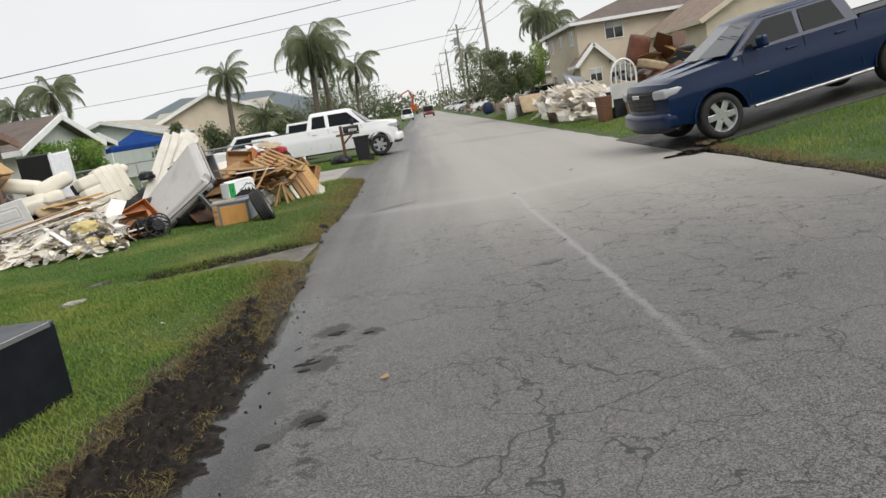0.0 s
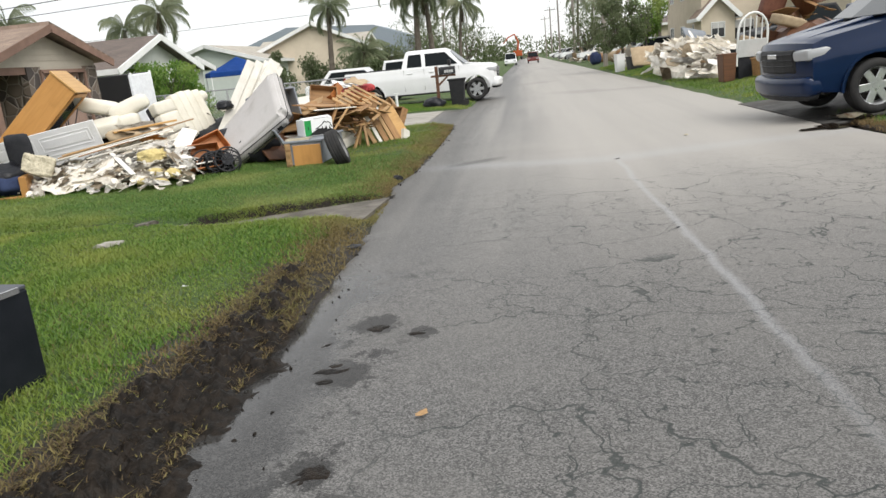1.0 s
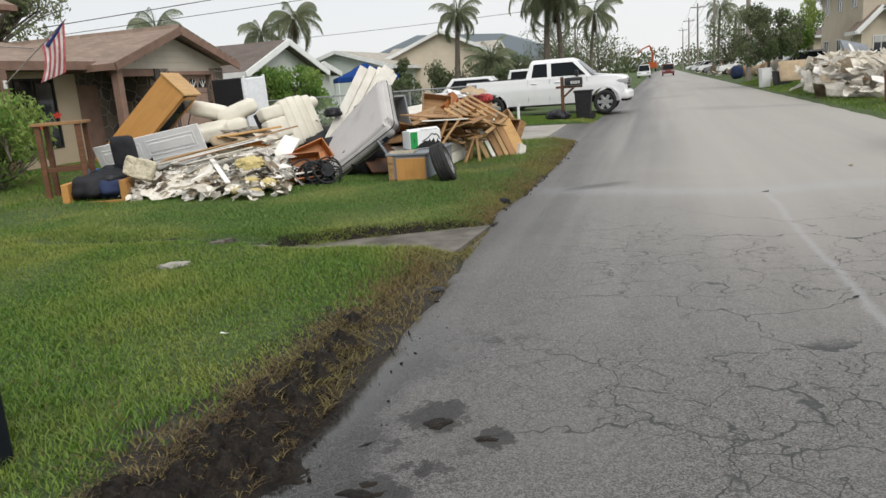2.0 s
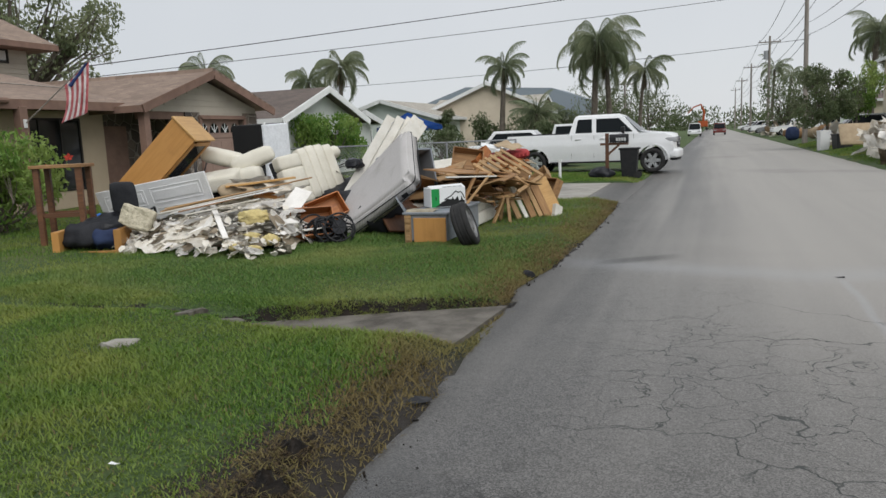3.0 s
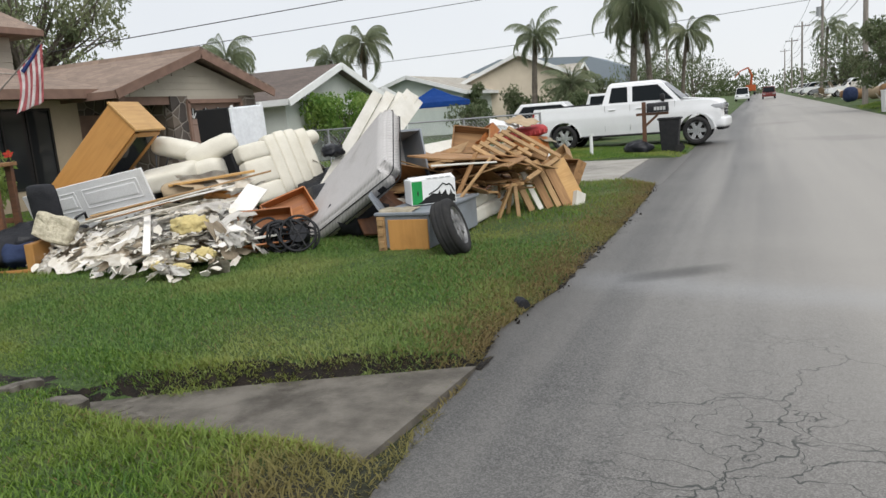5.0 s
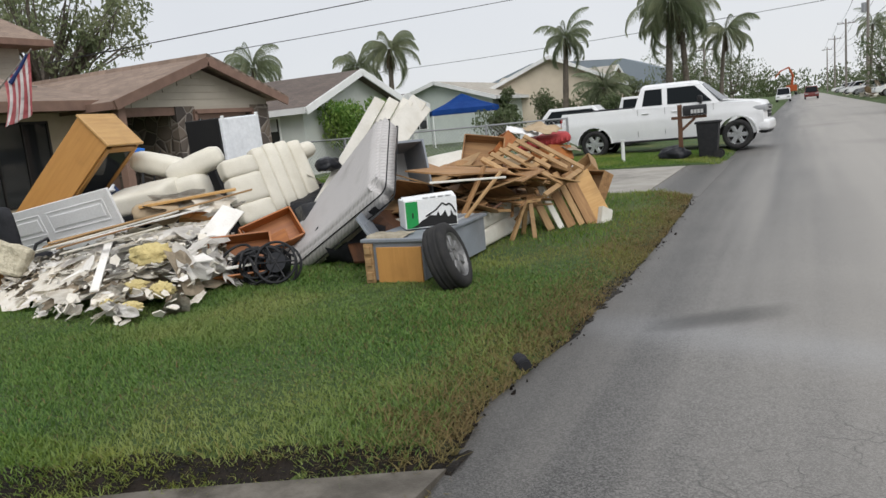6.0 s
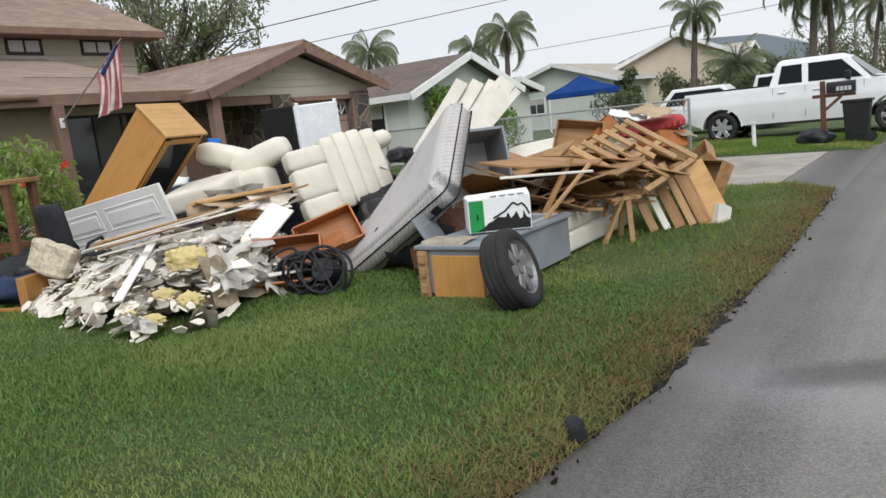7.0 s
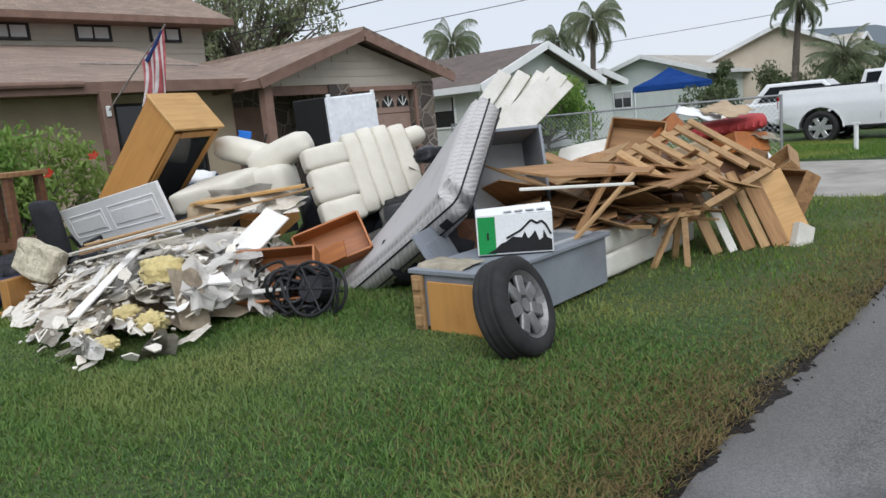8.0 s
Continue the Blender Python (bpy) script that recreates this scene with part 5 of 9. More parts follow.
palm("palm_tree", "tall palm with a wide drooping crown", (-5.6, 58, 0), 7.4, 3.3, 34, 1, 1.2, 0.2, 10)
palm("palm_tree", "tall palm leaning beside a larger one", (-4.6, 58.8, 0), 6.6, 3.0, 26, 2, 1.3, 0.18, 8, -0.3)
palm("palm_tree", "slim palm with a thin crown", (-3.0, 62, 0), 5.6, 2.3, 22, 3, 1.1, 0.12, 4, 0.4)
palm("palm_tree", "palm with a ragged crown over a tiled roof", (-10.4, 52, 0), 5.6, 1.9, 22, 4, 1.1, 0.16, 9)
palm("palm_tree", "short bushy palm beside a roof", (-8.6, 52.5, 0), 2.7, 2.0, 30, 5, 0.7, 0.2, 6)
palm("palm_tree", "palm behind the brown house", (-30.6, 50, 0), 6.3, 3.0, 24, 6, 1.2, 0.2, 2)
palm("palm_tree", "palm behind the pink house", (-24.0, 52, 0), 5.6, 2.2, 20, 7, 1.2, 0.15, 2)
palm("palm_tree", "palm with brown dead fronds behind the pink house", (-21.0, 51, 0), 6.3, 2.3, 24, 8, 1.1, 0.16, 10)
palm("palm_tree", "palm beside a two-storey house", (12.2, 66, 0.2), 7.2, 2.6, 26, 9, 1.1, 0.2, 3)
palm("palm_tree", "palm beside a two-storey house", (13.6, 68, 0.2), 6.8, 2.6, 24, 10, 1.1, 0.2, 3)
palm("palm_tree", "distant palm at the roadside", (10.5, 132, 0), 9.5, 3.2, 20, 11, 1.1, 0.2, 3)
palm("palm_tree", "distant palm at the roadside", (13.5, 140, 0), 9.0, 3.2, 20, 12, 1.1, 0.2, 3)
palm("palm_tree", "small palm crown at the edge of a front yard", (-10.2, 13.0, 0.12), 2.3, 1.3, 18, 13, 1.0, 0.12, 2)

R = np.random.default_rng(5)
tree("oak_tree", "broad green oak behind the brown house", (-26.5, 31.5, 0.1), 3.4, blobs_for(R, 4.2, 5.2, 3.9, 8.9, 44, 0.85), 9000, 0.2, LEAF_OAK, 21, 0.24)
tree("flowering_tree", "round dark-leaved tree by the roadside", (7.6, 51, 0.1), 1.5, blobs_for(R, 1.9, 1.9, 1.4, 3.9, 22, 0.62), 7000, 0.15, LEAF_DARK, 22, 0.11)
tree("shrub_tree", "light green young tree behind the debris", (9.6, 55, 0.2), 1.6, blobs_for(R, 1.3, 1.3, 1.6, 4.2, 14, 0.6), 3000, 0.16, LEAF, 23, 0.08)
tree("shrub", "bright green rounded shrub by the sage house", (-12.1, 32.6, 0.12), 0.5, blobs_for(R, 1.75, 1.7, 0.5, 2.15, 30, 0.5), 8000, 0.13, LEAF, 24, 0.06)
tree("hibiscus_bush", "green hibiscus bush with a few red flowers", (-9.7, 16.0, 0.1), 0.4, blobs_for(R, 1.1, 1.5, 0.4, 1.55, 30, 0.42), 7000, 0.1, LEAF, 25, 0.04)
for k, (x, y, w, z1) in enumerate(((-12.5, 56.2, 1.6, 2.4), (-9.5, 57, 1.6, 2.3), (-15.0, 55.0, 0.9, 3.0), (-6.5, 47, 1.2, 1.7), (-12.5, 46.5, 1.4, 1.5), (9.0, 93, 3, 5), (-7.5, 80, 3.5, 4.5), (-10, 98, 5, 5.5), (-6.5, 120, 4.5, 6), (12, 118, 4, 6.5), (-9.5, 66, 2.0, 3.2))):
    tree("tree" if z1 > 2.5 else "shrub", "leafy yard greenery in the distance", (x, y, 0.05), z1 * 0.3, blobs_for(R, w, w, z1 * 0.3, z1, 14, w * 0.4), 2200, 0.14 + 0.02 * z1, LEAF_DARK, 40 + k, 0.05 + 0.02 * w)
# distant woods close the view
bm = bmesh.new()
for k in range(170):
    a = R.random()
    x = -190 + 380 * a
    y = 240 + 50 * R.random()
    leaf_cloud(bm, [(x, y, 2 + 2.5 * R.random(), 4.0), (x + 3, y, 2.0, 3.5)], 200, 0.95, R)
tagged(part("far_woods", bm, LEAF_DARK), "far belt of dark green trees", "woods", kind="stuff")
bm = bmesh.new()
HAZE = surface("hazy_roof", (0.26, 0.30, 0.34), (0.24, 0.28, 0.32), 0.1, 0.9, vary=0)
prism(bm, [(-14, 0), (-14, 5.6), (-7, 7.3), (0, 6.9), (7, 6.6), (12, 5.2), (12, 0)], lambda x, z: (-21 + x * 0.75, 95, z), lambda x, z: (-21 + x * 0.75, 104, z))
tagged(part("warehouse_roof", bm, HAZE), "large grey-blue roof far behind the houses", "roof", kind="structure")


def utility_pole(label, x, y, h, lean, box_=False):
    t = thing("utility_pole", pose(x, y, 0.1, 0, lean, 0), label, "utility pole", group="poles along the road")
    b = bmesh.new()
    rod(b, (0, 0, -0.2), (0, 0, h), 0.17, 0.11, 12)
    part("pole", b, POLE, t)
    b = bmesh.new()
    box(b, (2.2, 0.1, 0.12), (0, 0.12, h - 0.6), bevel=0.01)
    part("crossarm", b, POLE, t)
    for s in (-1, -0.4, 0.4, 1):
        b = bmesh.new()
        rod(b, (s, 0.12, h - 0.54), (s, 0.12, h - 0.36), 0.04, 0.025, 8)
        part("insulator", b, PLASTIC, t)
    if box_:
        b = bmesh.new()
        rod(b, (-0.35, 0, h - 2.4), (-0.35, 0, h - 1.5), 0.24, seg=14)
        part("transformer", b, STEEL, t)
    return t


for x, y, h, lean, bx in ((7.5, 60, 10.5, -0.6, False), (7.6, 96, 10.5, 0.4, True), (7.6, 134, 10.5, 0, False), (7.6, 172, 10.5, 0, False), (7.6, 215, 10.5, 0, False), (-7.5, 96, 7, 0, False), (-7.8, 134, 7, 0, False)):
    utility_pole("tall weathered wooden utility pole beside the road", x, y, h, lean, bx)


def wire(p, q, sag, r=0.012, label="thin dark overhead wire"):
    b = bmesh.new()
    p, q = Vector(p), Vector(q)
    n = 24
    tube(b, [p.lerp(q, k / n) - Vector((0, 0, sag * 4 * (k / n) * (1 - k / n))) for k in range(n + 1)], r, 5)
    return tagged(part("overhead_wire", b, PLASTIC), label, "wire", kind="structure")


for z, dx in ((10.0, -1), (10.0, 0.4), (10.0, 1), (7.6, 0), (6.9, 0.1)):
    for a, c in ((60, 96), (96, 134), (134, 172), (172, 215)):
        wire((7.55 + dx, a, z), (7.6 + dx, c, z), 0.5, 0.02)
    wire((7.55 + dx, 60, z), (7.5 + dx, 20, z - 0.2), 0.6, 0.014)
wire((-13.7, 21.95, 3.67), (10.4, 45.4, 8.84), 0.12, 0.012, "thin service wire running down to a house")
wire((-18.4, 27.3, 4.05), (9.7, 54.0, 8.92), 0.15, 0.012, "thin service wire running down to a house")
wire((-42, 57, 5.6), (7.6, 60, 6.6), 0.5, 0.016)


# ---- the debris on the lawn ----
OAK = wood("oak_veneer", (0.50, 0.255, 0.075), (0.44, 0.215, 0.06), 0.45, 7, 2)
OAK_TOP = wood("oak_top", (0.60, 0.36, 0.13), (0.5, 0.28, 0.09), 0.45, 7, 1)
ORANGE = wood("orange_pine", (0.42, 0.15, 0.035), (0.30, 0.10, 0.025), 0.5, 8, 0)
PLY = wood("split_plywood", (0.37, 0.21, 0.09), (0.22, 0.115, 0.048), 0.75, 6, 0)
PINE = wood("bare_pine", (0.41, 0.26, 0.12), (0.29, 0.17, 0.075), 0.7, 8, 0)
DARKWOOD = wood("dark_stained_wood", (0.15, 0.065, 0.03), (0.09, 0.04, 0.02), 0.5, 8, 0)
CREAM = surface("cream_leather", (0.69, 0.66, 0.57), (0.63, 0.6, 0.51), 3, 0.45, bump=0.12, fine=110, stain=(0.5, 0.45, 0.34), stain_amount=0.25, vary=0.03)
FOAM = surface("off_white_boards", (0.68, 0.66, 0.6), (0.6, 0.58, 0.52), 4, 0.7, bump=0.1, stain=(0.5, 0.44, 0.33), stain_amount=0.3)
GREYPAINT = surface("grey_painted_wood", (0.24, 0.26, 0.29), (0.20, 0.22, 0.245), 3, 0.55, bump=0.08, stain=(0.15, 0.14, 0.13), stain_amount=0.4)
PALEGREY = surface("pale_grey_lining", (0.52, 0.53, 0.53), (0.46, 0.47, 0.47), 3, 0.6, bump=0.05)
DOORWHITE = surface("painted_door", (0.79, 0.795, 0.8), (0.74, 0.745, 0.75), 2.5, 0.45, bump=0.05, stain=(0.42, 0.40, 0.36), stain_amount=0.3, vary=0.0)
DRYWALL = surface("drywall_paper", (0.76, 0.73, 0.66), (0.64, 0.59, 0.5), 5, 0.9, bump=0.25, stain=(0.38, 0.31, 0.21), stain_amount=0.4, vary=0.2)
DRYBROWN = surface("drywall_backing", (0.42, 0.35, 0.26), (0.30, 0.25, 0.18), 5, 0.95, bump=0.35, stain=(0.16, 0.12, 0.08), stain_amount=0.6, vary=0.25)
FOAM_OLD = surface("crumbled_foam", (0.6, 0.55, 0.42), (0.4, 0.36, 0.27), 22, 0.95, bump=1.0, fine=60, stain=(0.25, 0.21, 0.14), stain_amount=0.5, vary=0.0)
DRYWHITE = surface("white_wallboard", (0.83, 0.81, 0.77), (0.74, 0.715, 0.67), 4, 0.75, bump=0.1, stain=(0.5, 0.45, 0.36), stain_amount=0.3, vary=0.08)
INSULATION = surface("yellow_insulation", (0.66, 0.56, 0.27), (0.52, 0.42, 0.19), 9, 1.0, bump=1.0, fine=70, vary=0.1)
CARD = surface("white_card", (0.76, 0.77, 0.77), (0.72, 0.73, 0.73), 3, 0.6, bump=0.03, vary=0.0)
GREEN = surface("green_print", (0.02, 0.27, 0.07), (0.018, 0.24, 0.06), 3, 0.6, bump=0.02, vary=0.0)
BLACK = surface("black_print", (0.015, 0.015, 0.016), (0.02, 0.02, 0.02), 3, 0.6, bump=0.02, vary=0.0)
BLACKCLOTH = surface("black_cloth", (0.02, 0.021, 0.025), (0.032, 0.033, 0.038), 6, 0.7, bump=0.5, fine=40)
BAG = surface("black_plastic_bag", (0.012, 0.013, 0.016), (0.02, 0.021, 0.025), 8, 0.35, bump=0.8, fine=25)
NAVY = surface("navy_cloth", (0.03, 0.045, 0.10), (0.02, 0.03, 0.07), 5, 0.8, bump=0.4)
REDCLOTH = surface("red_upholstery", (0.42, 0.065, 0.065), (0.33, 0.045, 0.048), 5, 0.7, bump=0.2, fine=90)
TANCLOTH = surface("tan_upholstery", (0.42, 0.33, 0.22), (0.34, 0.26, 0.17), 5, 0.85, bump=0.3, fine=90)
BLUEPLASTIC = surface("blue_plastic", (0.03, 0.16, 0.55), (0.025, 0.13, 0.45), 4, 0.4, bump=0.1)
WRAP = surface("crinkled_white_wrap", (0.82, 0.85, 0.88), (0.76, 0.79, 0.82), 5, 0.35, bump=0.6, fine=18, vary=0.0)
FABRIC_OLD = surface("dirty_rag", (0.40, 0.36, 0.28), (0.27, 0.24, 0.18), 9, 0.95, bump=0.5)


def quilted():
    """Grey knitted mattress cloth with wavy stitched lines."""
    m, n, l, b = nodes_of("quilted_cloth")
    co = n.new("ShaderNodeTexCoord").outputs["Object"]
    wave = tex(n, l, "ShaderNodeTexWave", co, Scale=11.0, Distortion=4.0, Detail=1, Detail_Scale=0.9)
    wave.bands_direction = "DIAGONAL"
    fuzz = tex(n, l, "ShaderNodeTexNoise", co, Scale=150, Detail=3)
    soil_ = tex(n, l, "ShaderNodeTexNoise", co, Scale=2.2, Detail=6, Roughness=0.65)
    col = mixed(n, l, band(n, l, wave.outputs["Fac"], 0.0, 0.35), (0.40, 0.39, 0.385), (0.52, 0.505, 0.495))
    col = mixed(n, l, calc(n, l, "MULTIPLY", band(n, l, soil_.outputs["Fac"], 0.5, 0.75), 0.45), col, (0.27, 0.25, 0.23))
    col = mixed(n, l, calc(n, l, "MULTIPLY", band(n, l, fuzz.outputs["Fac"], 0.4, 0.7), 0.2), col, (0.25, 0.24, 0.24))
    l.new(col, b.inputs["Base Color"])
    b.inputs["Roughness"].default_value = 0.95
    b.inputs["Specular IOR Level"].default_value = 0.1
    bp = n.new("ShaderNodeBump")
    bp.inputs["Strength"].default_value, bp.inputs["Distance"].default_value = 0.35, 0.008
    l.new(calc(n, l, "ADD", wave.outputs["Fac"], calc(n, l, "MULTIPLY", fuzz.outputs["Fac"], 0.25)), bp.inputs["Height"])
    l.new(bp.outputs["Normal"], b.inputs["Normal"])
    return m


QUILT = quilted()


def cushion(bm, size, m, puff=0.3, seg=4, soft=0.42):
    """A soft rounded block with bulging faces."""
    b = bmesh.new()
    bmesh.ops.create_cube(b, size=1, matrix=Matrix.Diagonal((*size, 1)))
    bmesh.ops.subdivide_edges(b, edges=b.edges[:], cuts=seg, use_grid_fill=True)
    sx, sy, sz = (s / 2 for s in size)
    r = min(size) * soft
    for v in b.verts:
        c = Vector((max(-sx + r, min(sx - r, v.co.x)), max(-sy + r, min(sy - r, v.co.y)), max(-sz + r, min(sz - r, v.co.z))))
        d = v.co - c
        if d.length > 1e-6:
            v.co = c + d.normalized() * r
        k = (1 - (v.co.x / sx) ** 2) * (1 - (v.co.y / sy) ** 2) * (1 - (v.co.z / sz) ** 2)
        ax = [abs(v.co.x) / sx, abs(v.co.y) / sy, abs(v.co.z) / sz]
        i = ax.index(max(ax))
        o = [j for j in range(3) if j != i]
        f = (1 - ax[o[0]] ** 2) * (1 - ax[o[1]] ** 2)
        v.co[i] += math.copysign(puff * min(size) * 0.35 * max(0, f), v.co[i])
        v.co += Vector(noise.noise_vector(v.co * 9)) * 0.006
    bmesh.ops.transform(b, matrix=m, verts=b.verts)
    merge(bm, b)
    return bm


def lump(bm, size, seed, rough=0.35, freq=3.0, sub=3):
    """An uneven lump round the origin; seed shifts its unevenness."""
    b = bmesh.new()
    bmesh.ops.create_icosphere(b, subdivisions=sub, radius=1)
    off = Vector((seed[0] * 3.1, seed[1] * 1.7, seed[2]))
    for v in b.verts:
        n = noise.fractal(v.co * freq * 0.5 + off, 0.8, 2.0, 3)
        v.co *= 1 + rough * n
        v.co = Vector((v.co.x * size[0], v.co.y * size[1], v.co.z * size[2]))
    merge(bm, b)
    return bm


def plank(name, p, q, w, t, material, label, category="plank", up=(0, 0, 1), group=""):
    """A loose board from p to q."""
    p, q = Vector(p), Vector(q)
    x = (q - p).normalized()
    y = Vector(up).cross(x).normalized()
    ob_m = axes((p + q) / 2, x, y, x.cross(y))
    bm = bmesh.new()
    box(bm, ((q - p).length, w, t), bevel=min(0.004, t * 0.3))
    ob = part(name, bm, material)
    ob.matrix_basis = ob_m
    return tagged(ob, label, category, group)


# the tall oak cabinet, toppled sideways
cab = thing("cabinet", axes((-6.19, 16.30, 1.98), (0.671, 0.127, -0.731), (-0.185, 0.983, 0), (0.719, 0.135, 0.682)), "tall oak display cabinet leaning over with a glass door", "cabinet")
D, W, H = 0.5, 0.62, 1.95
for y in (0.012, W - 0.012):
    b = bmesh.new()
    box(b, (D, 0.024, H), (D / 2, y, -H / 2), bevel=0.003)
    part("side_panel", b, OAK, cab)
b = bmesh.new()
box(b, (D + 0.05, W + 0.05, 0.035), (D / 2 + 0.005, W / 2, 0.02), bevel=0.008)
part("top", b, OAK_TOP, cab)
b = bmesh.new()
box(b, (0.01, W - 0.05, H - 0.02), (0.01, W / 2, -H / 2))
part("back", b, DARKWOOD, cab)
for k in range(4):
    b = bmesh.new()
    box(b, (D - 0.06, W - 0.05, 0.02), (D / 2 - 0.02, W / 2, -0.3 - 0.42 * k))
    part("shelf", b, OAK, cab)
b = bmesh.new()
for y in (0.06, W - 0.06):
    box(b, (0.022, 0.07, H - 0.1), (D + 0.012, y, -H / 2), bevel=0.004)
for z in (-0.07, -1.15, -H + 0.08):
    box(b, (0.022, W - 0.2, 0.08), (D + 0.012, W / 2, z), bevel=0.004)
fr = part("door", b, OAK, cab)
b = bmesh.new()
box(b, (0.006, W - 0.18, 0.98), (D + 0.008, W / 2, -0.61))
part("glass", b, GLASS, fr)
b = bmesh.new()
box(b, (0.012, W - 0.18, 0.66), (D + 0.01, W / 2, -1.5))
part("door_panel", b, OAK, fr)

# white panelled door standing on its long edge
xd = Vector((1.73, 0.1, 0.25)).normalized()
ud = Vector((-0.12, -0.12, 0.45))
ud = (ud - xd * ud.dot(xd)).normalized()
door = thing("door", axes(Vector((-5.29, 15.76, 1.15)), xd, ud, xd.cross(ud)), "white panelled interior door propped on its long edge", "door")
b = bmesh.new()
box(b, (2.0, 0.76, 0.035), (-1.0, -0.38, -0.02), bevel=0.003)
part("leaf", b, DOORWHITE, door)
for x0, x1 in ((-1.02, -0.12), (-1.88, -1.14)):
    for y0, y1 in ((-0.34, -0.1), (-0.66, -0.42)):
        b = bmesh.new()
        for a, c in (((x0, y0), (x1, y0)), ((x1, y0), (x1, y1)), ((x1, y1), (x0, y1)), ((x0, y1), (x0, y0))):
            bar(b, (*a, -0.001), (*c, -0.001), 0.016, 0.01, bevel=0.004)
        box(b, (x1 - x0 - 0.09, y1 - y0 - 0.09, 0.012), ((x0 + x1) / 2, (y0 + y1) / 2, 0.0), bevel=0.005)
        part("raised_panel", b, DOORWHITE, door)

# cream leather sofa, broken into sections
sofa = thing("sofa", pose(-5.7, 17.0, 0.9), "cream leather sofa seat with rolled arms on the heap", "sofa")
b = bmesh.new()
cushion(b, (0.84, 0.66, 0.26), pose(-0.14, -0.24, 0.04, 10, -8, 22), 0.06, 6, 0.22)
part("seat_cushion", b, CREAM, sofa, smooth=True)
b = bmesh.new()
cushion(b, (0.72, 0.3, 0.26), pose(-0.28, 0.24, 0.42, 0, 14, 14), 0.1, 6, 0.36)
part("rolled_back", b, CREAM, sofa, smooth=True)
b = bmesh.new()
cushion(b, (0.74, 0.32, 0.28), pose(0.22, 0.36, 0.36, 0, -20, 30), 0.1, 6, 0.36)
part("rolled_arm", b, CREAM, sofa, smooth=True)
b = bmesh.new()
cushion(b, (0.6, 0.45, 0.42), pose(0.16, 0.2, 0.02, 0, -10, 24), 0.06, 5, 0.2)
part("base", b, CREAM, sofa, smooth=True)
b = bmesh.new()
box(b, (0.7, 0.5, 0.5), (-0.1, 0.15, -0.3), pose(0, 0, 0, 0, -10, 15))
part("underside", b, BLACKCLOTH, sofa)

wv, uv_ = Vector((0.42, 1.08, 0.14)).normalized(), Vector((-0.34, 0.0, 0.94))
uv_ = (uv_ - wv * uv_.dot(wv)).normalized()
back = thing("sofa", axes((-4.93, 17.22, 1.32), wv, uv_, wv.cross(uv_)), "cream leather sofa back with stitched channels", "sofa")
for y0, y1 in ((-0.02, -0.26), (-0.25, -0.62), (-0.61, -0.88)):
    b = bmesh.new()
    cushion(b, (0.47, y0 - y1, 0.22), pose(0.23, (y0 + y1) / 2, -0.1), 0.1, 6, 0.2)
    part("back_cushion", b, CREAM, back, smooth=True)
for x0, x1, rise in ((0.45, 0.64, 0.03), (0.63, 0.82, 0.05), (0.81, 1.0, 0.04), (0.99, 1.2, 0.01)):
    b = bmesh.new()
    cushion(b, (x1 - x0, 0.88, 0.22), pose((x0 + x1) / 2, -0.43 + rise, -0.1), 0.1, 6, 0.25)
    part("channel", b, CREAM, back, smooth=True)
b = bmesh.new()
cushion(b, (0.34, 0.2, 0.22), pose(1.3, -0.12, -0.2, 0, 0, 8), 0.2)
part("headrest", b, CREAM, back, smooth=True)
b = bmesh.new()
box(b, (1.16, 0.74, 0.1), (0.6, -0.42, -0.28), bevel=0.02)
part("back_board", b, BLACKCLOTH, back)

# refrigerator, black sides and a wrapped white door
fridge = thing("refrigerator", pose(-6.28, 18.98, 0.22, 0, 0, -3) @ pose(0, 0, 0, 2.5, 0, 0), "black refrigerator with a white wrapped door", "refrigerator")
b = bmesh.new()
box(b, (0.66, 0.8, 1.66), (-0.04, 0, 0.85), bevel=0.012)
part("body", b, BLACK, fridge)
b = bmesh.new()
box(b, (0.07, 0.79, 1.64), (0.335, 0, 0.85), bevel=0.02, seg=2)
part("door", b, WRAP, fridge, "white door in crinkled wrap")
for s in (-1, 1):
    b = bmesh.new()
    box(b, (0.04, 0.05, 0.05), (0.35, s * 0.36, 1.68), bevel=0.008)
    part("hinge", b, WHITE_TRIM, fridge)

# the grey mattress
mb, ma = Vector((-0.45, 1.05, 0.7)).normalized(), Vector((-1.55, 0.32, -0.65))
ma = (ma - mb * ma.dot(mb)).normalized()
mat_ = thing("mattress", axes((-2.2, 16.33, 0.98), mb, ma, mb.cross(ma)), "grey quilted mattress leaning against the debris", "mattress")
ML, MW, MT = 1.38, 1.84, 0.27


def bent(v):
    """The slab sags along its length and curls at the lower edge."""
    u, w = v.x / ML, v.y / MW
    return Vector((v.x, v.y, v.z - 0.34 * u * w - 0.05 * math.sin(math.pi * w) * (1 - u) + 0.03 * math.sin(math.pi * u)))


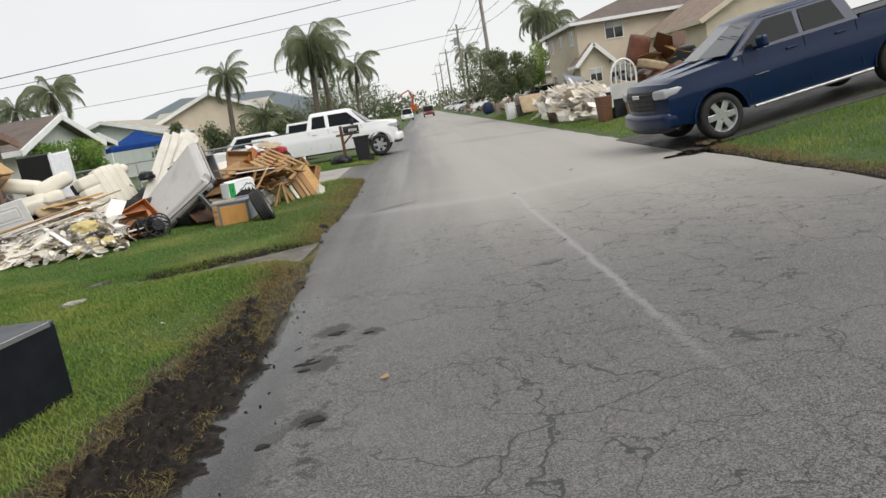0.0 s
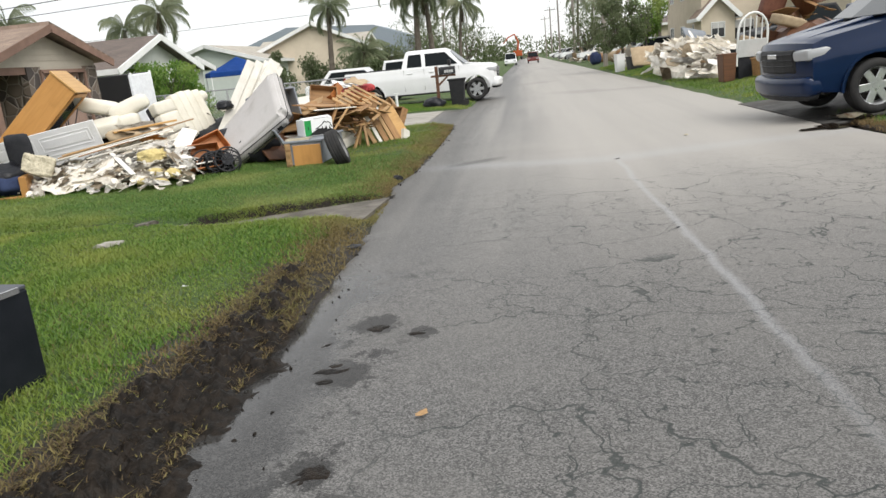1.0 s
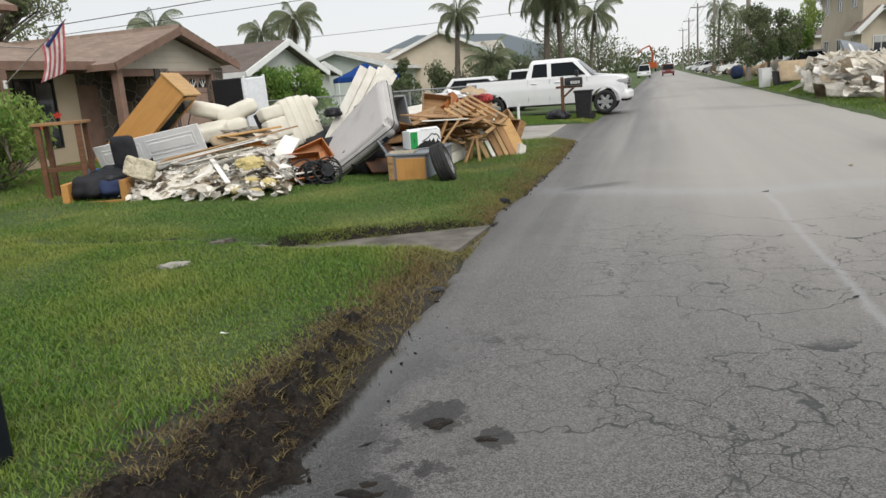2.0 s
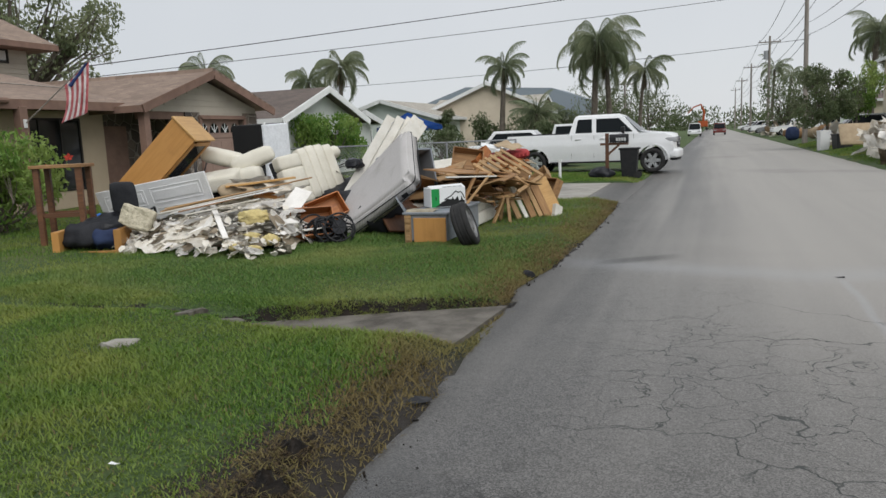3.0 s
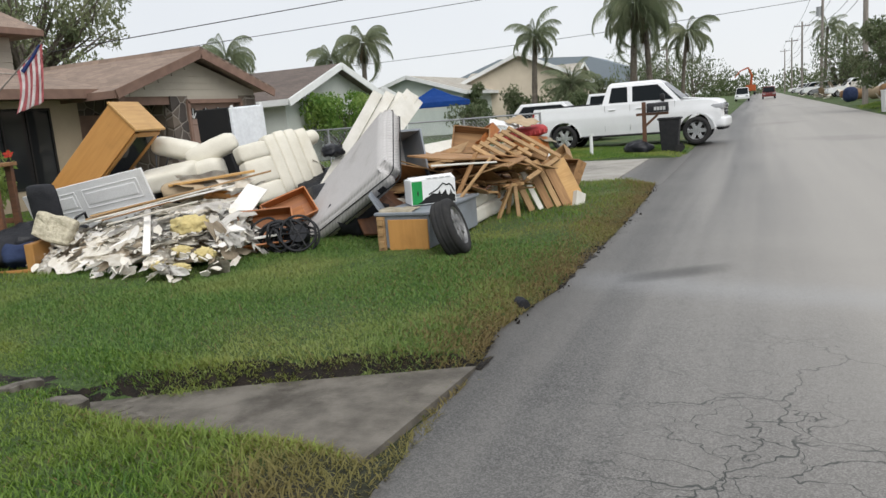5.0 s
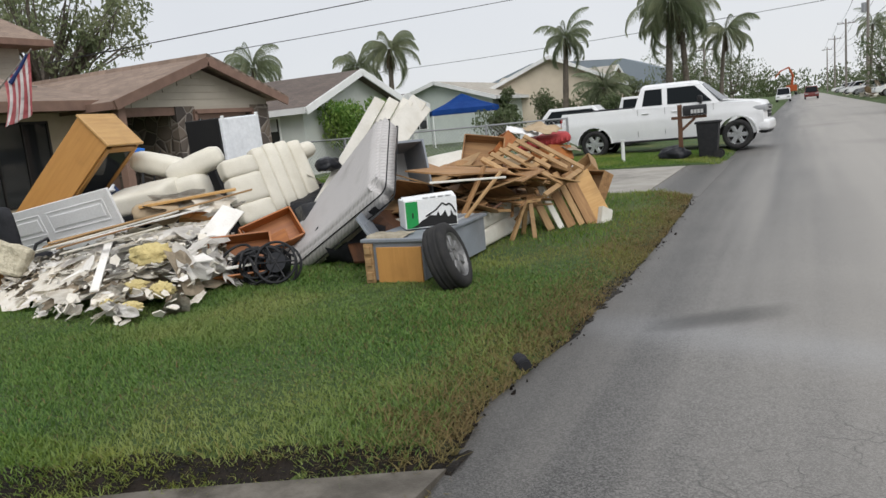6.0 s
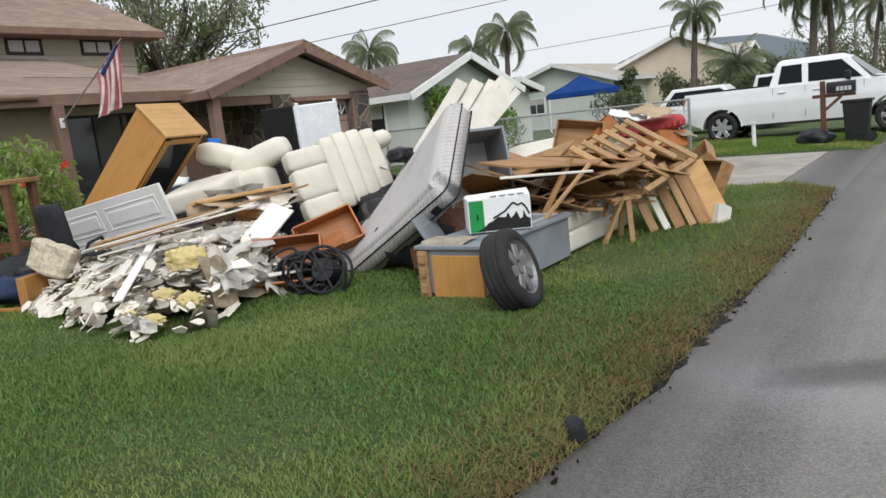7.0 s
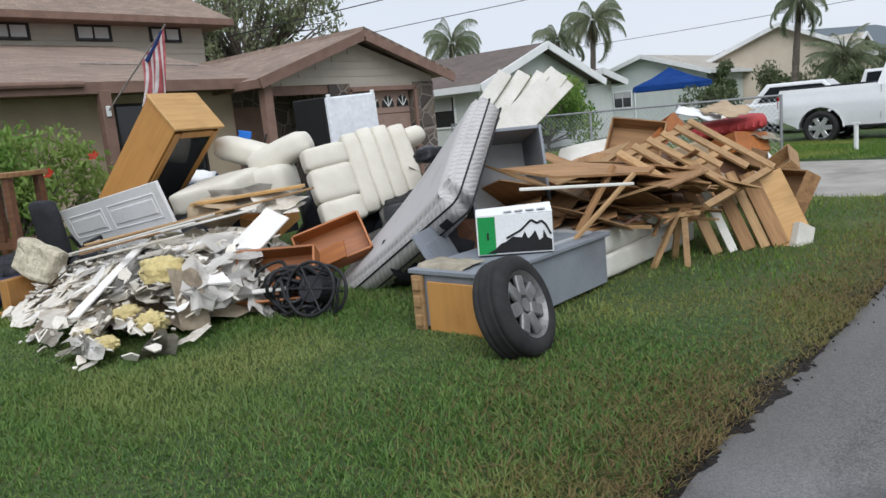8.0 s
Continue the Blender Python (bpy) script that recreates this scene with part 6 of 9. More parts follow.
def mattress_block(z0, z1, grow, material, name, label=""):
    b = bmesh.new()
    bmesh.ops.create_cube(b, size=1, matrix=Matrix.Translation((ML / 2, MW / 2, (z0 + z1) / 2)) @ Matrix.Diagonal((ML + grow, MW + grow, z1 - z0, 1)))
    vert = [e for e in b.edges if abs(e.verts[0].co.z - e.verts[1].co.z) > 0.01]
    bmesh.ops.bevel(b, geom=vert, offset=0.1, segments=6, affect="EDGES")
    bmesh.ops.bevel(b, geom=[e for e in b.edges if abs(e.verts[0].co.z - e.verts[1].co.z) < 0.001 and e.calc_face_angle(0) > 1], offset=0.04, segments=3, affect="EDGES")
    for k in range(1, 10):
        for ax, ln in (((1, 0, 0), ML), ((0, 1, 0), MW)):
            co = Vector((ln * k / 10 if ax[0] else 0, ln * k / 10 if ax[1] else 0, 0))
            bmesh.ops.bisect_plane(b, geom=b.verts[:] + b.edges[:] + b.faces[:], plane_co=co, plane_no=ax)
    for v in b.verts:
        v.co = bent(v.co)
    return part(name, b, material, mat_, label, smooth=True)


mattress_block(-MT, 0.0, 0.0, QUILT, "padding", "pale grey cloth with wavy quilted lines")
for z in (-0.11, -MT + 0.035):
    b = bmesh.new()
    ring = []
    for cx, cy, a0 in ((0.09, 0.09, 180), (ML - 0.09, 0.09, 270), (ML - 0.09, MW - 0.09, 0), (0.09, MW - 0.09, 90)):
        ring += [bent(Vector((cx + 0.091 * math.cos(a), cy + 0.091 * math.sin(a), z))) for a in (radians(a0 + 18 * k) for k in range(6))]
    loop = []
    for p0, p1 in zip(ring, ring[1:] + ring[:1]):
        n_seg = max(1, int((p1 - p0).length / 0.12))
        q0, q1 = Vector(p0), Vector(p1)
        loop += [q0.lerp(q1, k / n_seg) for k in range(n_seg)]
    tube(b, loop + loop[:1], 0.008, 6)
    part("piping", b, BLACK, mat_, "black piping")
b = bmesh.new()
p = bent(Vector((0, 0.28, -0.18)))
box(b, (0.014, 0.1, 0.06), (-0.006, p.y, p.z), bevel=0.003)
part("tag", b, BLACK, mat_, "plain dark woven tag")

# off-white boards propped behind the mattress
for k in range(4):
    plank("white_board", (-4.0 + 0.14 * k, 17.85 + 0.15 * k, 0.6), (-3.66 + 0.11 * k, 19.12 + 0.2 * k, 1.9 - 0.02 * k), 0.16, 0.05, FOAM, "long off-white board leaning behind the mattress", "board", up=(0.6, -0.55, 0.5), group="boards behind the mattress")
plank("white_board", (-3.35, 18.45, 1.18), (-3.34, 19.75, 1.82), 0.34, 0.04, FOAM, "off-white panel tilted above the mattress", "board", up=(0.75, -0.5, 0.4))

# grey cabinet and loose door behind the mattress
gc = thing("cabinet", pose(-2.72, 17.72, 0.12, 0, -14, -38) @ Matrix.Diagonal((1, 0.78, 1, 1)), "open grey cabinet with pale lining standing in the debris", "cabinet")
for at, sz, mt, nm in (((-0.28, 0, 0.58), (0.02, 0.9, 1.16), PALEGREY, "back"), ((0, -0.44, 0.58), (0.56, 0.025, 1.16), PALEGREY, "side"), ((0, 0.44, 0.58), (0.56, 0.025, 1.16), GREYPAINT, "side"), ((0, 0, 1.17), (0.6, 0.94, 0.03), GREYPAINT, "top"), ((0, 0, 0.03), (0.56, 0.86, 0.03), PALEGREY, "bottom")):
    b = bmesh.new()
    box(b, sz, at, bevel=0.003)
    part(nm, b, mt, gc)
for a, c in (((0.29, -0.44, 0), (0.29, -0.44, 1.17)), ((0.29, 0.44, 0), (0.29, 0.44, 1.17))):
    b = bmesh.new()
    bar(b, a, c, 0.06, 0.03, up=(0, 1, 0))
    part("stile", b, GREYPAINT, gc)
gp = thing("loose_panel", axes((-2.12, 16.35, 0.14), (-0.42, 0.9, 0), (-0.45, -0.2, 0.87), (0.8, 0.37, 0.5)), "grey panelled board leaning under the mattress", "panel")
b = bmesh.new()
box(b, (0.62, 0.62, 0.024), (0.1, 0.31, 0), bevel=0.003)
part("leaf", b, GREYPAINT, gp)
b = bmesh.new()
box(b, (0.4, 0.4, 0.012), (0.1, 0.32, 0.016), bevel=0.008)
part("raised_panel", b, GREYPAINT, gp)
plank("brown_board", (-2.95, 16.75, 0.12), (-2.6, 17.1, 0.5), 0.6, 0.03, DARKWOOD, "dark brown board under the mattress", "board", up=(0.6, -0.6, 0.6))
plank("brown_board", (-2.35, 16.6, 0.14), (-2.9, 17.2, 0.6), 0.7, 0.03, DARKWOOD, "dark brown panel behind the mattress", "board", up=(0.7, -0.6, 0.4))

# grey drawer unit lying on its back, oak end towards the lawn
gd = thing("drawer_unit", pose(-1.81, 16.54, 0.1, 0, 0, 0.5), "grey drawer unit lying down with an oak end panel", "cabinet")
b = bmesh.new()
box(b, (0.6, 1.5, 0.36), (0, 0.02, 0.2), bevel=0.006)
part("body", b, GREYPAINT, gd)
b = bmesh.new()
box(b, (0.46, 0.02, 0.33), (0.06, -0.752, 0.17), bevel=0.003)
part("end_panel", b, OAK, gd, "orange oak end panel")
b = bmesh.new()
box(b, (0.09, 0.03, 0.37), (-0.255, -0.752, 0.185), bevel=0.003)
for z in (0.07, 0.2, 0.31):
    box(b, (0.05, 0.05, 0.07), (-0.25, -0.765, z), bevel=0.003)
part("end_stile", b, PINE, gd)
b = bmesh.new()
box(b, (0.66, 1.56, 0.03), (0, 0.02, 0.395), bevel=0.004)
part("top", b, GREYPAINT, gd)
b = bmesh.new()
for a, c in (((-0.2, 0.1), (0.2, 0.1)), ((0.2, 0.1), (0.2, 0.72)), ((0.2, 0.72), (-0.2, 0.72)), ((-0.2, 0.72), (-0.2, 0.1))):
    bar(b, (*a, 0.415), (*c, 0.415), 0.03, 0.016)
part("moulding", b, PALEGREY, gd)
b = bmesh.new()
bmesh.ops.create_grid(b, x_segments=14, y_segments=10, size=0.5)
for v in b.verts:
    x, y = v.co.x * 0.42, v.co.y * 0.34
    drop = max(0, -y - 0.06)
    v.co = Vector((x + 0.05 * noise.noise(Vector((y * 9, x * 3, 1))), y + drop * 0.75, -drop * 0.95 + 0.03 * abs(noise.noise(Vector((x * 14, y * 14, 3))))))
bmesh.ops.solidify(b, geom=b.faces[:], thickness=0.006)
rag = part("rag", b, FABRIC_OLD, smooth=True)
rag.matrix_basis = pose(-1.9, 15.9, 0.53)
tagged(rag, "crumpled tan rag hanging over the drawer unit", "rag")

# printed carton on the drawer unit
xb = Vector((0.41, 0.32, -0.012)).normalized()
carton = thing("carton", axes((-1.865, 16.2, 0.525), xb, (-xb.y, xb.x, 0), (0, 0, 1)), "white carton printed with green panel and black mountains", "box")
CW, CH, CD = 0.515, 0.27, 0.34
b = bmesh.new()
box(b, (CW, CD, CH), (CW / 2, CD / 2, CH / 2), bevel=0.004)
part("carton_body", b, CARD, carton)
b = bmesh.new()
for x0, x1, tilt in ((0, CW, 14),):
    slab(b, [(0, 0.0, CH + 0.002), (CW, 0.0, CH + 0.006), (CW, 0.16, CH + 0.05), (0, 0.16, CH + 0.03)], 0.005)
part("flap", b, CARD, carton)
b = bmesh.new()
box(b, (0.118, 0.002, CH - 0.014), (0.069, -0.002, CH / 2))
part("green_panel", b, GREEN, carton)


def ink(name, pts, material, y=-0.003):
    b = bmesh.new()
    b.faces.new([b.verts.new((x, y, z)) for x, z in pts])
    r = bmesh.ops.extrude_face_region(b, geom=b.faces[:])
    bmesh.ops.translate(b, vec=(0, -0.0012, 0), verts=[v for v in r["geom"] if isinstance(v, bmesh.types.BMVert)])
    bmesh.ops.triangulate(b, faces=b.faces[:])
    bmesh.ops.recalc_face_normals(b, faces=b.faces)
    part(name, b, material, carton)


ink("mountain_print", [(0.06, 0.012), (0.505, 0.012), (0.505, 0.085), (0.475, 0.10), (0.452, 0.155), (0.445, 0.1), (0.42, 0.085), (0.395, 0.155), (0.37, 0.12), (0.345, 0.10), (0.325, 0.15), (0.305, 0.11), (0.27, 0.115), (0.24, 0.12), (0.2, 0.09), (0.16, 0.075), (0.12, 0.04)], BLACK)
b = bmesh.new()
ridge = [(0.2, 0.11), (0.25, 0.135), (0.3, 0.16), (0.37, 0.225), (0.41, 0.2), (0.44, 0.215), (0.47, 0.185), (0.5, 0.12)]
for (x0, z0), (x1, z1) in zip(ridge, ridge[1:]):
    bar(b, (x0, -0.0035, z0), (x1, -0.0035, z1), 0.002, 0.014)
part("ridge_line", b, BLACK, carton)
b = bmesh.new()
box(b, (0.014, 0.002, 0.05), (0.075, -0.004, 0.13), bevel=0.0008)
part("print_mark", b, BLACK, carton)
for k in range(4):
    b = bmesh.new()
    bar(b, (0.19 + 0.075 * k, 0.03, CH + 0.018 + 0.002 * k), (0.245 + 0.075 * k, 0.03, CH + 0.02 + 0.002 * k), 0.045, 0.004)
    part("print_bar", b, PALEGREY, carton)

# wheel with tyre leaning on the drawer unit
N = Vector((0.935, 0.15, 0.33)).normalized()
T = (Vector((0, 0, 1)) - N * N.z).normalized()
Xw = N.cross(T)
wm = axes(Vector((-1.12, 15.72, 0.07)) + T * 0.295, T.cross(N) * -1, N, T)
sp = thing("car_wheel", wm, "worn black tyre on a dull alloy wheel leaning on furniture", "wheel")
DULL_ALLOY = surface("dull_alloy_rim", (0.26, 0.26, 0.26), (0.16, 0.16, 0.16), 8, 0.5, metal=0.6, bump=0.05)
wheel(sp, (0, 0, 0), 0.305, 0.21, 0.19, 7, 1, "tyre", DULL_ALLOY)

# coil of black hose and cables
rng = np.random.default_rng(3)
coil = thing("hose_coil", pose(-3.12, 15.72, 0.3), "tangled coil of black hose and cable", "hose")
reel_m = pose(0.05, 0.02, 0.0, 70, 0, 20)
for sgn in (-1, 1):
    b = bmesh.new()
    tube(b, [reel_m @ Vector((0.2 * math.cos(a), 0.2 * math.sin(a), 0.09 * sgn)) for a in (2 * math.pi * j / 28 for j in range(29))], 0.013, 8)
    flange = part("reel_flange", b, PLASTIC, coil)
    for j in range(6):
        b = bmesh.new()
        rod(b, reel_m @ Vector((0, 0, 0.09 * sgn)), reel_m @ Vector((0.2 * math.cos(j * 1.047), 0.2 * math.sin(j * 1.047), 0.09 * sgn)), 0.008, seg=6)
        part("spoke", b, PLASTIC, flange)
b = bmesh.new()
rod(b, reel_m @ Vector((0, 0, -0.09)), reel_m @ Vector((0, 0, 0.09)), 0.1, seg=20)
part("reel_drum", b, BLACKCLOTH, coil)
for k in range(20):
    b = bmesh.new()
    r = 0.13 + 0.09 * rng.random()
    m = pose(-0.12 + 0.1 * rng.normal(), 0.06 * rng.normal(), -0.04 + 0.04 * rng.normal(), 60 + 25 * rng.normal(), 25 * rng.normal(), 25 + 25 * rng.normal())
    tube(b, [m @ Vector((r * math.cos(a), r * math.sin(a), 0.05 * math.sin(3 * a + k))) for a in (2 * math.pi * j / 26 for j in range(27))], 0.014, 6)
    part("loop", b, PLASTIC, coil)
for k in range(9):
    b = bmesh.new()
    p = Vector((-0.15, -0.05, 0.05))
    pts = [p + Vector((-0.12 * j + 0.05 * rng.normal(), 0.05 * rng.normal() - 0.02 * j, 0.12 * math.sin(j * 0.9 + k) - 0.05 * j)) for j in range(5)]
    tube(b, pts, 0.009, 6)
    part("cable", b, PLASTIC, coil)

# white box springs under the timber
for z, nm in ((0.1, "lower"), (0.295, "upper")):
    b = bmesh.new()
    cushion(b, (1.3, 1.9, 0.2), pose(0, 0, 0), 0.02, 6, 0.14)
    mm = part("box_spring", b, FOAM, smooth=True)
    mm.matrix_basis = pose(-2.26 - 0.05 * (z > 0.2), 18.25, z + 0.1, 0, 0, 4 if z > 0.2 else 1)
    tagged(mm, "dirty white box spring lying under broken timber", "mattress", "stacked box springs")


# ---- broken timber ----
timber = thing("timber_heap", pose(0, 0, 0.1), "heap of broken plywood, drawers and planks", "debris")
sheet_meshes = []
for k in range(6):
    b = bmesh.new()
    n = 5 + k % 3
    pts = [((0.5 + 0.12 * rng.normal()) * math.cos(a) * 1.2, (0.5 + 0.12 * rng.normal()) * math.sin(a) * 0.62, 0) for a in (2 * math.pi * j / n + 0.3 for j in range(n))]
    slab(b, pts, 0.014)
    bmesh.ops.recalc_face_normals(b, faces=b.faces)
    me = bpy.data.meshes.new("plywood_sheet")
    b.to_mesh(me)
    b.free()
    me.materials.append((PLY, PLY, PINE, DARKWOOD, PLY, PINE)[k])
    sheet_meshes.append(me)
plank_meshes = []
for k, (ln, w, t) in enumerate(((0.9, 0.07, 0.03), (1.2, 0.05, 0.04), (0.7, 0.1, 0.02), (1.0, 0.04, 0.04), (0.55, 0.12, 0.018), (1.35, 0.06, 0.03))):
    b = bmesh.new()
    box(b, (ln, w, t), bevel=0.003)
    me = bpy.data.meshes.new("plank")
    b.to_mesh(me)
    b.free()
    me.materials.append((PINE, PLY, PLY, DARKWOOD, PLY, PLY)[k])
    plank_meshes.append(me)
for k in range(44):
    x, y = -2.1 + 0.4 * np.clip(rng.normal(), -1.6, 1.6), 18.4 + 0.55 * np.clip(rng.normal(), -1.6, 1.6)
    z = 0.44 + 0.42 * rng.random() * max(0.2, 1 - abs(y - 18.6) / 1.3)
    s = 0.55 + 0.6 * rng.random()
    piece("plywood_sheet", sheet_meshes[k % 6], pose(x, y, z, 14 * rng.normal(), 14 * rng.normal() + 6, 360 * rng.random()) @ Matrix.Scale(s, 4), timber)
for k in range(60):
    x, y = -1.95 + 0.4 * np.clip(rng.normal(), -1.5, 1.5), 18.6 + 0.6 * np.clip(rng.normal(), -1.5, 1.5)
    z = 0.32 + 0.5 * rng.random() * max(0.15, 1 - abs(y - 18.8) / 1.6) * max(0.2, 1 - abs(x + 2) / 1.0)
    piece("plank", plank_meshes[k % 6], pose(x, y, z, 20 * rng.normal(), 12 * rng.normal(), 60 + 45 * rng.normal()) @ Matrix.Scale(0.5 + 0.35 * rng.random(), 4), timber)
piece("plywood_sheet", sheet_meshes[0], pose(-1.85, 17.75, 0.86, 6, 5, 62) @ Matrix.Scale(1.35, 4), timber)
piece("plywood_sheet", sheet_meshes[1], pose(-1.7, 18.2, 0.74, -8, 12, 40) @ Matrix.Scale(1.15, 4), timber)

# slatted frame on the timber
o, e1, e2 = Vector((-1.8, 18.15, 1.0)), Vector((0.16, 1.1, 0.19)), Vector((0.66, 0.16, -0.44))
slat = thing("slatted_frame", pose(0, 0, 0), "bare pine slatted bed frame section lying on debris", "bed frame")
for k in (0, 0.5, 1):
    b = bmesh.new()
    bar(b, o + e2 * k, o + e2 * k + e1, 0.06, 0.04, up=e1.cross(e2))
    part("rail", b, PINE, slat)
for k in range(6):
    b = bmesh.new()
    q = o + e1 * (k / 5) + Vector((0, 0, 0.03))
    bar(b, q - e2 * 0.04, q + e2 * (0.7 + 0.34 * ((k * 7) % 3) / 2), 0.1, 0.022, up=e1.cross(e2))
    part("slat", b, PINE, slat)

# boards leaning at the end of the heap
n_ = Vector((0.72, -0.52, 0.46)).normalized()
for k in range(6):
    base = Vector((-1.22, 18.72, 0.08)).lerp(Vector((-0.74, 19.34, 0.08)), k / 5)
    up = Vector((-0.34, 0.06, 0.7)).normalized()
    top = base + up * (0.84 - 0.03 * k)
    wd = (0.1, 0.08, 0.13, 0.09, 0.16, 0.34)[k]
    plank("leaning_board", base, top, wd, (0.03, 0.025, 0.03, 0.025, 0.03, 0.035)[k], (PINE, FOAM, PLY, PINE, PLY, OAK_TOP)[k], "board leaning at the end of the timber heap", "board", up=(0.62, -0.6, 0.3), group="leaning boards")
plank("leaning_board", (-0.66, 19.42, 0.06), (-0.75, 19.28, 0.14), 0.3, 0.08, FOAM, "white-painted board end on the grass", "board", up=(0.62, -0.6, 0.3))


def open_drawer(m, w, d, h, material, label):
    t = thing("drawer", m, label, "drawer")
    for at, sz, nm in (((0, 0, 0.01), (w, d, 0.012), "bottom"), ((-w / 2, 0, h / 2), (0.018, d, h), "side"), ((w / 2, 0, h / 2), (0.018, d, h), "side"), ((0, d / 2, h / 2), (w - 0.02, 0.018, h), "back"), ((0, -d / 2, h / 2), (w - 0.02, 0.018, h), "front")):
        b = bmesh.new()
        box(b, sz, at, bevel=0.002)
        part(nm, b, material, t)
    return t


open_drawer(pose(-0.98, 19.95, 0.42, 62, 0, -38), 0.62, 0.44, 0.16, PLY, "empty brown drawer standing on its side")
open_drawer(pose(-1.15, 20.35, 0.62, 40, 20, -70), 0.4, 0.34, 0.14, PINE, "small pine drawer tipped over on the heap")
open_drawer(pose(-2.4, 19.6, 1.0, 50, 10, 20), 0.55, 0.45, 0.17, PLY, "brown drawer tilted on top of the heap")
open_drawer(pose(-2.3, 19.95, 0.98, 35, -20, -30), 0.5, 0.45, 0.17, ORANGE, "orange-brown drawer tilted on top of the heap")
open_drawer(pose(-3.72, 16.5, 0.44, 58, -16, 52), 0.6, 0.36, 0.18, ORANGE, "orange pine drawer case broken open")
open_drawer(pose(-3.55, 15.78, 0.32, 60, 0, 40), 0.6, 0.42, 0.2, ORANGE, "orange pine drawer beside the hose")
open_drawer(pose(-4.75, 16.6, 0.62, 20, 10, 20), 0.42, 0.36, 0.14, OAK, "oak drawer on the heap")
tr = thing("trestle", pose(-1.36, 18.12, 0.08), "small pine trestle standing in the grass", "trestle")
for p, q in (((-0.12, -0.12, 0), (0.02, 0.05, 0.42)), ((0.12, 0.02, 0), (0.06, 0.12, 0.42)), ((-0.12, 0.3, 0), (-0.02, 0.2, 0.42))):
    b = bmesh.new()
    bar(b, p, q, 0.05, 0.035)
    part("leg", b, PINE, tr)
b = bmesh.new()
bar(b, (-0.08, -0.05, 0.43), (0.14, 0.22, 0.43), 0.07, 0.035)
part("top_bar", b, PINE, tr)
plank("white_strip", (-1.77, 16.6, 0.93), (-1.15, 17.1, 0.9), 0.045, 0.02, FOAM, "white-painted strip sticking out of the heap", "plank")
plank("stick", (-1.6, 17.0, 0.5), (-1.35, 17.5, 0.93), 0.035, 0.03, PINE, "bare stick leaning on the drawer unit", "plank")
plank("stick", (-1.75, 17.3, 0.5), (-1.6, 17.65, 0.98), 0.05, 0.04, PLY, "bare stick standing in the heap", "plank")

# far end of the heap: red chair, boxes and clothes
far = thing("furniture_heap", pose(-2.1, 21.0, 0.1), "jumble of dark furniture parts and boxes", "debris")
for k in range(16):
    b = bmesh.new()
    box(b, (0.3 + 0.35 * rng.random(), 0.25 + 0.3 * rng.random(), 0.12 + 0.25 * rng.random()), bevel=0.01)
    p = part("furniture_part", b, (DARKWOOD, PLY, TANCLOTH, DARKWOOD, ORANGE, CARD, PINE)[k % 7], far)
    p.matrix_basis = pose(0.3 * np.clip(rng.normal(), -1.3, 1.3) - 0.15, 0.45 * np.clip(rng.normal(), -1.5, 1.5), 0.2 + 0.55 * rng.random(), 25 * rng.normal(), 25 * rng.normal(), 360 * rng.random())
red = thing("chair_seat", pose(-2.05, 21.2, 1.08, 4, -6, 20), "tufted red chair seat upside on the heap", "chair")
b = bmesh.new()
cushion(b, (0.85, 0.55, 0.16), pose(0, 0, 0), 0.25, 5)
part("seat", b, REDCLOTH, red, smooth=True)
for k in range(10):
    b = bmesh.new()
    rod(b, (-0.36 + 0.08 * k, -0.29, -0.03), (-0.36 + 0.08 * k, -0.275, 0.03), 0.02, seg=8)
    part("tuft", b, REDCLOTH, red)
for x, y, z, m_, r3 in ((-2.25, 20.9, 1.24, CARD, 20), (-1.95, 20.95, 1.26, TANCLOTH, -25), (-1.75, 21.25, 0.95, FABRIC_OLD, 40), (-2.35, 21.3, 1.22, FOAM, 10)):
    b = bmesh.new()
    bmesh.ops.create_grid(b, x_segments=8, y_segments=8, size=0.5)
    for v in b.verts:
        v.co = Vector((v.co.x * 0.5, v.co.y * 0.36, 0.05 * noise.noise(v.co * 5 + Vector((x * 9, y, z)))))
    bmesh.ops.solidify(b, geom=b.faces[:], thickness=0.008)
    c_ = part("cloth", b, m_, smooth=True)
    c_.matrix_basis = pose(x, y, z + 0.03, 12, 14, r3)
    tagged(c_, "crumpled pale cloth thrown on the heap", "cloth")
cushion_b = bmesh.new()
cushion(cushion_b, (1.15, 0.7, 0.2), pose(0, 0, 0), 0.1, 5)
bs = part("box_spring", cushion_b, FOAM, smooth=True)
bs.matrix_basis = pose(-3.0, 20.1, 0.82, 35, -6, 28)
tagged(bs, "stained off-white box spring propped in the heap", "mattress")
b = bmesh.new()
lump(b, (0.3, 0.25, 0.16), (0, 0, 0))
sb = part("sack", b, BAG, smooth=True)
sb.matrix_basis = pose(-3.5, 20.6, 0.82)
tagged(sb, "dark sack on top of the debris", "sack")
b = bmesh.new()
lump(b, (0.15, 0.17, 0.1), (3, 0, 0))
sb = part("sack", b, BAG, smooth=True)
sb.matrix_basis = pose(-3.95, 18.1, 1.12)
tagged(sb, "small black sack on the debris", "sack")


# ---- torn drywall ----
rng = np.random.default_rng(11)


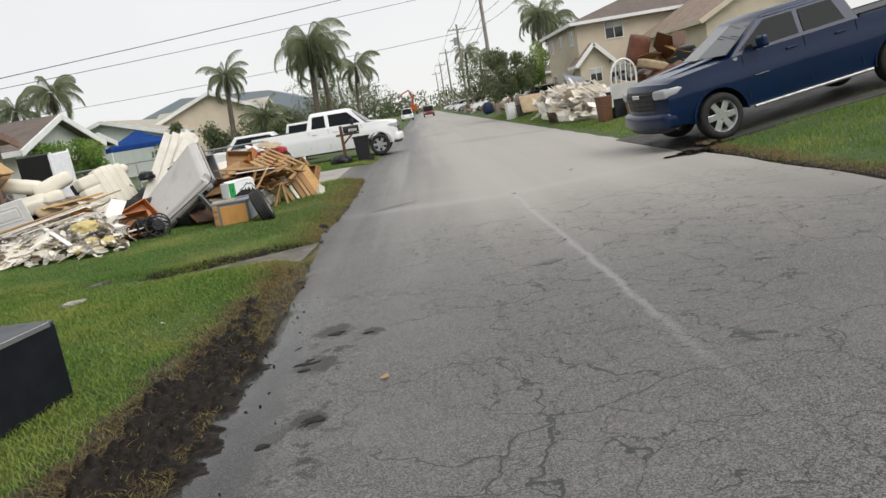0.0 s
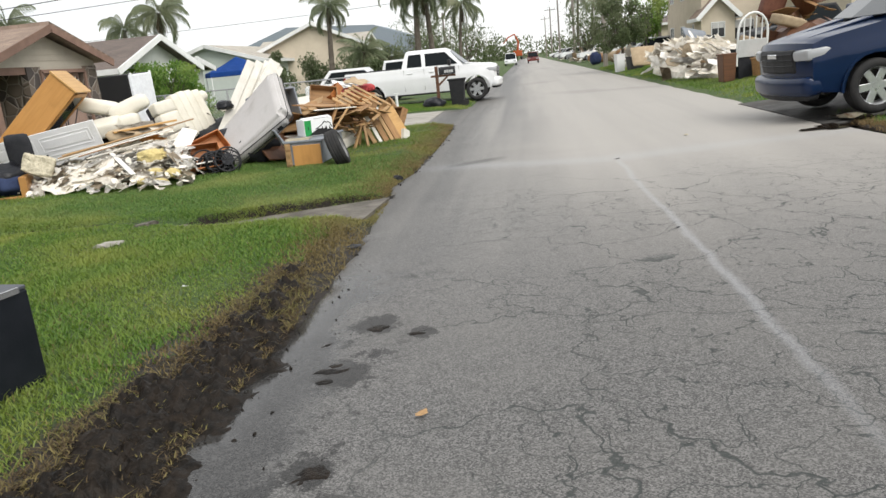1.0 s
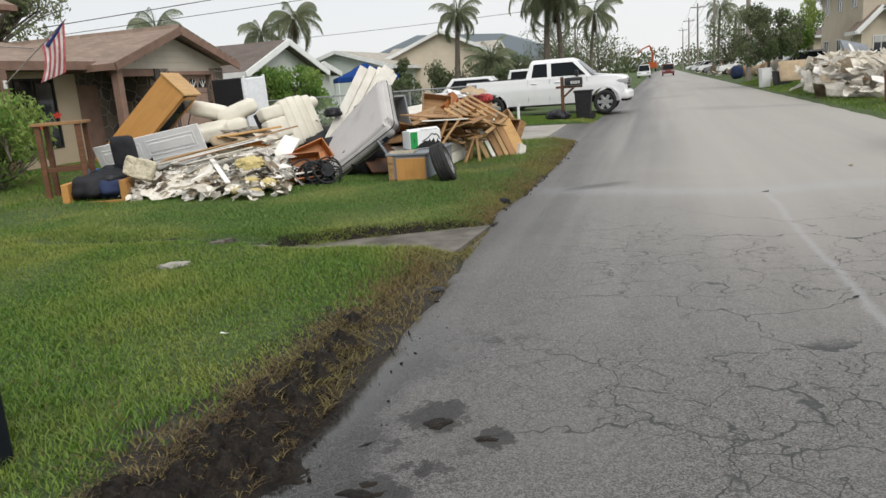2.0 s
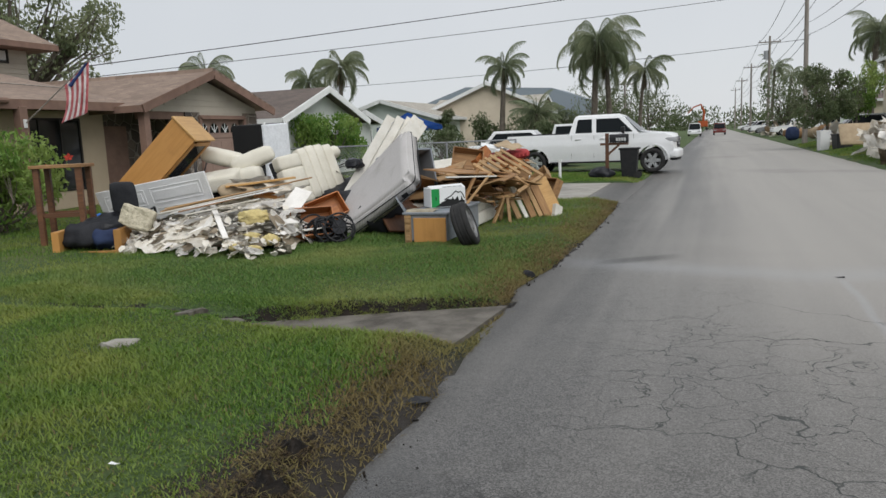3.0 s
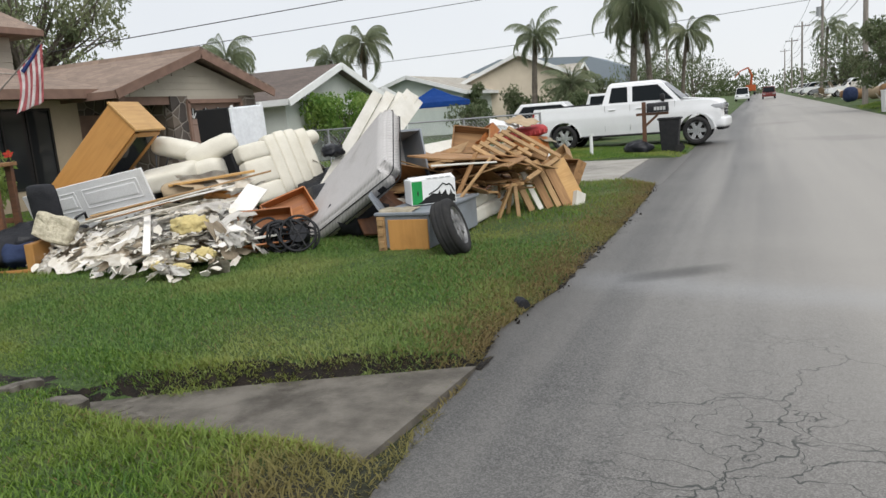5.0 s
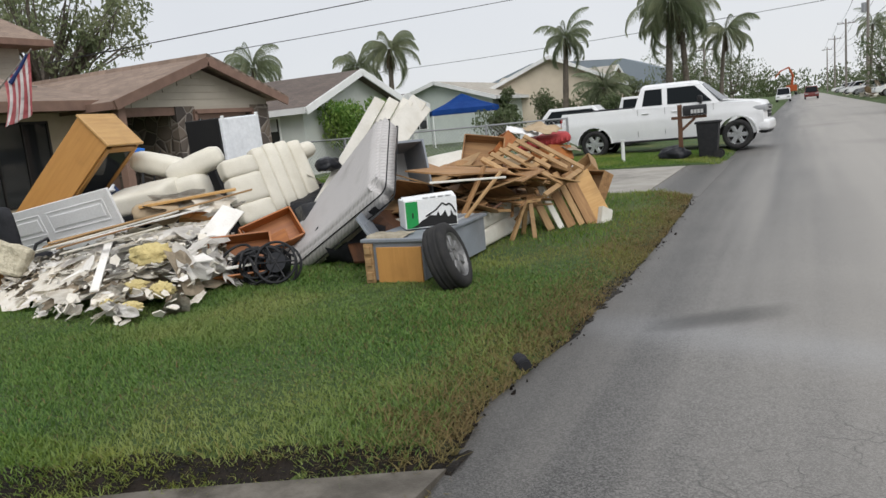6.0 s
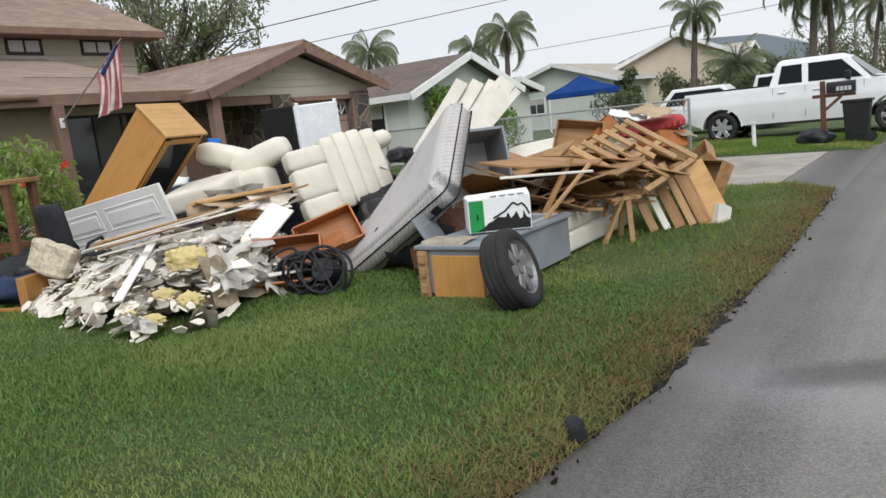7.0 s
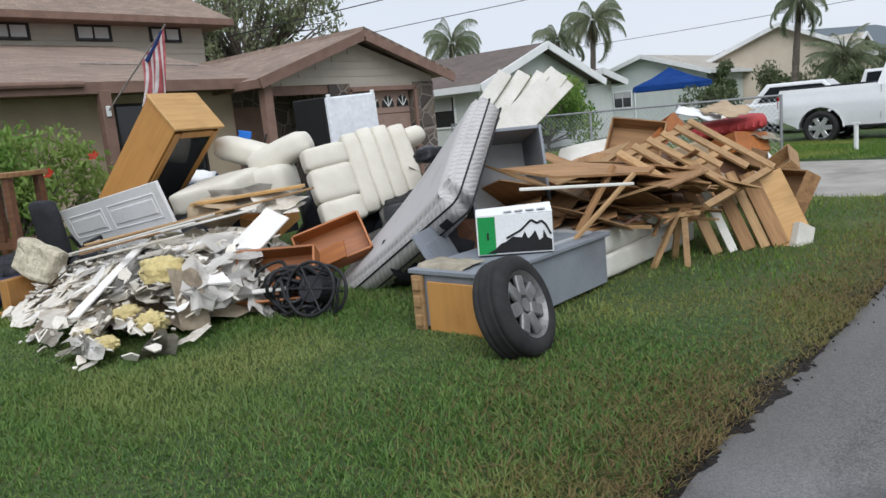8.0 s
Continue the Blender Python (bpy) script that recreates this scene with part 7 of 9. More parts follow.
def shard(n, jag, thick, wav, wide=0.8):
    b = bmesh.new()
    pts = []
    for j in range(n):
        a = 2 * math.pi * j / n
        r = 0.5 * (1 - jag * rng.random())
        pts.append((r * math.cos(a) * 1.3, r * math.sin(a) * wide, wav * rng.normal()))
    c = b.verts.new((0, 0, wav * rng.normal()))
    c2 = b.verts.new((0, 0, c.co.z - thick))
    va = [b.verts.new(p) for p in pts]
    vb = [b.verts.new((p[0], p[1], p[2] - thick)) for p in pts]
    for j in range(n):
        k = (j + 1) % n
        b.faces.new((c, va[j], va[k]))
        b.faces.new((c2, vb[k], vb[j]))
        b.faces.new((va[j], vb[j], vb[k], va[k]))
    bmesh.ops.recalc_face_normals(b, faces=b.faces)
    return b


def crumpled(k):
    """A torn, creased sheet of wallboard paper."""
    b = bmesh.new()
    n = 4
    off = Vector((k * 3.7, k * 1.3, 0))
    vs = [[None] * (n + 1) for _ in range(n + 1)]
    for i in range(n + 1):
        for j in range(n + 1):
            u, v = i / n - 0.5, j / n - 0.5
            torn = 1 + 0.35 * noise.noise(Vector((u * 4, v * 4, 0)) + off)
            z = 0.09 * noise.noise(Vector((u * 2.3, v * 2.3, 3)) + off) + 0.045 * abs(noise.noise(Vector((u * 6, v * 6, 7)) + off))
            vs[i][j] = b.verts.new((u * 1.15 * torn, v * (0.5, 0.85, 0.35)[k % 3] * torn, z))
    for i in range(n):
        for j in range(n):
            b.faces.new((vs[i][j], vs[i + 1][j], vs[i + 1][j + 1], vs[i][j + 1]))
    bmesh.ops.solidify(b, geom=b.faces[:], thickness=0.012)
    bmesh.ops.triangulate(b, faces=b.faces[:])
    return b


def torn(k):
    """A ragged torn sheet with a curled rim and a fold across it."""
    b = bmesh.new()
    off = Vector((k * 2.3, k * 5.1, 1.7 * k))
    n = 15
    wide = (0.8, 0.45, 0.6, 0.3)[k % 4]
    fold = 0.5 + 0.8 * noise.noise(off + Vector((0.4, 0.2, 0.9)))

    def lift(x, y):
        p = Vector((x * 2.1, y * 2.1, 0)) + off
        return 0.06 * abs(x * fold + y * 0.3) + 0.06 * noise.noise(p) + 0.03 * noise.noise(p * 2.7) + 0.12 * max(0.0, math.hypot(x, y) - 0.42) * noise.noise(p * 0.8)
    rows = []
    for f in (0.45, 1.0):
        row = []
        for j in range(n):
            a = 2 * math.pi * j / n
            r = 0.5 * f * (1 + 0.7 * f * noise.noise(Vector((math.cos(a) * 1.9, math.sin(a) * 1.6, 0)) + off) + 0.2 * f * noise.noise(Vector((j * 1.37, 3.1, 0)) + off))
            x, y = r * math.cos(a) * 1.25, r * math.sin(a) * wide
            row.append(b.verts.new((x, y, lift(x, y))))
        rows.append(row)
    c = b.verts.new((0, 0, lift(0, 0)))
    for j in range(n):
        i = (j + 1) % n
        b.faces.new((c, rows[0][j], rows[0][i]))
        b.faces.new((rows[0][j], rows[1][j], rows[1][i], rows[0][i]))
    bmesh.ops.solidify(b, geom=b.faces[:], thickness=0.018)
    bmesh.ops.triangulate(b, faces=b.faces[:])
    return b


shards = []
for k in range(30):
    kind = k % 5
    b = torn(k) if kind < 3 else crumpled(k) if kind == 3 else shard(6 + k % 4, 0.45, 0.03, 0.004, (0.55, 0.8, 0.16, 0.7)[k // 5 % 4])
    me = bpy.data.meshes.new("drywall_piece")
    b.to_mesh(me)
    b.free()
    me.materials.append((DRYWALL, DRYWHITE, DRYWALL, DRYBROWN, DRYWHITE, DRYWALL, DRYWHITE)[k % 7])
    shards.append(me)


RIDGE = Vector((-5.78, 15.12)), Vector((0.889, 0.457))


def mound(x, y):
    """Height of the drywall mound over the lawn: a ridge at the back, a ragged slope to the front."""
    u, v = x - RIDGE[0].x, y - RIDGE[0].y
    a = (u * RIDGE[1].x + v * RIDGE[1].y) / 1.97
    d = u * RIDGE[1].y - v * RIDGE[1].x
    reach = float(np.interp(a, [-0.28, -0.05, 0.12, 0.36, 0.5, 0.65, 0.79, 0.98, 1.08, 1.18], [0.35, 0.7, 1.0, 1.4, 1.65, 1.85, 1.95, 1.8, 1.3, 0.3]))
    if not -0.28 < a < 1.18 or d > reach or d < -0.55:
        return 0.0
    top = float(np.interp(a, [-0.28, 0.0, 0.5, 1.0, 1.18], [0.08, 0.32, 0.5, 0.54, 0.2]))
    return top * (1 - (d / reach) ** 1.5) if d > 0 else top * (1 + d / 0.55)


heap = thing("drywall_heap", pose(0, 0, 0.1), "heap of torn white drywall, trim and insulation", "debris")
bmc = bmesh.new()
n = 26
grid = [[bmc.verts.new((-6.3 + 3.6 * i / n, 14.1 + 2.9 * j / n, mound(-6.3 + 3.6 * i / n, 14.1 + 2.9 * j / n) * 0.72 - 0.09 + 0.05 * noise.noise(Vector((i * 0.6, j * 0.6, 0))))) for j in range(n + 1)] for i in range(n + 1)]
for i in range(n):
    for j in range(n):
        if mound(-6.3 + 3.6 * (i + 0.5) / n, 14.1 + 2.9 * (j + 0.5) / n) > 0.24:
            bmc.faces.new((grid[i][j], grid[i + 1][j], grid[i + 1][j + 1], grid[i][j + 1]))
bmesh.ops.delete(bmc, geom=[v for v in bmc.verts if not v.link_faces], context="VERTS")
part("rubble_core", bmc, DRYBROWN, heap, "crumbled gypsum and dust")
for k in range(300):
    while True:
        x, y = -6.2 + 3.1 * rng.random(), 13.9 + 2.6 * rng.random()
        if mound(x, y) > (0.02 if k % 3 else 0.12):
            break
    s = (0.12 + 0.16 * rng.random()) if k % 3 else 0.24 + 0.3 * rng.random()
    slope_x, slope_y = (mound(x + 0.06, y) - mound(x - 0.06, y)) / 0.12, (mound(x, y + 0.06) - mound(x, y - 0.06)) / 0.12
    lie = Vector((-slope_x, -slope_y, 1)).to_track_quat("Z", "Y").to_matrix().to_4x4()
    tilt = 7 if s > 0.26 else 14
    piece("drywall_piece", shards[int(rng.integers(30))], Matrix.Translation((x, y, mound(x, y) + 0.01 + 0.05 * rng.random())) @ lie @ pose(0, 0, 0, tilt * rng.normal(), tilt * rng.normal(), 360 * rng.random()) @ Matrix.Scale(s, 4), heap)
crumbs = bmesh.new()
for k in range(650):
    x, y = -6.3 + 3.3 * rng.random(), 13.85 + 2.4 * rng.random()
    h0 = mound(x, y)
    if h0 < 0.03 and mound(x + 0.05 * rng.normal(), y + 0.05 * rng.normal()) < 0.02:
        continue
    r = 0.016 + 0.045 * rng.random() ** 2
    m = pose(x, y, h0 + 0.03 + 0.06 * rng.random(), 35 * rng.normal(), 35 * rng.normal(), 360 * rng.random())
    top = [crumbs.verts.new(m @ Vector((r * (0.5 + rng.random()) * math.cos(a), r * (0.4 + 0.8 * rng.random()) * math.sin(a), 0))) for a in (0.2, 1.5, 2.9, 4.3, 5.4)]
    low = [crumbs.verts.new(v.co - m.to_3x3() @ Vector((0, 0, 0.01))) for v in top]
    crumbs.faces.new(top)
    crumbs.faces.new(low[::-1])
    for j in range(5):
        crumbs.faces.new((top[j], low[j], low[(j + 1) % 5], top[(j + 1) % 5]))
crumbs_ob = part("plaster_rubble", crumbs, DRYWALL, heap, "small broken bits of plaster")
crumbs_ob["kind"] = "stuff"
# larger sheets that lie down the slope
for x, y, rz_, s, k in ((-4.75, 14.75, 20, 0.62, 0), (-4.3, 15.35, 60, 0.66, 1), (-4.95, 15.15, 110, 0.6, 6), (-3.55, 15.05, 70, 0.5, 1), (-4.15, 14.6, 10, 0.5, 5), (-4.6, 15.55, 35, 0.7, 2), (-3.85, 15.55, 130, 0.5, 6), (-5.25, 14.85, 200, 0.5, 7), (-3.6, 14.25, 330, 0.34, 1), (-4.45, 14.5, 80, 0.45, 10)):
    slope_x, slope_y = (mound(x + 0.1, y) - mound(x - 0.1, y)) / 0.2, (mound(x, y + 0.1) - mound(x, y - 0.1)) / 0.2
    lie = Vector((-slope_x, -slope_y, 1)).to_track_quat("Z", "Y").to_matrix().to_4x4()
    piece("drywall_piece", shards[k], Matrix.Translation((x, y, mound(x, y) + 0.06)) @ lie @ pose(0, 0, 0, 0, 0, rz_) @ Matrix.Scale(s, 4), heap)
for k, (x, y, z, sx, sy, sz) in enumerate(((-4.0, 15.05, 0.42, 0.24, 0.17, 0.14), (-3.78, 14.62, 0.22, 0.15, 0.12, 0.08), (-3.52, 14.66, 0.19, 0.13, 0.11, 0.08), (-3.85, 14.38, 0.13, 0.13, 0.08, 0.05), (-3.58, 14.36, 0.12, 0.12, 0.08, 0.05))):
    b = bmesh.new()
    lump(b, (sx * 0.9, sy * 0.9, sz * 0.9), (k * 2.0, 0, 0), 0.3, 7, 4)
    q = part("insulation_tuft", b, INSULATION, heap, "yellow glass-wool insulation", smooth=True)
    q.location = (x, y, z)
b = bmesh.new()
box(b, (0.44, 0.18, 0.3), bevel=0.03, seg=2)
bmesh.ops.subdivide_edges(b, edges=b.edges[:], cuts=2, use_grid_fill=True)
for v in b.verts:
    v.co += Vector(noise.noise_vector(v.co * 9)) * 0.035
q = part("foam_chunk", b, FOAM_OLD)
q.matrix_basis = pose(-5.74, 14.82, 0.56, -18, 20, 20)
tagged(q, "crumbling off-white foam block on the drywall heap", "foam block")
TRIM_DIR = Vector((1.64, 0.98, 0.3))
for k, (dx, dz, ln, w, mt) in enumerate(((0, 0, 1.0, 0.12, DRYWHITE), (0.06, 0.02, 0.86, 0.07, FOAM), (-0.05, 0.03, 1.08, 0.1, PINE), (-0.02, 0.06, 0.92, 0.06, PINE), (0.13, 0.0, 0.7, 0.09, DRYWHITE), (0.3, 0.02, 0.5, 0.05, PLY), (0.45, -0.02, 0.55, 0.1, DRYWALL))):
    p = Vector((-5.68 + dx, 15.05 - dx * 0.9, 0.57 + dz)) + TRIM_DIR * 0.03 * k
    plank("trim_board", p, p + (TRIM_DIR + Vector((0, (-0.1, -0.28, 0.22, 0.1, -0.4, 0.05, -0.2)[k], 0.02 * (k % 3)))) * ln, w, 0.018, mt, "long trim board lying across the drywall heap", "plank", group="trim boards on the heap")
plank("white_strip", (-5.05, 15.56, 0.72), (-3.96, 14.33, 0.36), 0.075, 0.02, DRYWHITE, "white plastic strip lying down the drywall heap", "plank")
plank("white_board", (-3.72, 15.95, 0.84), (-3.78, 15.4, 0.46), 0.26, 0.02, DRYWHITE, "short white board on the drywall heap", "board", up=(0.3, -0.5, 0.7))
plank("white_strip", (-3.6, 15.42, 0.3), (-3.3, 15.66, 0.32), 0.09, 0.02, DRYWHITE, "short white offcut beside the hose", "plank")
plank("orange_board", (-3.95, 15.95, 0.24), (-3.35, 16.3, 0.5), 0.16, 0.025, ORANGE, "orange pine panel jutting out of the heap", "board", up=(0.3, -0.7, 0.5))
for x, y, z, rx_, ry_, rz_, s, k in ((-4.75, 16.35, 0.9, 22, 8, 20, 0.62, 0), (-4.45, 16.5, 0.84, 35, -6, 70, 0.55, 2), (-5.0, 16.15, 0.84, 15, 10, 130, 0.5, 3), (-4.2, 16.35, 0.78, 20, -12, 10, 0.45, 5)):
    piece("drywall_piece", shards[k], pose(x, y, z - 0.1, rx_, ry_, rz_) @ Matrix.Scale(s, 4), heap)
plank("oak_board", (-5.1, 16.0, 0.9), (-4.3, 16.7, 0.98), 0.14, 0.03, OAK_TOP, "oak board on the heap", "plank")
b = bmesh.new()
lump(b, (0.3, 0.25, 0.12), (11, 2, 0), 0.3)
q = part("cushion_pad", b, TANCLOTH, smooth=True)
q.matrix_basis = pose(-5.0, 16.2, 0.82, 10, 10, 0)
tagged(q, "tan crumpled cushion on the heap", "cushion")

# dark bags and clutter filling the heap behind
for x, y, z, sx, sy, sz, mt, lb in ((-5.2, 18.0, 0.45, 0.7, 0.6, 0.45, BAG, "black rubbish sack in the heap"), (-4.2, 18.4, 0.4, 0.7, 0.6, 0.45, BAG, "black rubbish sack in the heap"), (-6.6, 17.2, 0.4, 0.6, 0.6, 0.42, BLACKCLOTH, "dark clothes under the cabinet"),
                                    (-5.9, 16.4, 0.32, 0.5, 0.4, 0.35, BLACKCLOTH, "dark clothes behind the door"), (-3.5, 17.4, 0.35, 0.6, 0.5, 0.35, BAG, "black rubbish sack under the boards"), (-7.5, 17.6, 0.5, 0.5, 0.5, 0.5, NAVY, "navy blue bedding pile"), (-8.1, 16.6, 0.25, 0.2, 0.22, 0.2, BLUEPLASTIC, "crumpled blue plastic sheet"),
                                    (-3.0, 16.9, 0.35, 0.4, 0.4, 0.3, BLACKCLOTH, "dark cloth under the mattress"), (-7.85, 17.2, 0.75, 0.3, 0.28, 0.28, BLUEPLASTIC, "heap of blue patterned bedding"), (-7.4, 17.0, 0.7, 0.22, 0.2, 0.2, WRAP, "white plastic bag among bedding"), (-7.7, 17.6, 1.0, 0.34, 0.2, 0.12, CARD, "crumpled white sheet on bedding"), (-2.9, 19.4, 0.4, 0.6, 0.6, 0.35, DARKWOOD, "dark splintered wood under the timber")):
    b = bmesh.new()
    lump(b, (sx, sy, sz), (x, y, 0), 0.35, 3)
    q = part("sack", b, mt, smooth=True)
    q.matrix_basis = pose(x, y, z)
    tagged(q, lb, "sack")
white_heap = thing("drywall_heap", pose(-4.2, 19.3, 0.1), "white board offcuts behind the sofa back", "debris")
for k in range(46):
    x, y = 0.9 * rng.normal(), 0.7 * rng.normal()
    z = 0.15 + 0.95 * rng.random() * max(0, 1 - abs(x) / 1.8 - abs(y) / 2.2)
    piece("drywall_piece", shards[int(rng.integers(30))], pose(x, y, z, 18 * rng.normal(), 18 * rng.normal(), 360 * rng.random()) @ Matrix.Scale(0.3 + 0.4 * rng.random(), 4), white_heap)
b = bmesh.new()
lump(b, (1.2, 0.9, 0.75), (21, 4, 0), 0.25)
part("rubble_core", b, DRYBROWN, white_heap)
b = bmesh.new()
bmesh.ops.create_grid(b, x_segments=8, y_segments=8, size=0.5)
for v in b.verts:
    v.co = Vector((v.co.x * 0.2, v.co.y * 0.14, 0.02 * noise.noise(v.co * 7)))
bmesh.ops.solidify(b, geom=b.faces[:], thickness=0.006)
bmesh.ops.transform(b, matrix=pose(0, 0, 0, 80, 10, 20), verts=b.verts)
q = part("plastic_bag", b, BLUEPLASTIC, smooth=True)
q.matrix_basis = pose(-7.35, 18.2, 1.5)
tagged(q, "scrap of bright blue plastic behind the cabinet", "bag")
for k, (p, q_) in enumerate((((-7.3, 17.9, 0.9), (-7.0, 18.3, 1.5)), ((-7.0, 17.8, 1.0), (-7.4, 18.3, 1.35)), ((-6.9, 17.6, 1.2), (-7.2, 18.1, 1.25)))):
    b = bmesh.new()
    rod(b, Vector((p[0], p[1], 0.1)), q_, 0.012, seg=8)
    tagged(part("metal_rod", b, PLASTIC), "thin black metal rod from a broken rack", "rod")

# left end: stand, office chair, crate of clothes
stand = thing("plant_stand", pose(-7.35, 15.15, 0.1, 0, 0, 25), "dark brown wooden plant stand", "stand")
for x, y in ((-0.3, -0.2), (0.3, -0.2), (-0.3, 0.2), (0.3, 0.2)):
    b = bmesh.new()
    box(b, (0.08, 0.08, 1.2), (x, y, 0.6), bevel=0.006)
    part("leg", b, DARKWOOD, stand)
b = bmesh.new()
box(b, (0.75, 0.55, 0.05), (0, 0, 1.22), bevel=0.006)
part("top", b, PLY, stand)
for y in (-0.2, 0.2):
    b = bmesh.new()
    box(b, (0.56, 0.03, 0.07), (0, y, 0.5), bevel=0.004)
    part("rail", b, DARKWOOD, stand)
ch = thing("office_chair", pose(-6.25, 15.3, 0.1, 0, 0, 188) @ Matrix.Scale(0.84, 4), "black padded office chair standing in the debris", "chair")
b = bmesh.new()
cushion(b, (0.46, 0.14, 0.72), pose(0, 0.2, 0.78, -8, 0, 0), 0.3, 5)
part("backrest", b, BLACKCLOTH, ch, smooth=True)
b = bmesh.new()
cushion(b, (0.5, 0.5, 0.14), pose(0, -0.08, 0.42), 0.3, 5)
part("seat", b, BLACKCLOTH, ch, smooth=True)
for s in (-1, 1):
    b = bmesh.new()
    tube(b, [(s * 0.27, 0.1, 0.42), (s * 0.31, 0.0, 0.62), (s * 0.3, -0.2, 0.66), (s * 0.27, -0.28, 0.5)], 0.022, 8)
    part("armrest", b, PLASTIC, ch)
b = bmesh.new()
rod(b, (0, 0, 0.05), (0, 0, 0.38), 0.04)
for k in range(5):
    bar(b, (0, 0, 0.08), (0.3 * math.cos(k * 1.257), 0.3 * math.sin(k * 1.257), 0.05), 0.05, 0.04)
part("base", b, PLASTIC, ch)
crate = thing("crate", pose(-6.35, 14.6, 0.1, 0, 0, 22), "orange wooden crate frame filled with dark clothes", "crate")
for x in (-0.42, 0.42):
    b = bmesh.new()
    box(b, (0.1, 0.5, 0.34), (x, 0, 0.17), bevel=0.006)
    part("end", b, OAK, crate)
b = bmesh.new()
box(b, (0.8, 0.05, 0.05), (0, -0.23, 0.03), bevel=0.006)
part("rail", b, OAK, crate)
for k, (x, y, z, s) in enumerate(((-0.12, 0.05, 0.24, 0.32), (0.2, 0.0, 0.2, 0.26), (0.05, 0.3, 0.3, 0.36))):
    b = bmesh.new()
    lump(b, (s, s * 0.8, s * 0.62), (x * 9, k, 0), 0.35)
    q = part("clothes", b, (BLACKCLOTH, NAVY, BAG)[k], crate, smooth=True)
    q.location = (x, y, z)


# ---- things by the road ----
bin_ = thing("wheelie_bin", pose(-0.46, 29.4, 0.03, 0, 0, -90), "dark grey wheeled rubbish bin by the driveway", "bin")
b = bmesh.new()
prism(b, [(-0.21, 0.04), (0.21, 0.04), (0.26, 0.86), (-0.26, 0.86)], lambda x, z: (x, -0.2 - 0.06 * z, z), lambda x, z: (x, 0.2 + 0.08 * z, z), bevel=0.02)
part("body", b, PLASTIC, bin_)
b = bmesh.new()
box(b, (0.56, 0.6, 0.06), (0, 0.01, 0.89), bevel=0.02)
part("lid", b, PLASTIC, bin_)
for s in (-1, 1):
    b = bmesh.new()
    rod(b, (s * 0.2, 0.24, 0.11), (s * 0.26, 0.24, 0.11), 0.11, seg=16)
    part("wheel", b, TYRE, bin_)
mail = thing("mailbox", pose(-1.08, 29.2, 0.1), "black mailbox on a brown wooden post", "mailbox")
b = bmesh.new()
box(b, (0.1, 0.1, 1.35), (0, 0, 0.62), bevel=0.006)
part("post", b, DARKWOOD, mail)
b = bmesh.new()
bar(b, (-0.2, 0, 0.98), (0.62, 0, 0.98), 0.09, 0.07)
bar(b, (0.0, 0, 0.65), (0.35, 0, 0.95), 0.07, 0.06)
part("arm", b, DARKWOOD, mail)
b = bmesh.new()
prism(b, [(-0.11, 0)] + [(0.11 * math.cos(a), 0.13 + 0.11 * math.sin(a)) for a in (math.pi * k / 8 for k in range(9))][::-1][:0] + [(0.11, 0)] + [(0.11 * math.cos(a), 0.13 + 0.11 * math.sin(a)) for a in (math.pi * k / 8 for k in range(9))], lambda y, z: (0.08, y, 1.02 + z), lambda y, z: (0.62, y, 1.02 + z))
mb_ = part("mailbox_body", b, PLASTIC, mail)
b = bmesh.new()
for k in range(4):
    box(b, (0.06, 0.004, 0.09), (0.3 + 0.075 * k, -0.113, 1.11))
part("number_bar", b, PALEGREY, mb_)
b = bmesh.new()
lump(b, (0.36, 0.3, 0.2), (31, 1, 0), 0.3)
q = part("sack", b, BAG, smooth=True)
q.matrix_basis = pose(-1.25, 29.25, 0.2)
tagged(q, "black rubbish sack slumped by the mailbox post", "sack")
b = bmesh.new()
rod(b, (0, 0, -0.1), (0, 0, 0.5), 0.045, seg=12)
box(b, (0.12, 0.12, 0.03), (0, 0, 0.51))
q = part("standpipe", b, WHITE_TRIM)
q.matrix_basis = pose(-2.52, 29.3, 0.13)
tagged(q, "short white standpipe in the verge", "pipe")

# black appliance at the verge
GREYTOP = surface("dull_grey_metal", (0.10, 0.105, 0.118), (0.075, 0.08, 0.09), 5, 0.6, metal=0.2, bump=0.05)
spk = thing("appliance", axes((-0.78, 7.4, 0.06), (0.98, -0.19, 0.0), (0.19, 0.98, 0.0), (0, 0, 1)), "black boxy appliance with a silver-edged top on the grass", "appliance")
b = bmesh.new()
box(b, (0.72, 0.85, 0.53), (-0.36, -0.425, 0.265), bevel=0.012)
part("body", b, surface("black_appliance_shell", (0.008, 0.010, 0.013), (0.013, 0.015, 0.019), 5, 0.5, bump=0.08, spec=0.12), spk)
b = bmesh.new()
box(b, (0.71, 0.84, 0.02), (-0.36, -0.425, 0.54), bevel=0.004)
part("top", b, GREYTOP, spk, "grey metal top")
b = bmesh.new()
bar(b, (-0.004, -0.85, 0.535), (-0.004, -0.06, 0.535), 0.02, 0.03)
part("edge_trim", b, CHROME, spk)
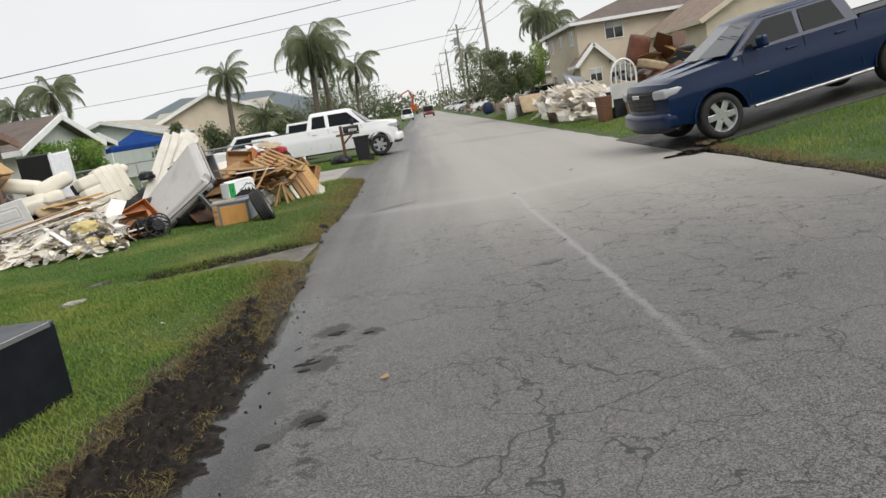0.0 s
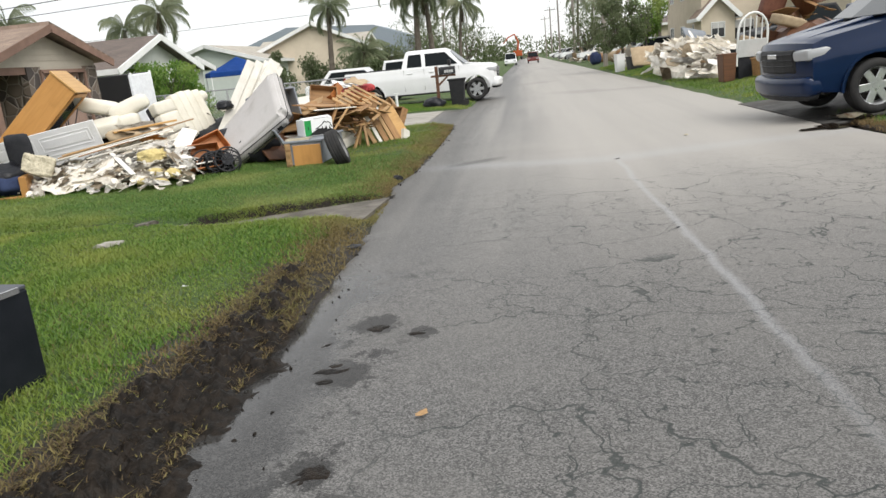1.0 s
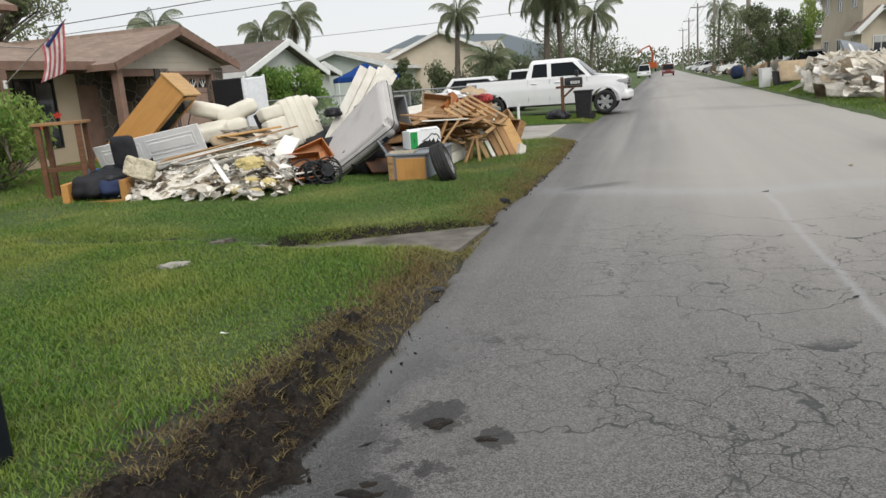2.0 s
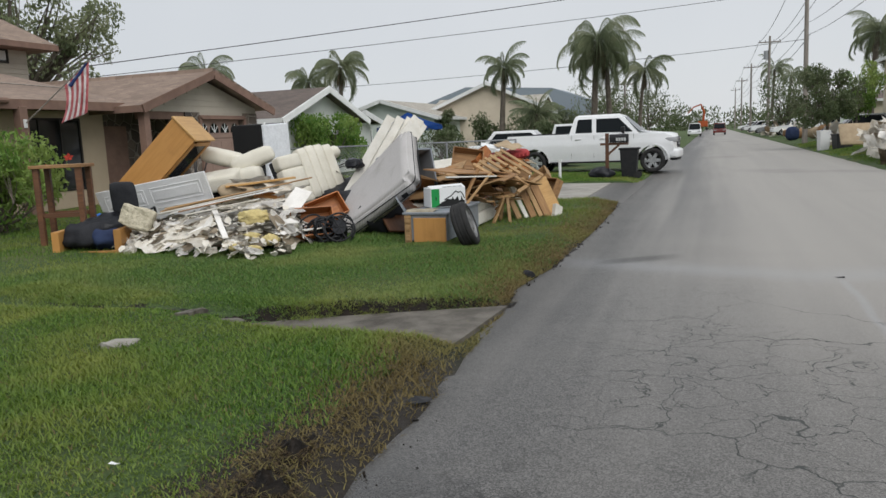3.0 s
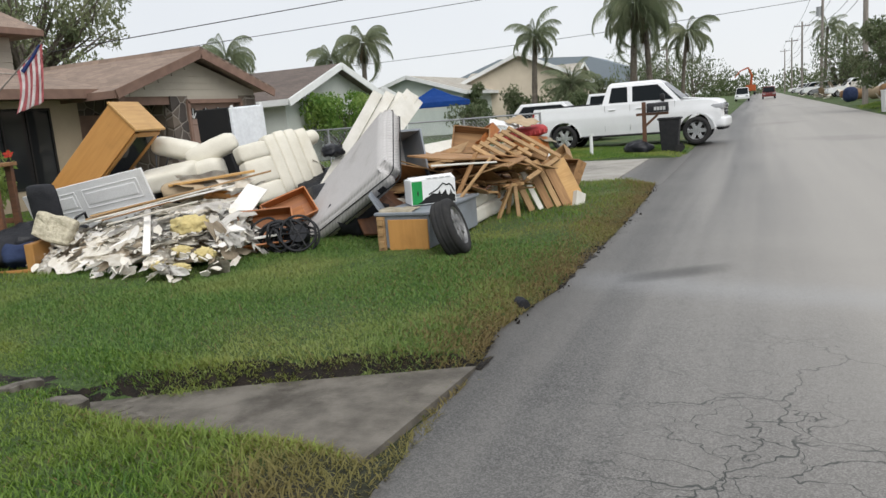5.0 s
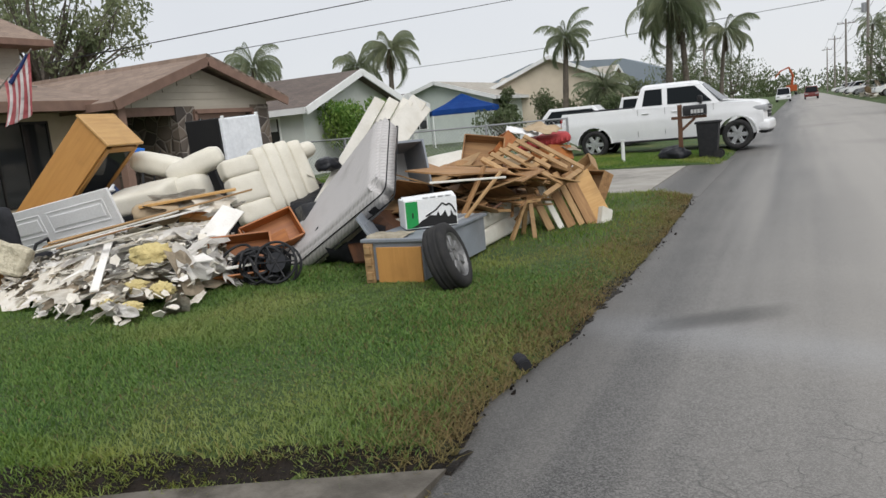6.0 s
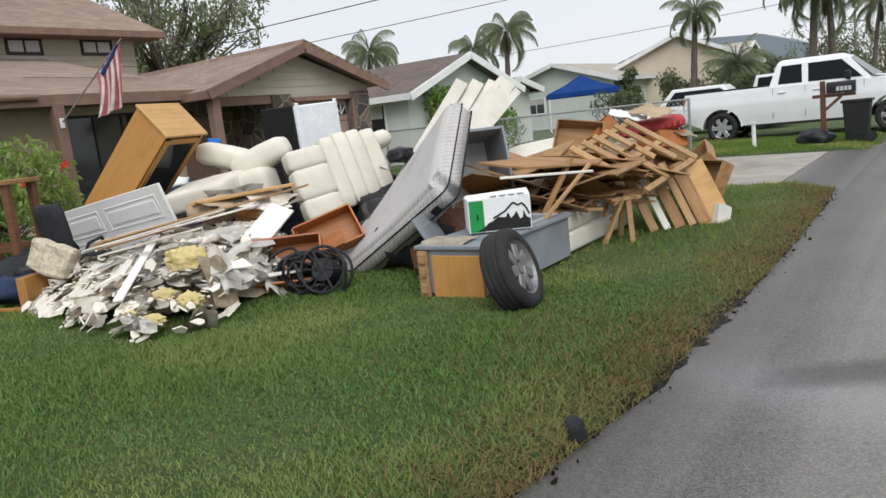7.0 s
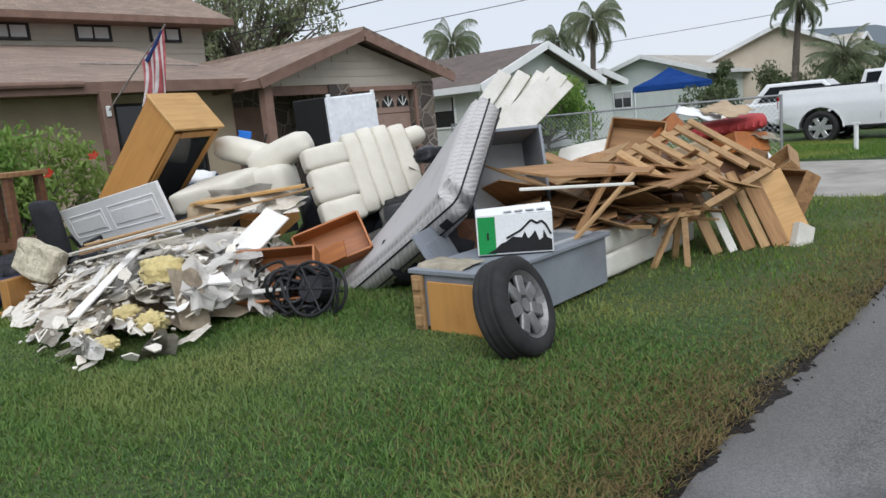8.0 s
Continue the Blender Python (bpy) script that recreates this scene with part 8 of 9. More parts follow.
# dropped can at the road edge
tin = thing("drink_can", pose(0.02, 14.02, 0.03, 90, 0, 35) @ Matrix.Scale(0.8, 4), "crushed dark can at the road edge", "can")
b = bmesh.new()
tube(b, [(0, 0, -0.1), (0.005, 0, -0.05), (0.0, 0.008, 0.0), (0, 0, 0.06), (0, 0, 0.1)], [0.05, 0.055, 0.048, 0.056, 0.05], 14)
part("can_body", b, BLACKCLOTH, tin)
b = bmesh.new()
rod(b, (0, 0, 0.1), (0, 0, 0.106), 0.042, seg=14)
part("rim", b, PLASTIC, tin)
for k, (x, y, s, rz_) in enumerate(((-0.67, 8.85, 0.035, 20), (2.99, 14.2, 0.06, 10), (3.0, 10.05, 0.04, 40), (0.27, 10.2, 0.09, 15), (4.3, 16.2, 0.1, 70), (1.3, 6.9, 0.045, 60))):
    b = shard(6, 0.5, 0.006, 0.06)
    q = part("litter", b, (CARD, PLASTIC, PLASTIC, PLASTIC, FABRIC_OLD, PINE)[k])
    q.matrix_basis = pose(x, y, float(height(x, y)) + 0.06 if x < 0 else 0.035, 0, 0, rz_) @ Matrix.Scale(s * 1.6, 4)
    tagged(q, "small scrap of litter on the ground", "litter")
for x, y, sx, rz_ in ((-2.26, 10.62, 0.2, 40), (-2.05, 11.58, 0.3, 30), (-1.7, 11.72, 0.24, 75), (-1.45, 11.6, 0.2, 10), (-2.4, 11.62, 0.2, 50)):
    b = shard(7, 0.35, 0.05, 0.01)
    q = part("broken_slab", b, CONCRETE if y < 11 else CONCRETE_DAMP)
    q.matrix_basis = pose(x, y, float(height(x, y)) + (0.028 if y < 11 else 0.03), 2, 2, rz_) @ Matrix.Diagonal((sx * 1.4, sx, 1, 1))
    tagged(q, "broken flat piece of concrete in the turf", "slab")

# flag by the porch post
FLAG_R = surface("flag_red", (0.58, 0.2, 0.21), (0.42, 0.1, 0.11), 5, 0.8, bump=0.2, vary=0)
FLAG_W = surface("flag_white", (0.82, 0.78, 0.76), (0.62, 0.6, 0.58), 5, 0.8, bump=0.2, vary=0)
FLAG_B = surface("flag_blue", (0.03, 0.05, 0.16), (0.025, 0.04, 0.12), 5, 0.8, bump=0.2, vary=0)
flag = thing("flag", pose(-11.65, 18.45, 2.15), "faded striped flag hanging from a pole on the porch post", "flag")
tip = Vector((1.44, 0.48, 1.25))
b = bmesh.new()
rod(b, (0, 0, 0), tip, 0.014, seg=8)
part("flagpole", b, POLE, flag)
b = bmesh.new()
box(b, (0.1, 0.08, 0.18), (-0.02, 0, 0), bevel=0.01)
part("bracket", b, WHITE_TRIM, flag)
nstripe = 9
for k in range(nstripe):
    b = bmesh.new()
    cols = []
    for i in range(2):
        u = (k + i) / nstripe
        col = []
        for j in range(13):
            v = j / 12
            head = tip.lerp(Vector((0.72, 0.24, 0.62)), 0.05 + 0.75 * u * (1 - 0.6 * v))
            x = (0.5 - u) * (0.75 - 0.1 * v)
            fold = 0.07 * math.sin(u * 15 + v * 2) * (0.4 + v)
            col.append(b.verts.new(Vector((head.x * (1 - v) + (1.0 + x * 0.6 + fold) * v, head.y * (1 - v) + (0.32 + x * 0.5 - fold) * v, head.z - 1.05 * v))))
        cols.append(col)
    for j in range(12):
        b.faces.new((cols[0][j], cols[0][j + 1], cols[1][j + 1], cols[1][j]))
    bmesh.ops.solidify(b, geom=b.faces[:], thickness=0.003)
    part("stripe", b, FLAG_R if k % 2 == 0 else FLAG_W, flag, smooth=True)
b = bmesh.new()
tube(b, [tip.lerp(Vector((0, 0, 0)), 0.06), tip.lerp(Vector((0, 0, 0)), 0.2) + Vector((0.02, 0.02, -0.05)), tip.lerp(Vector((0, 0, 0)), 0.34) + Vector((0.03, 0.0, -0.1))], [0.02, 0.035, 0.04], 8)
part("canton", b, FLAG_B, flag, "gathered dark blue corner")
FLOWER = surface("red_petal", (0.55, 0.06, 0.03), (0.45, 0.04, 0.03), 9, 0.6)
for x, y, z in ((-9.0, 16.9, 1.42), (-8.8, 16.2, 1.25), (-8.9, 15.2, 1.0)):
    b = bmesh.new()
    for k in range(5):
        a = k * 1.257
        c_ = Vector((0.05 * math.cos(a), 0.05 * math.sin(a), 0.02))
        quad(b, [(0, 0, 0), c_ + Vector((-0.03 * math.sin(a), 0.03 * math.cos(a), 0)), c_ * 1.7, c_ - Vector((-0.03 * math.sin(a), 0.03 * math.cos(a), 0))])
    bmesh.ops.solidify(b, geom=b.faces[:], thickness=0.003)
    q = part("hibiscus_flower", b, FLOWER)
    q.matrix_basis = pose(x, y, z, 40, 40, 0)
    tagged(q, "red hibiscus flower on the bush", "flower")

# ---- debris along the far side of the road ----
right_heap = thing("drywall_heap", pose(8.5, 35.8, 0.1), "long heap of torn white drywall along the verge", "debris")
b = bmesh.new()
lump(b, (1.2, 6.0, 0.8), (41, 2, 0), 0.25, 4)
part("rubble_core", b, DRYWALL, right_heap)
for k in range(280):
    a, r = rng.random() * 6.28, rng.random() ** 0.5
    x, y = 1.5 * r * math.cos(a), 6.8 * r * math.sin(a)
    z = 1.15 * math.sqrt(max(0, 1 - r * r)) + 0.08
    piece("drywall_piece", shards[int(rng.integers(30))], pose(x, y, z, 0, 0, 20) @ pose(0, 0, 0, 24 + 18 * rng.normal(), 18 * rng.normal(), 0) @ pose(0, 0, 0, 0, 0, 360 * rng.random()) @ Matrix.Scale(0.3 + 0.55 * rng.random(), 4), right_heap)
BROWNHIDE = surface("brown_leather", (0.17, 0.075, 0.05), (0.12, 0.05, 0.035), 6, 0.5, bump=0.3)
wood_heap = thing("timber_heap", pose(10.6, 29.2, 0.3), "heap of brown furniture and cushions by the driveway", "debris")
for k in range(46):
    x, y = 1.0 * rng.normal(), 1.3 * rng.normal()
    z = 0.3 + 2.1 * rng.random() * max(0, 1 - abs(x) / 2.6 - abs(y) / 3.4)
    if k % 3:
        piece("plank", plank_meshes[k % 6], pose(x, y, z, 30 * rng.normal(), 30 * rng.normal(), 360 * rng.random()), wood_heap)
    else:
        piece("plywood_sheet", sheet_meshes[k % 6], pose(x, y, z, 40 * rng.normal(), 40 * rng.normal(), 360 * rng.random()) @ Matrix.Scale(1.1, 4), wood_heap)
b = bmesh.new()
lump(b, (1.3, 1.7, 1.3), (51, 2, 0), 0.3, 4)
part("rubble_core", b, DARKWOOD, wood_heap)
for x, y, z, s, mt, lb in ((9.8, 28.6, 1.7, (0.9, 0.6, 0.3), TANCLOTH, "pinkish tan sofa cushion on the far heap"), (9.6, 29.4, 2.3, (0.75, 0.3, 0.95), BROWNHIDE, "brown leather chair back on the far heap"), (9.0, 29.4, 1.2, (0.7, 0.5, 0.25), TANCLOTH, "tan seat cushion on the far heap")):
    b = bmesh.new()
    cushion(b, s, pose(0, 0, 0, 10, 15, 20), 0.12, 5, 0.2)
    q = part("cushion", b, mt, smooth=True)
    q.location = (x, y, z)
    tagged(q, lb, "cushion")
hb = thing("headboard", pose(8.45, 27.6, 0.55, 6, 0, 12), "white arched metal headboard on the far heap", "headboard")
b = bmesh.new()
tube(b, [(-0.45, 0, 0)] + [(-0.45 * math.cos(a), 0, 0.95 + 0.55 * math.sin(a)) for a in (math.pi * k / 10 for k in range(11))] + [(0.45, 0, 0)], 0.035, 8)
part("hoop", b, WHITE_TRIM, hb)
for x in (-0.27, -0.09, 0.09, 0.27):
    b = bmesh.new()
    rod(b, (x, 0, 0.75), (x, 0, 1.4), 0.02, seg=8)
    part("bar", b, WHITE_TRIM, hb)
b = bmesh.new()
box(b, (0.9, 0.05, 0.5), (0, 0, 0.5), bevel=0.01)
part("panel", b, PALEGREY, hb)
for x, y, w, h_, mt, lb in ((7.75, 27.6, 0.42, 0.8, DARKWOOD, "rust brown rubbish bin by the far verge"), (8.25, 27.8, 0.5, 0.85, BLACKCLOTH, "dark bin by the far verge"), (8.7, 27.2, 0.55, 0.5, PLY, "cardboard carton by the far verge"), (7.0, 47.5, 0.5, 0.95, WHITE_TRIM, "white bin by the far verge"), (7.7, 46.5, 0.8, 0.7, PLASTIC, "black crate in the far debris")):
    t = thing("bin", pose(x, y, float(height(x, y)), 0, 0, 12), lb, "bin")
    b = bmesh.new()
    prism(b, [(-w * 0.42, 0), (w * 0.42, 0), (w * 0.5, h_), (-w * 0.5, h_)], lambda p, z: (p, -w * 0.42 - 0.05 * z, z), lambda p, z: (p, w * 0.42 + 0.05 * z, z), bevel=0.02)
    part("body", b, mt, t)
    b = bmesh.new()
    box(b, (w * 1.06, w * 1.06, 0.05), (0, 0, h_ - 0.01), bevel=0.015)
    part("rim", b, mt, t)
for x, y, z, s, r3, mt, lb in ((8.1, 43.6, 0.75, (2.0, 0.12, 1.0), (-25, 0, 10), TANCLOTH, "beige mattress tilted in the far debris"), (8.3, 55, 0.5, (1.2, 0.9, 0.9), (0, 0, 10), NAVY, "dark armchair in the far debris"), (7.6, 69, 0.5, (0.9, 0.8, 1.0), (0, 0, 5), NAVY, "purple-blue stuffed chair by the verge"),
                              (9.4, 60, 0.6, (2.4, 1.0, 0.9), (0, 8, 4), PLY, "brown board stack in the far debris"), (9.3, 66, 0.5, (1.8, 1.5, 0.8), (0, 6, 30), TANCLOTH, "tan sofa in the far debris"), (8.6, 72, 0.45, (2.5, 2.0, 0.7), (5, 0, 50), PLY, "flattened cartons in the far debris"),
                              (9.6, 40, 1.2, (1.6, 0.1, 1.3), (-30, 10, 40), GREYPAINT, "dark grey tilted panel in the far debris"), (10.6, 44, 0.8, (1.4, 1.0, 1.3), (0, 0, 20), BLACKCLOTH, "black cabinet in the far debris")):
    b = bmesh.new()
    cushion(b, s, pose(0, 0, 0), 0.1, 4)
    q = part("furniture", b, mt, smooth=True)
    q.matrix_basis = pose(x, y, z + 0.1, *r3)
    tagged(q, lb, "furniture")
for k, (x, y, l_) in enumerate(((8.6, 52, 3), (9.0, 78, 4), (8.4, 90, 4), (8.6, 102, 5), (8.6, 116, 5), (8.6, 130, 5))):
    t = thing("drywall_heap", pose(x, y, 0.15), "white debris heap further along the verge", "debris")
    b = bmesh.new()
    lump(b, (1.0, l_ * 0.5, 0.6), (k * 5, 9, 0), 0.35, 4)
    part("rubble_core", b, (DRYWALL, FOAM)[k % 2], t)
    for j in range(22):
        a, r = rng.random() * 6.28, rng.random() ** 0.5
        piece("drywall_piece", shards[int(rng.integers(30))], pose(1.0 * r * math.cos(a), l_ * 0.5 * r * math.sin(a), 0.65 * math.sqrt(1 - r * r), 35 * rng.normal(), 35 * rng.normal(), 360 * rng.random()) @ Matrix.Scale(0.8 + 0.8 * rng.random(), 4), t)
# excavator arm far down the road
exc = thing("excavator", pose(-0.3, 235, 0), "orange excavator far down the road", "excavator")
ORG = surface("orange_machine_paint", (0.42, 0.10, 0.03), (0.36, 0.08, 0.03), 2, 0.5)
b = bmesh.new()
box(b, (2.6, 3, 1.6), (0, 0, 1.9), bevel=0.1)
part("cab", b, ORG, exc)
b = bmesh.new()
tube(b, [(0, 0, 2.2), (0.3, -0.5, 5.2), (-0.6, -1, 7.4)], [0.35, 0.3, 0.2], 8)
part("boom", b, ORG, exc)
b = bmesh.new()
tube(b, [(-0.6, -1, 7.4), (-2.6, -1.5, 6.6), (-4.0, -2, 5.0)], [0.2, 0.18, 0.12], 8)
part("arm", b, ORG, exc)
b = bmesh.new()
for s in (-1, 1):
    box(b, (0.6, 3.6, 0.9), (s * 1.0, 0, 0.5), bevel=0.2)
part("tracks", b, PLASTIC, exc)

# standing water where the driveway meets the road
PUDDLE = glass("muddy_water", (0.02, 0.015, 0.011), 0.04, 0.5)
for x, y, sx, sy, z, rz_ in ((6.72, 15.95, 0.75, 0.3, 0.02, 20), (7.0, 16.45, 0.4, 0.35, 0.085, 10)):
    b = bmesh.new()
    ring = []
    for k in range(40):
        a = 2 * math.pi * k / 40
        r = 1 + 0.55 * noise.fractal(Vector((math.cos(a) * 1.4 + x, math.sin(a) * 1.4 + y, 0)), 0.8, 2.0, 4)
        ring.append((sx * r * math.cos(a), sy * r * math.sin(a), 0))
    slab(b, ring, 0.004)
    q = part("puddle", b, PUDDLE)
    q.matrix_basis = pose(x, y, z, 0, 0, rz_)
    tagged(q, "shallow muddy puddle at the road edge", "puddle", kind="structure")
b = bmesh.new()
bar(b, (0.95, 1.0, 0.93), (1.2, 1.0, 0.93), 0.01, 0.05, up=(0, 1, 0))
part("door_badge", b, CHROME, ram, "plain chrome badge")
b = bmesh.new()
bar(b, (1.45, 0.93, 1.3), (1.78, 0.9, 1.27), 0.05, 0.07, up=(0, 1, 0))
part("hood_badge", b, LAMP, ram, "pale hood vent badge")


MUDDY_STRAW = foliage("muddy_straw", (0.17, 0.12, 0.06), (0.05, 0.036, 0.022), (0.12, 0.09, 0.045), gloss=0.6)
STRAW = foliage("brown_dead_grass", (0.30, 0.215, 0.10), (0.14, 0.095, 0.05), (0.24, 0.185, 0.085), gloss=0.8)

# ---- grass ----
def blades(name, n, region, keep, lo, hi, width, material, seed, label, lean=0.55, seg=2, lift=0.0):
    """Bent grass blades scattered over a region where keep(x, y) exceeds a random value."""
    rng = np.random.default_rng(seed)
    x = region[0] + (region[1] - region[0]) * rng.random(n)
    y = region[2] + (region[3] - region[2]) * rng.random(n)
    ok = keep(x, y, rng) > rng.random(n)
    x, y = x[ok], y[ok]
    n = len(x)
    z = height(x, y) - 0.005 + lift
    patch = 0.75 + 0.35 * np.sin(x * 1.9 + 1.3 * np.sin(y * 1.1)) * np.sin(y * 1.6 + x * 0.6)
    h = (lo + (hi - lo) * rng.random(n)) * patch
    a = rng.random(n) * 6.283
    b = a + 1.57 + 0.6 * rng.normal(size=n)
    ln = h * lean * (0.4 + 1.2 * rng.random(n))
    ca, sa, cb, sb = np.cos(a) * width / 2, np.sin(a) * width / 2, np.cos(b) * ln, np.sin(b) * ln
    if seg == 2:
        v = np.stack([np.stack([x - ca, y - sa, z], -1), np.stack([x + ca, y + sa, z], -1),
                      np.stack([x + ca * 0.8 + cb * 0.35, y + sa * 0.8 + sb * 0.35, z + h * 0.62], -1), np.stack([x - ca * 0.8 + cb * 0.35, y - sa * 0.8 + sb * 0.35, z + h * 0.62], -1),
                      np.stack([x + cb, y + sb, z + h], -1)], 1).reshape(-1, 3)
        i = np.arange(n)[:, None] * 5
        loops = np.concatenate([i + np.array([[0, 1, 2, 3]]), i + np.array([[3, 2, 4]])], 1).reshape(-1)
        starts = (np.arange(n)[:, None] * 7 + np.array([[0, 4]])).reshape(-1)
        faces = 2 * n
    else:
        v = np.stack([np.stack([x - ca, y - sa, z], -1), np.stack([x + ca, y + sa, z], -1), np.stack([x + cb, y + sb, z + h], -1)], 1).reshape(-1, 3)
        loops = np.arange(3 * n)
        starts = np.arange(n) * 3
        faces = n
    me = bpy.data.meshes.new(name)
    me.vertices.add(len(v))
    me.vertices.foreach_set("co", v.astype(np.float32).reshape(-1))
    me.loops.add(len(loops))
    me.loops.foreach_set("vertex_index", loops.astype(np.int32))
    me.polygons.add(faces)
    me.polygons.foreach_set("loop_start", starts.astype(np.int32))
    me.update(calc_edges=True)
    me.materials.append(material)
    return tagged(new(name, me), label, "grass", kind="stuff")


def wobble(x, y):
    return 0.5 * np.sin(x * 3.1 + y * 1.3) * np.sin(y * 2.3 - x * 0.9) + 0.5 * np.sin(x * 7.3 - y * 5.1) * np.sin(y * 6.1 + x * 2.2)


def bare(x, y):
    """Width of the bare, muddy verge at y."""
    return np.interp(y, [3, 5, 7, 8.5, 9.7, 11.2, 11.4, 12.8, 13.4, 16, 20], [0.72, 0.66, 0.56, 0.46, 0.4, 0.45, 0.2, 0.05, 0.08, 0.02, 0.0])


def lawn(x, y, rng):
    d = road_edge(y) - x - bare(x, y) - 0.14 * wobble(x * 2, y * 2)
    k = np.clip(d / 0.22, 0, 1)
    k = k * np.clip(-(inside(APRON, x, y) - 0.06 + 0.14 * wobble(x * 3, y * 3)) / 0.1, 0, 1)
    rut = np.exp(-((y - 11.75 - 0.1 * np.sin(x * 2)) / 0.16) ** 2) * (x < -1.6) * (x > -5)
    k = k * (1 - 0.85 * rut)
    dead = np.clip(0.55 + 0.6 * wobble(x * 1.3 + 2, y * 1.1), 0, 1) * np.exp(-(np.maximum(0, road_edge(y) - x - 0.2) / 0.3) ** 2) * (y > 12.9)
    k = k * (1 - 0.65 * dead)
    return np.where(in_drive(x, y), 0, k)


def verge(x, y, rng):
    d = road_edge(y) - x - bare(x, y) * 0.6 - 0.14 * wobble(x * 2, y * 2)
    k = np.exp(-((d - 0.1) / 0.24) ** 2) * np.interp(y, [3, 8, 9.5, 11.3, 11.5, 13, 20, 22], [0.3, 0.42, 0.95, 1.0, 0.35, 0.7, 0.6, 0.45])
    spot = np.exp(-(((x + 0.55) / 0.5) ** 2 + ((y - 15.2) / 0.7) ** 2)) * 0.4 + np.exp(-(((x + 0.75) / 0.25) ** 2 + ((y - 17.1) / 0.3) ** 2)) * 0.5
    k = k + spot + 0.015 + 0.5 * np.exp(-((inside(APRON, x, y) + 0.1) / 0.09) ** 2) + 0.45 * np.clip(0.55 + 0.6 * wobble(x * 1.3 + 2, y * 1.1), 0, 1) * np.exp(-(np.maximum(0, road_edge(y) - x - 0.2) / 0.3) ** 2) * (y > 12.9) + 0.05 * (y > 12.9)
    k = k * (inside(APRON, x, y) < -0.02) * (d > -0.35)
    return np.where(in_drive(x, y), 0, np.clip(k, 0, 1))


def near_lawn(x, y):
    """1 over the closely set turf by the road, fading out towards the yard."""
    return np.clip((x + 6.2) / 2.0, 0, 1) * np.clip((y - 2.6) / 1.4, 0, 1)


blades("grass", 280000, (-6.2, 0.2, 2.6, 12.3), lambda x, y, r: lawn(x, y, r) * near_lawn(x, y), 0.025, 0.065, 0.0075, GRASS, 1, "lush green lawn grass", lean=0.95)
blades("grass", 175000, (-6.2, 0.2, 11.6, 17.0), lambda x, y, r: lawn(x, y, r) * near_lawn(x, y) * np.clip((17.0 - y) / 1.0, 0, 1), 0.025, 0.06, 0.007, GRASS_WET, 9, "dark wet green lawn grass", lean=0.9)
blades("dry_grass", 26000, (-4.5, 0.1, 3.4, 17), lambda x, y, r: lawn(x, y, r) * (0.35 + 0.5 * wobble(x * 0.9, y * 0.9 + 1)), 0.02, 0.06, 0.006, STRAW, 18, "dead blades scattered through the lawn", lean=1.3)
blades("grass", 60000, (-12.2, 0.1, -5.0, 3.4), lawn, 0.04, 0.085, 0.011, GRASS, 17, "lush green lawn grass", seg=1)
blades("grass", 170000, (-12.2, -0.0, 3.0, 22.5), lambda x, y, r: lawn(x, y, r) * (1 - near_lawn(x, y) * np.clip((17.0 - y) / 1.0, 0, 1)), 0.04, 0.085, 0.011, GRASS, 2, "lush green lawn grass", seg=1)
blades("grass", 60000, (-12, -0.0, 27.7, 32.0), lawn, 0.05, 0.1, 0.016, GRASS, 3, "green lawn grass across the driveway", seg=1)
blades("dry_grass", 210000, (-1.7, 0.35, 3.2, 22.3), verge, 0.02, 0.055, 0.0075, DRYGRASS, 4, "dry brown grass along the road edge", lean=1.5)
blades("grass", 60000, (6.7, 14, 4, 17.4), lambda x, y, r: np.clip((x - 6.85 - 0.15 * wobble(x, y)) / 0.3, 0, 1), 0.05, 0.1, 0.013, GRASS, 5, "green grass on the far verge", seg=1)
blades("dry_grass", 16000, (6.55, 7.4, 6, 16.2), lambda x, y, r: np.exp(-((x - 6.85 - 0.1 * wobble(x, y)) / 0.16) ** 2), 0.03, 0.07, 0.009, STRAW, 16, "dry grass fringe along the far road edge", lean=1.2)
blades("grass", 60000, (6.7, 13, 21.0, 60), lambda x, y, r: np.clip((x - 6.75 - 0.15 * wobble(x, y)) / 0.3, 0, 1), 0.06, 0.12, 0.025, GRASS, 6, "green grass on the far verge", seg=1)
blades("dry_grass", 24000, (-1.3, 0.2, 12.9, 22.3), lambda x, y, r: np.clip(0.55 + 0.6 * wobble(x * 1.3 + 2, y * 1.1), 0, 1) * np.exp(-(np.maximum(0, road_edge(y) - x - 0.2) / 0.3) ** 2) * (x < road_edge(y) + 0.03), 0.03, 0.07, 0.0075, STRAW, 15, "brown dead grass patches beside the road", lean=1.1)
# churned wet mud on the verge and the edge of the road
def mud_cover(x, y):
    """Above 0 where mud lies; grows towards the middle of the strip."""
    p = Vector((x, y, 0))
    ragged = 0.16 * noise.fractal(p * 3.2, 0.7, 2.0, 5)
    left = float(road_edge(y)) - float(bare(x, y)) * 0.95
    right = float(np.interp(y, [3, 5.6, 6.5, 7.6, 8.4, 9.3], [0.22, 0.26, 0.36, 0.42, 0.26, 0.05]))
    return min(x - left, right - x) + ragged


MUD = surface("wet_mud", (0.006, 0.005, 0.004), (0.018, 0.013, 0.009), 14, 0.5, bump=0.8, fine=60, vary=0, spec=0.15)


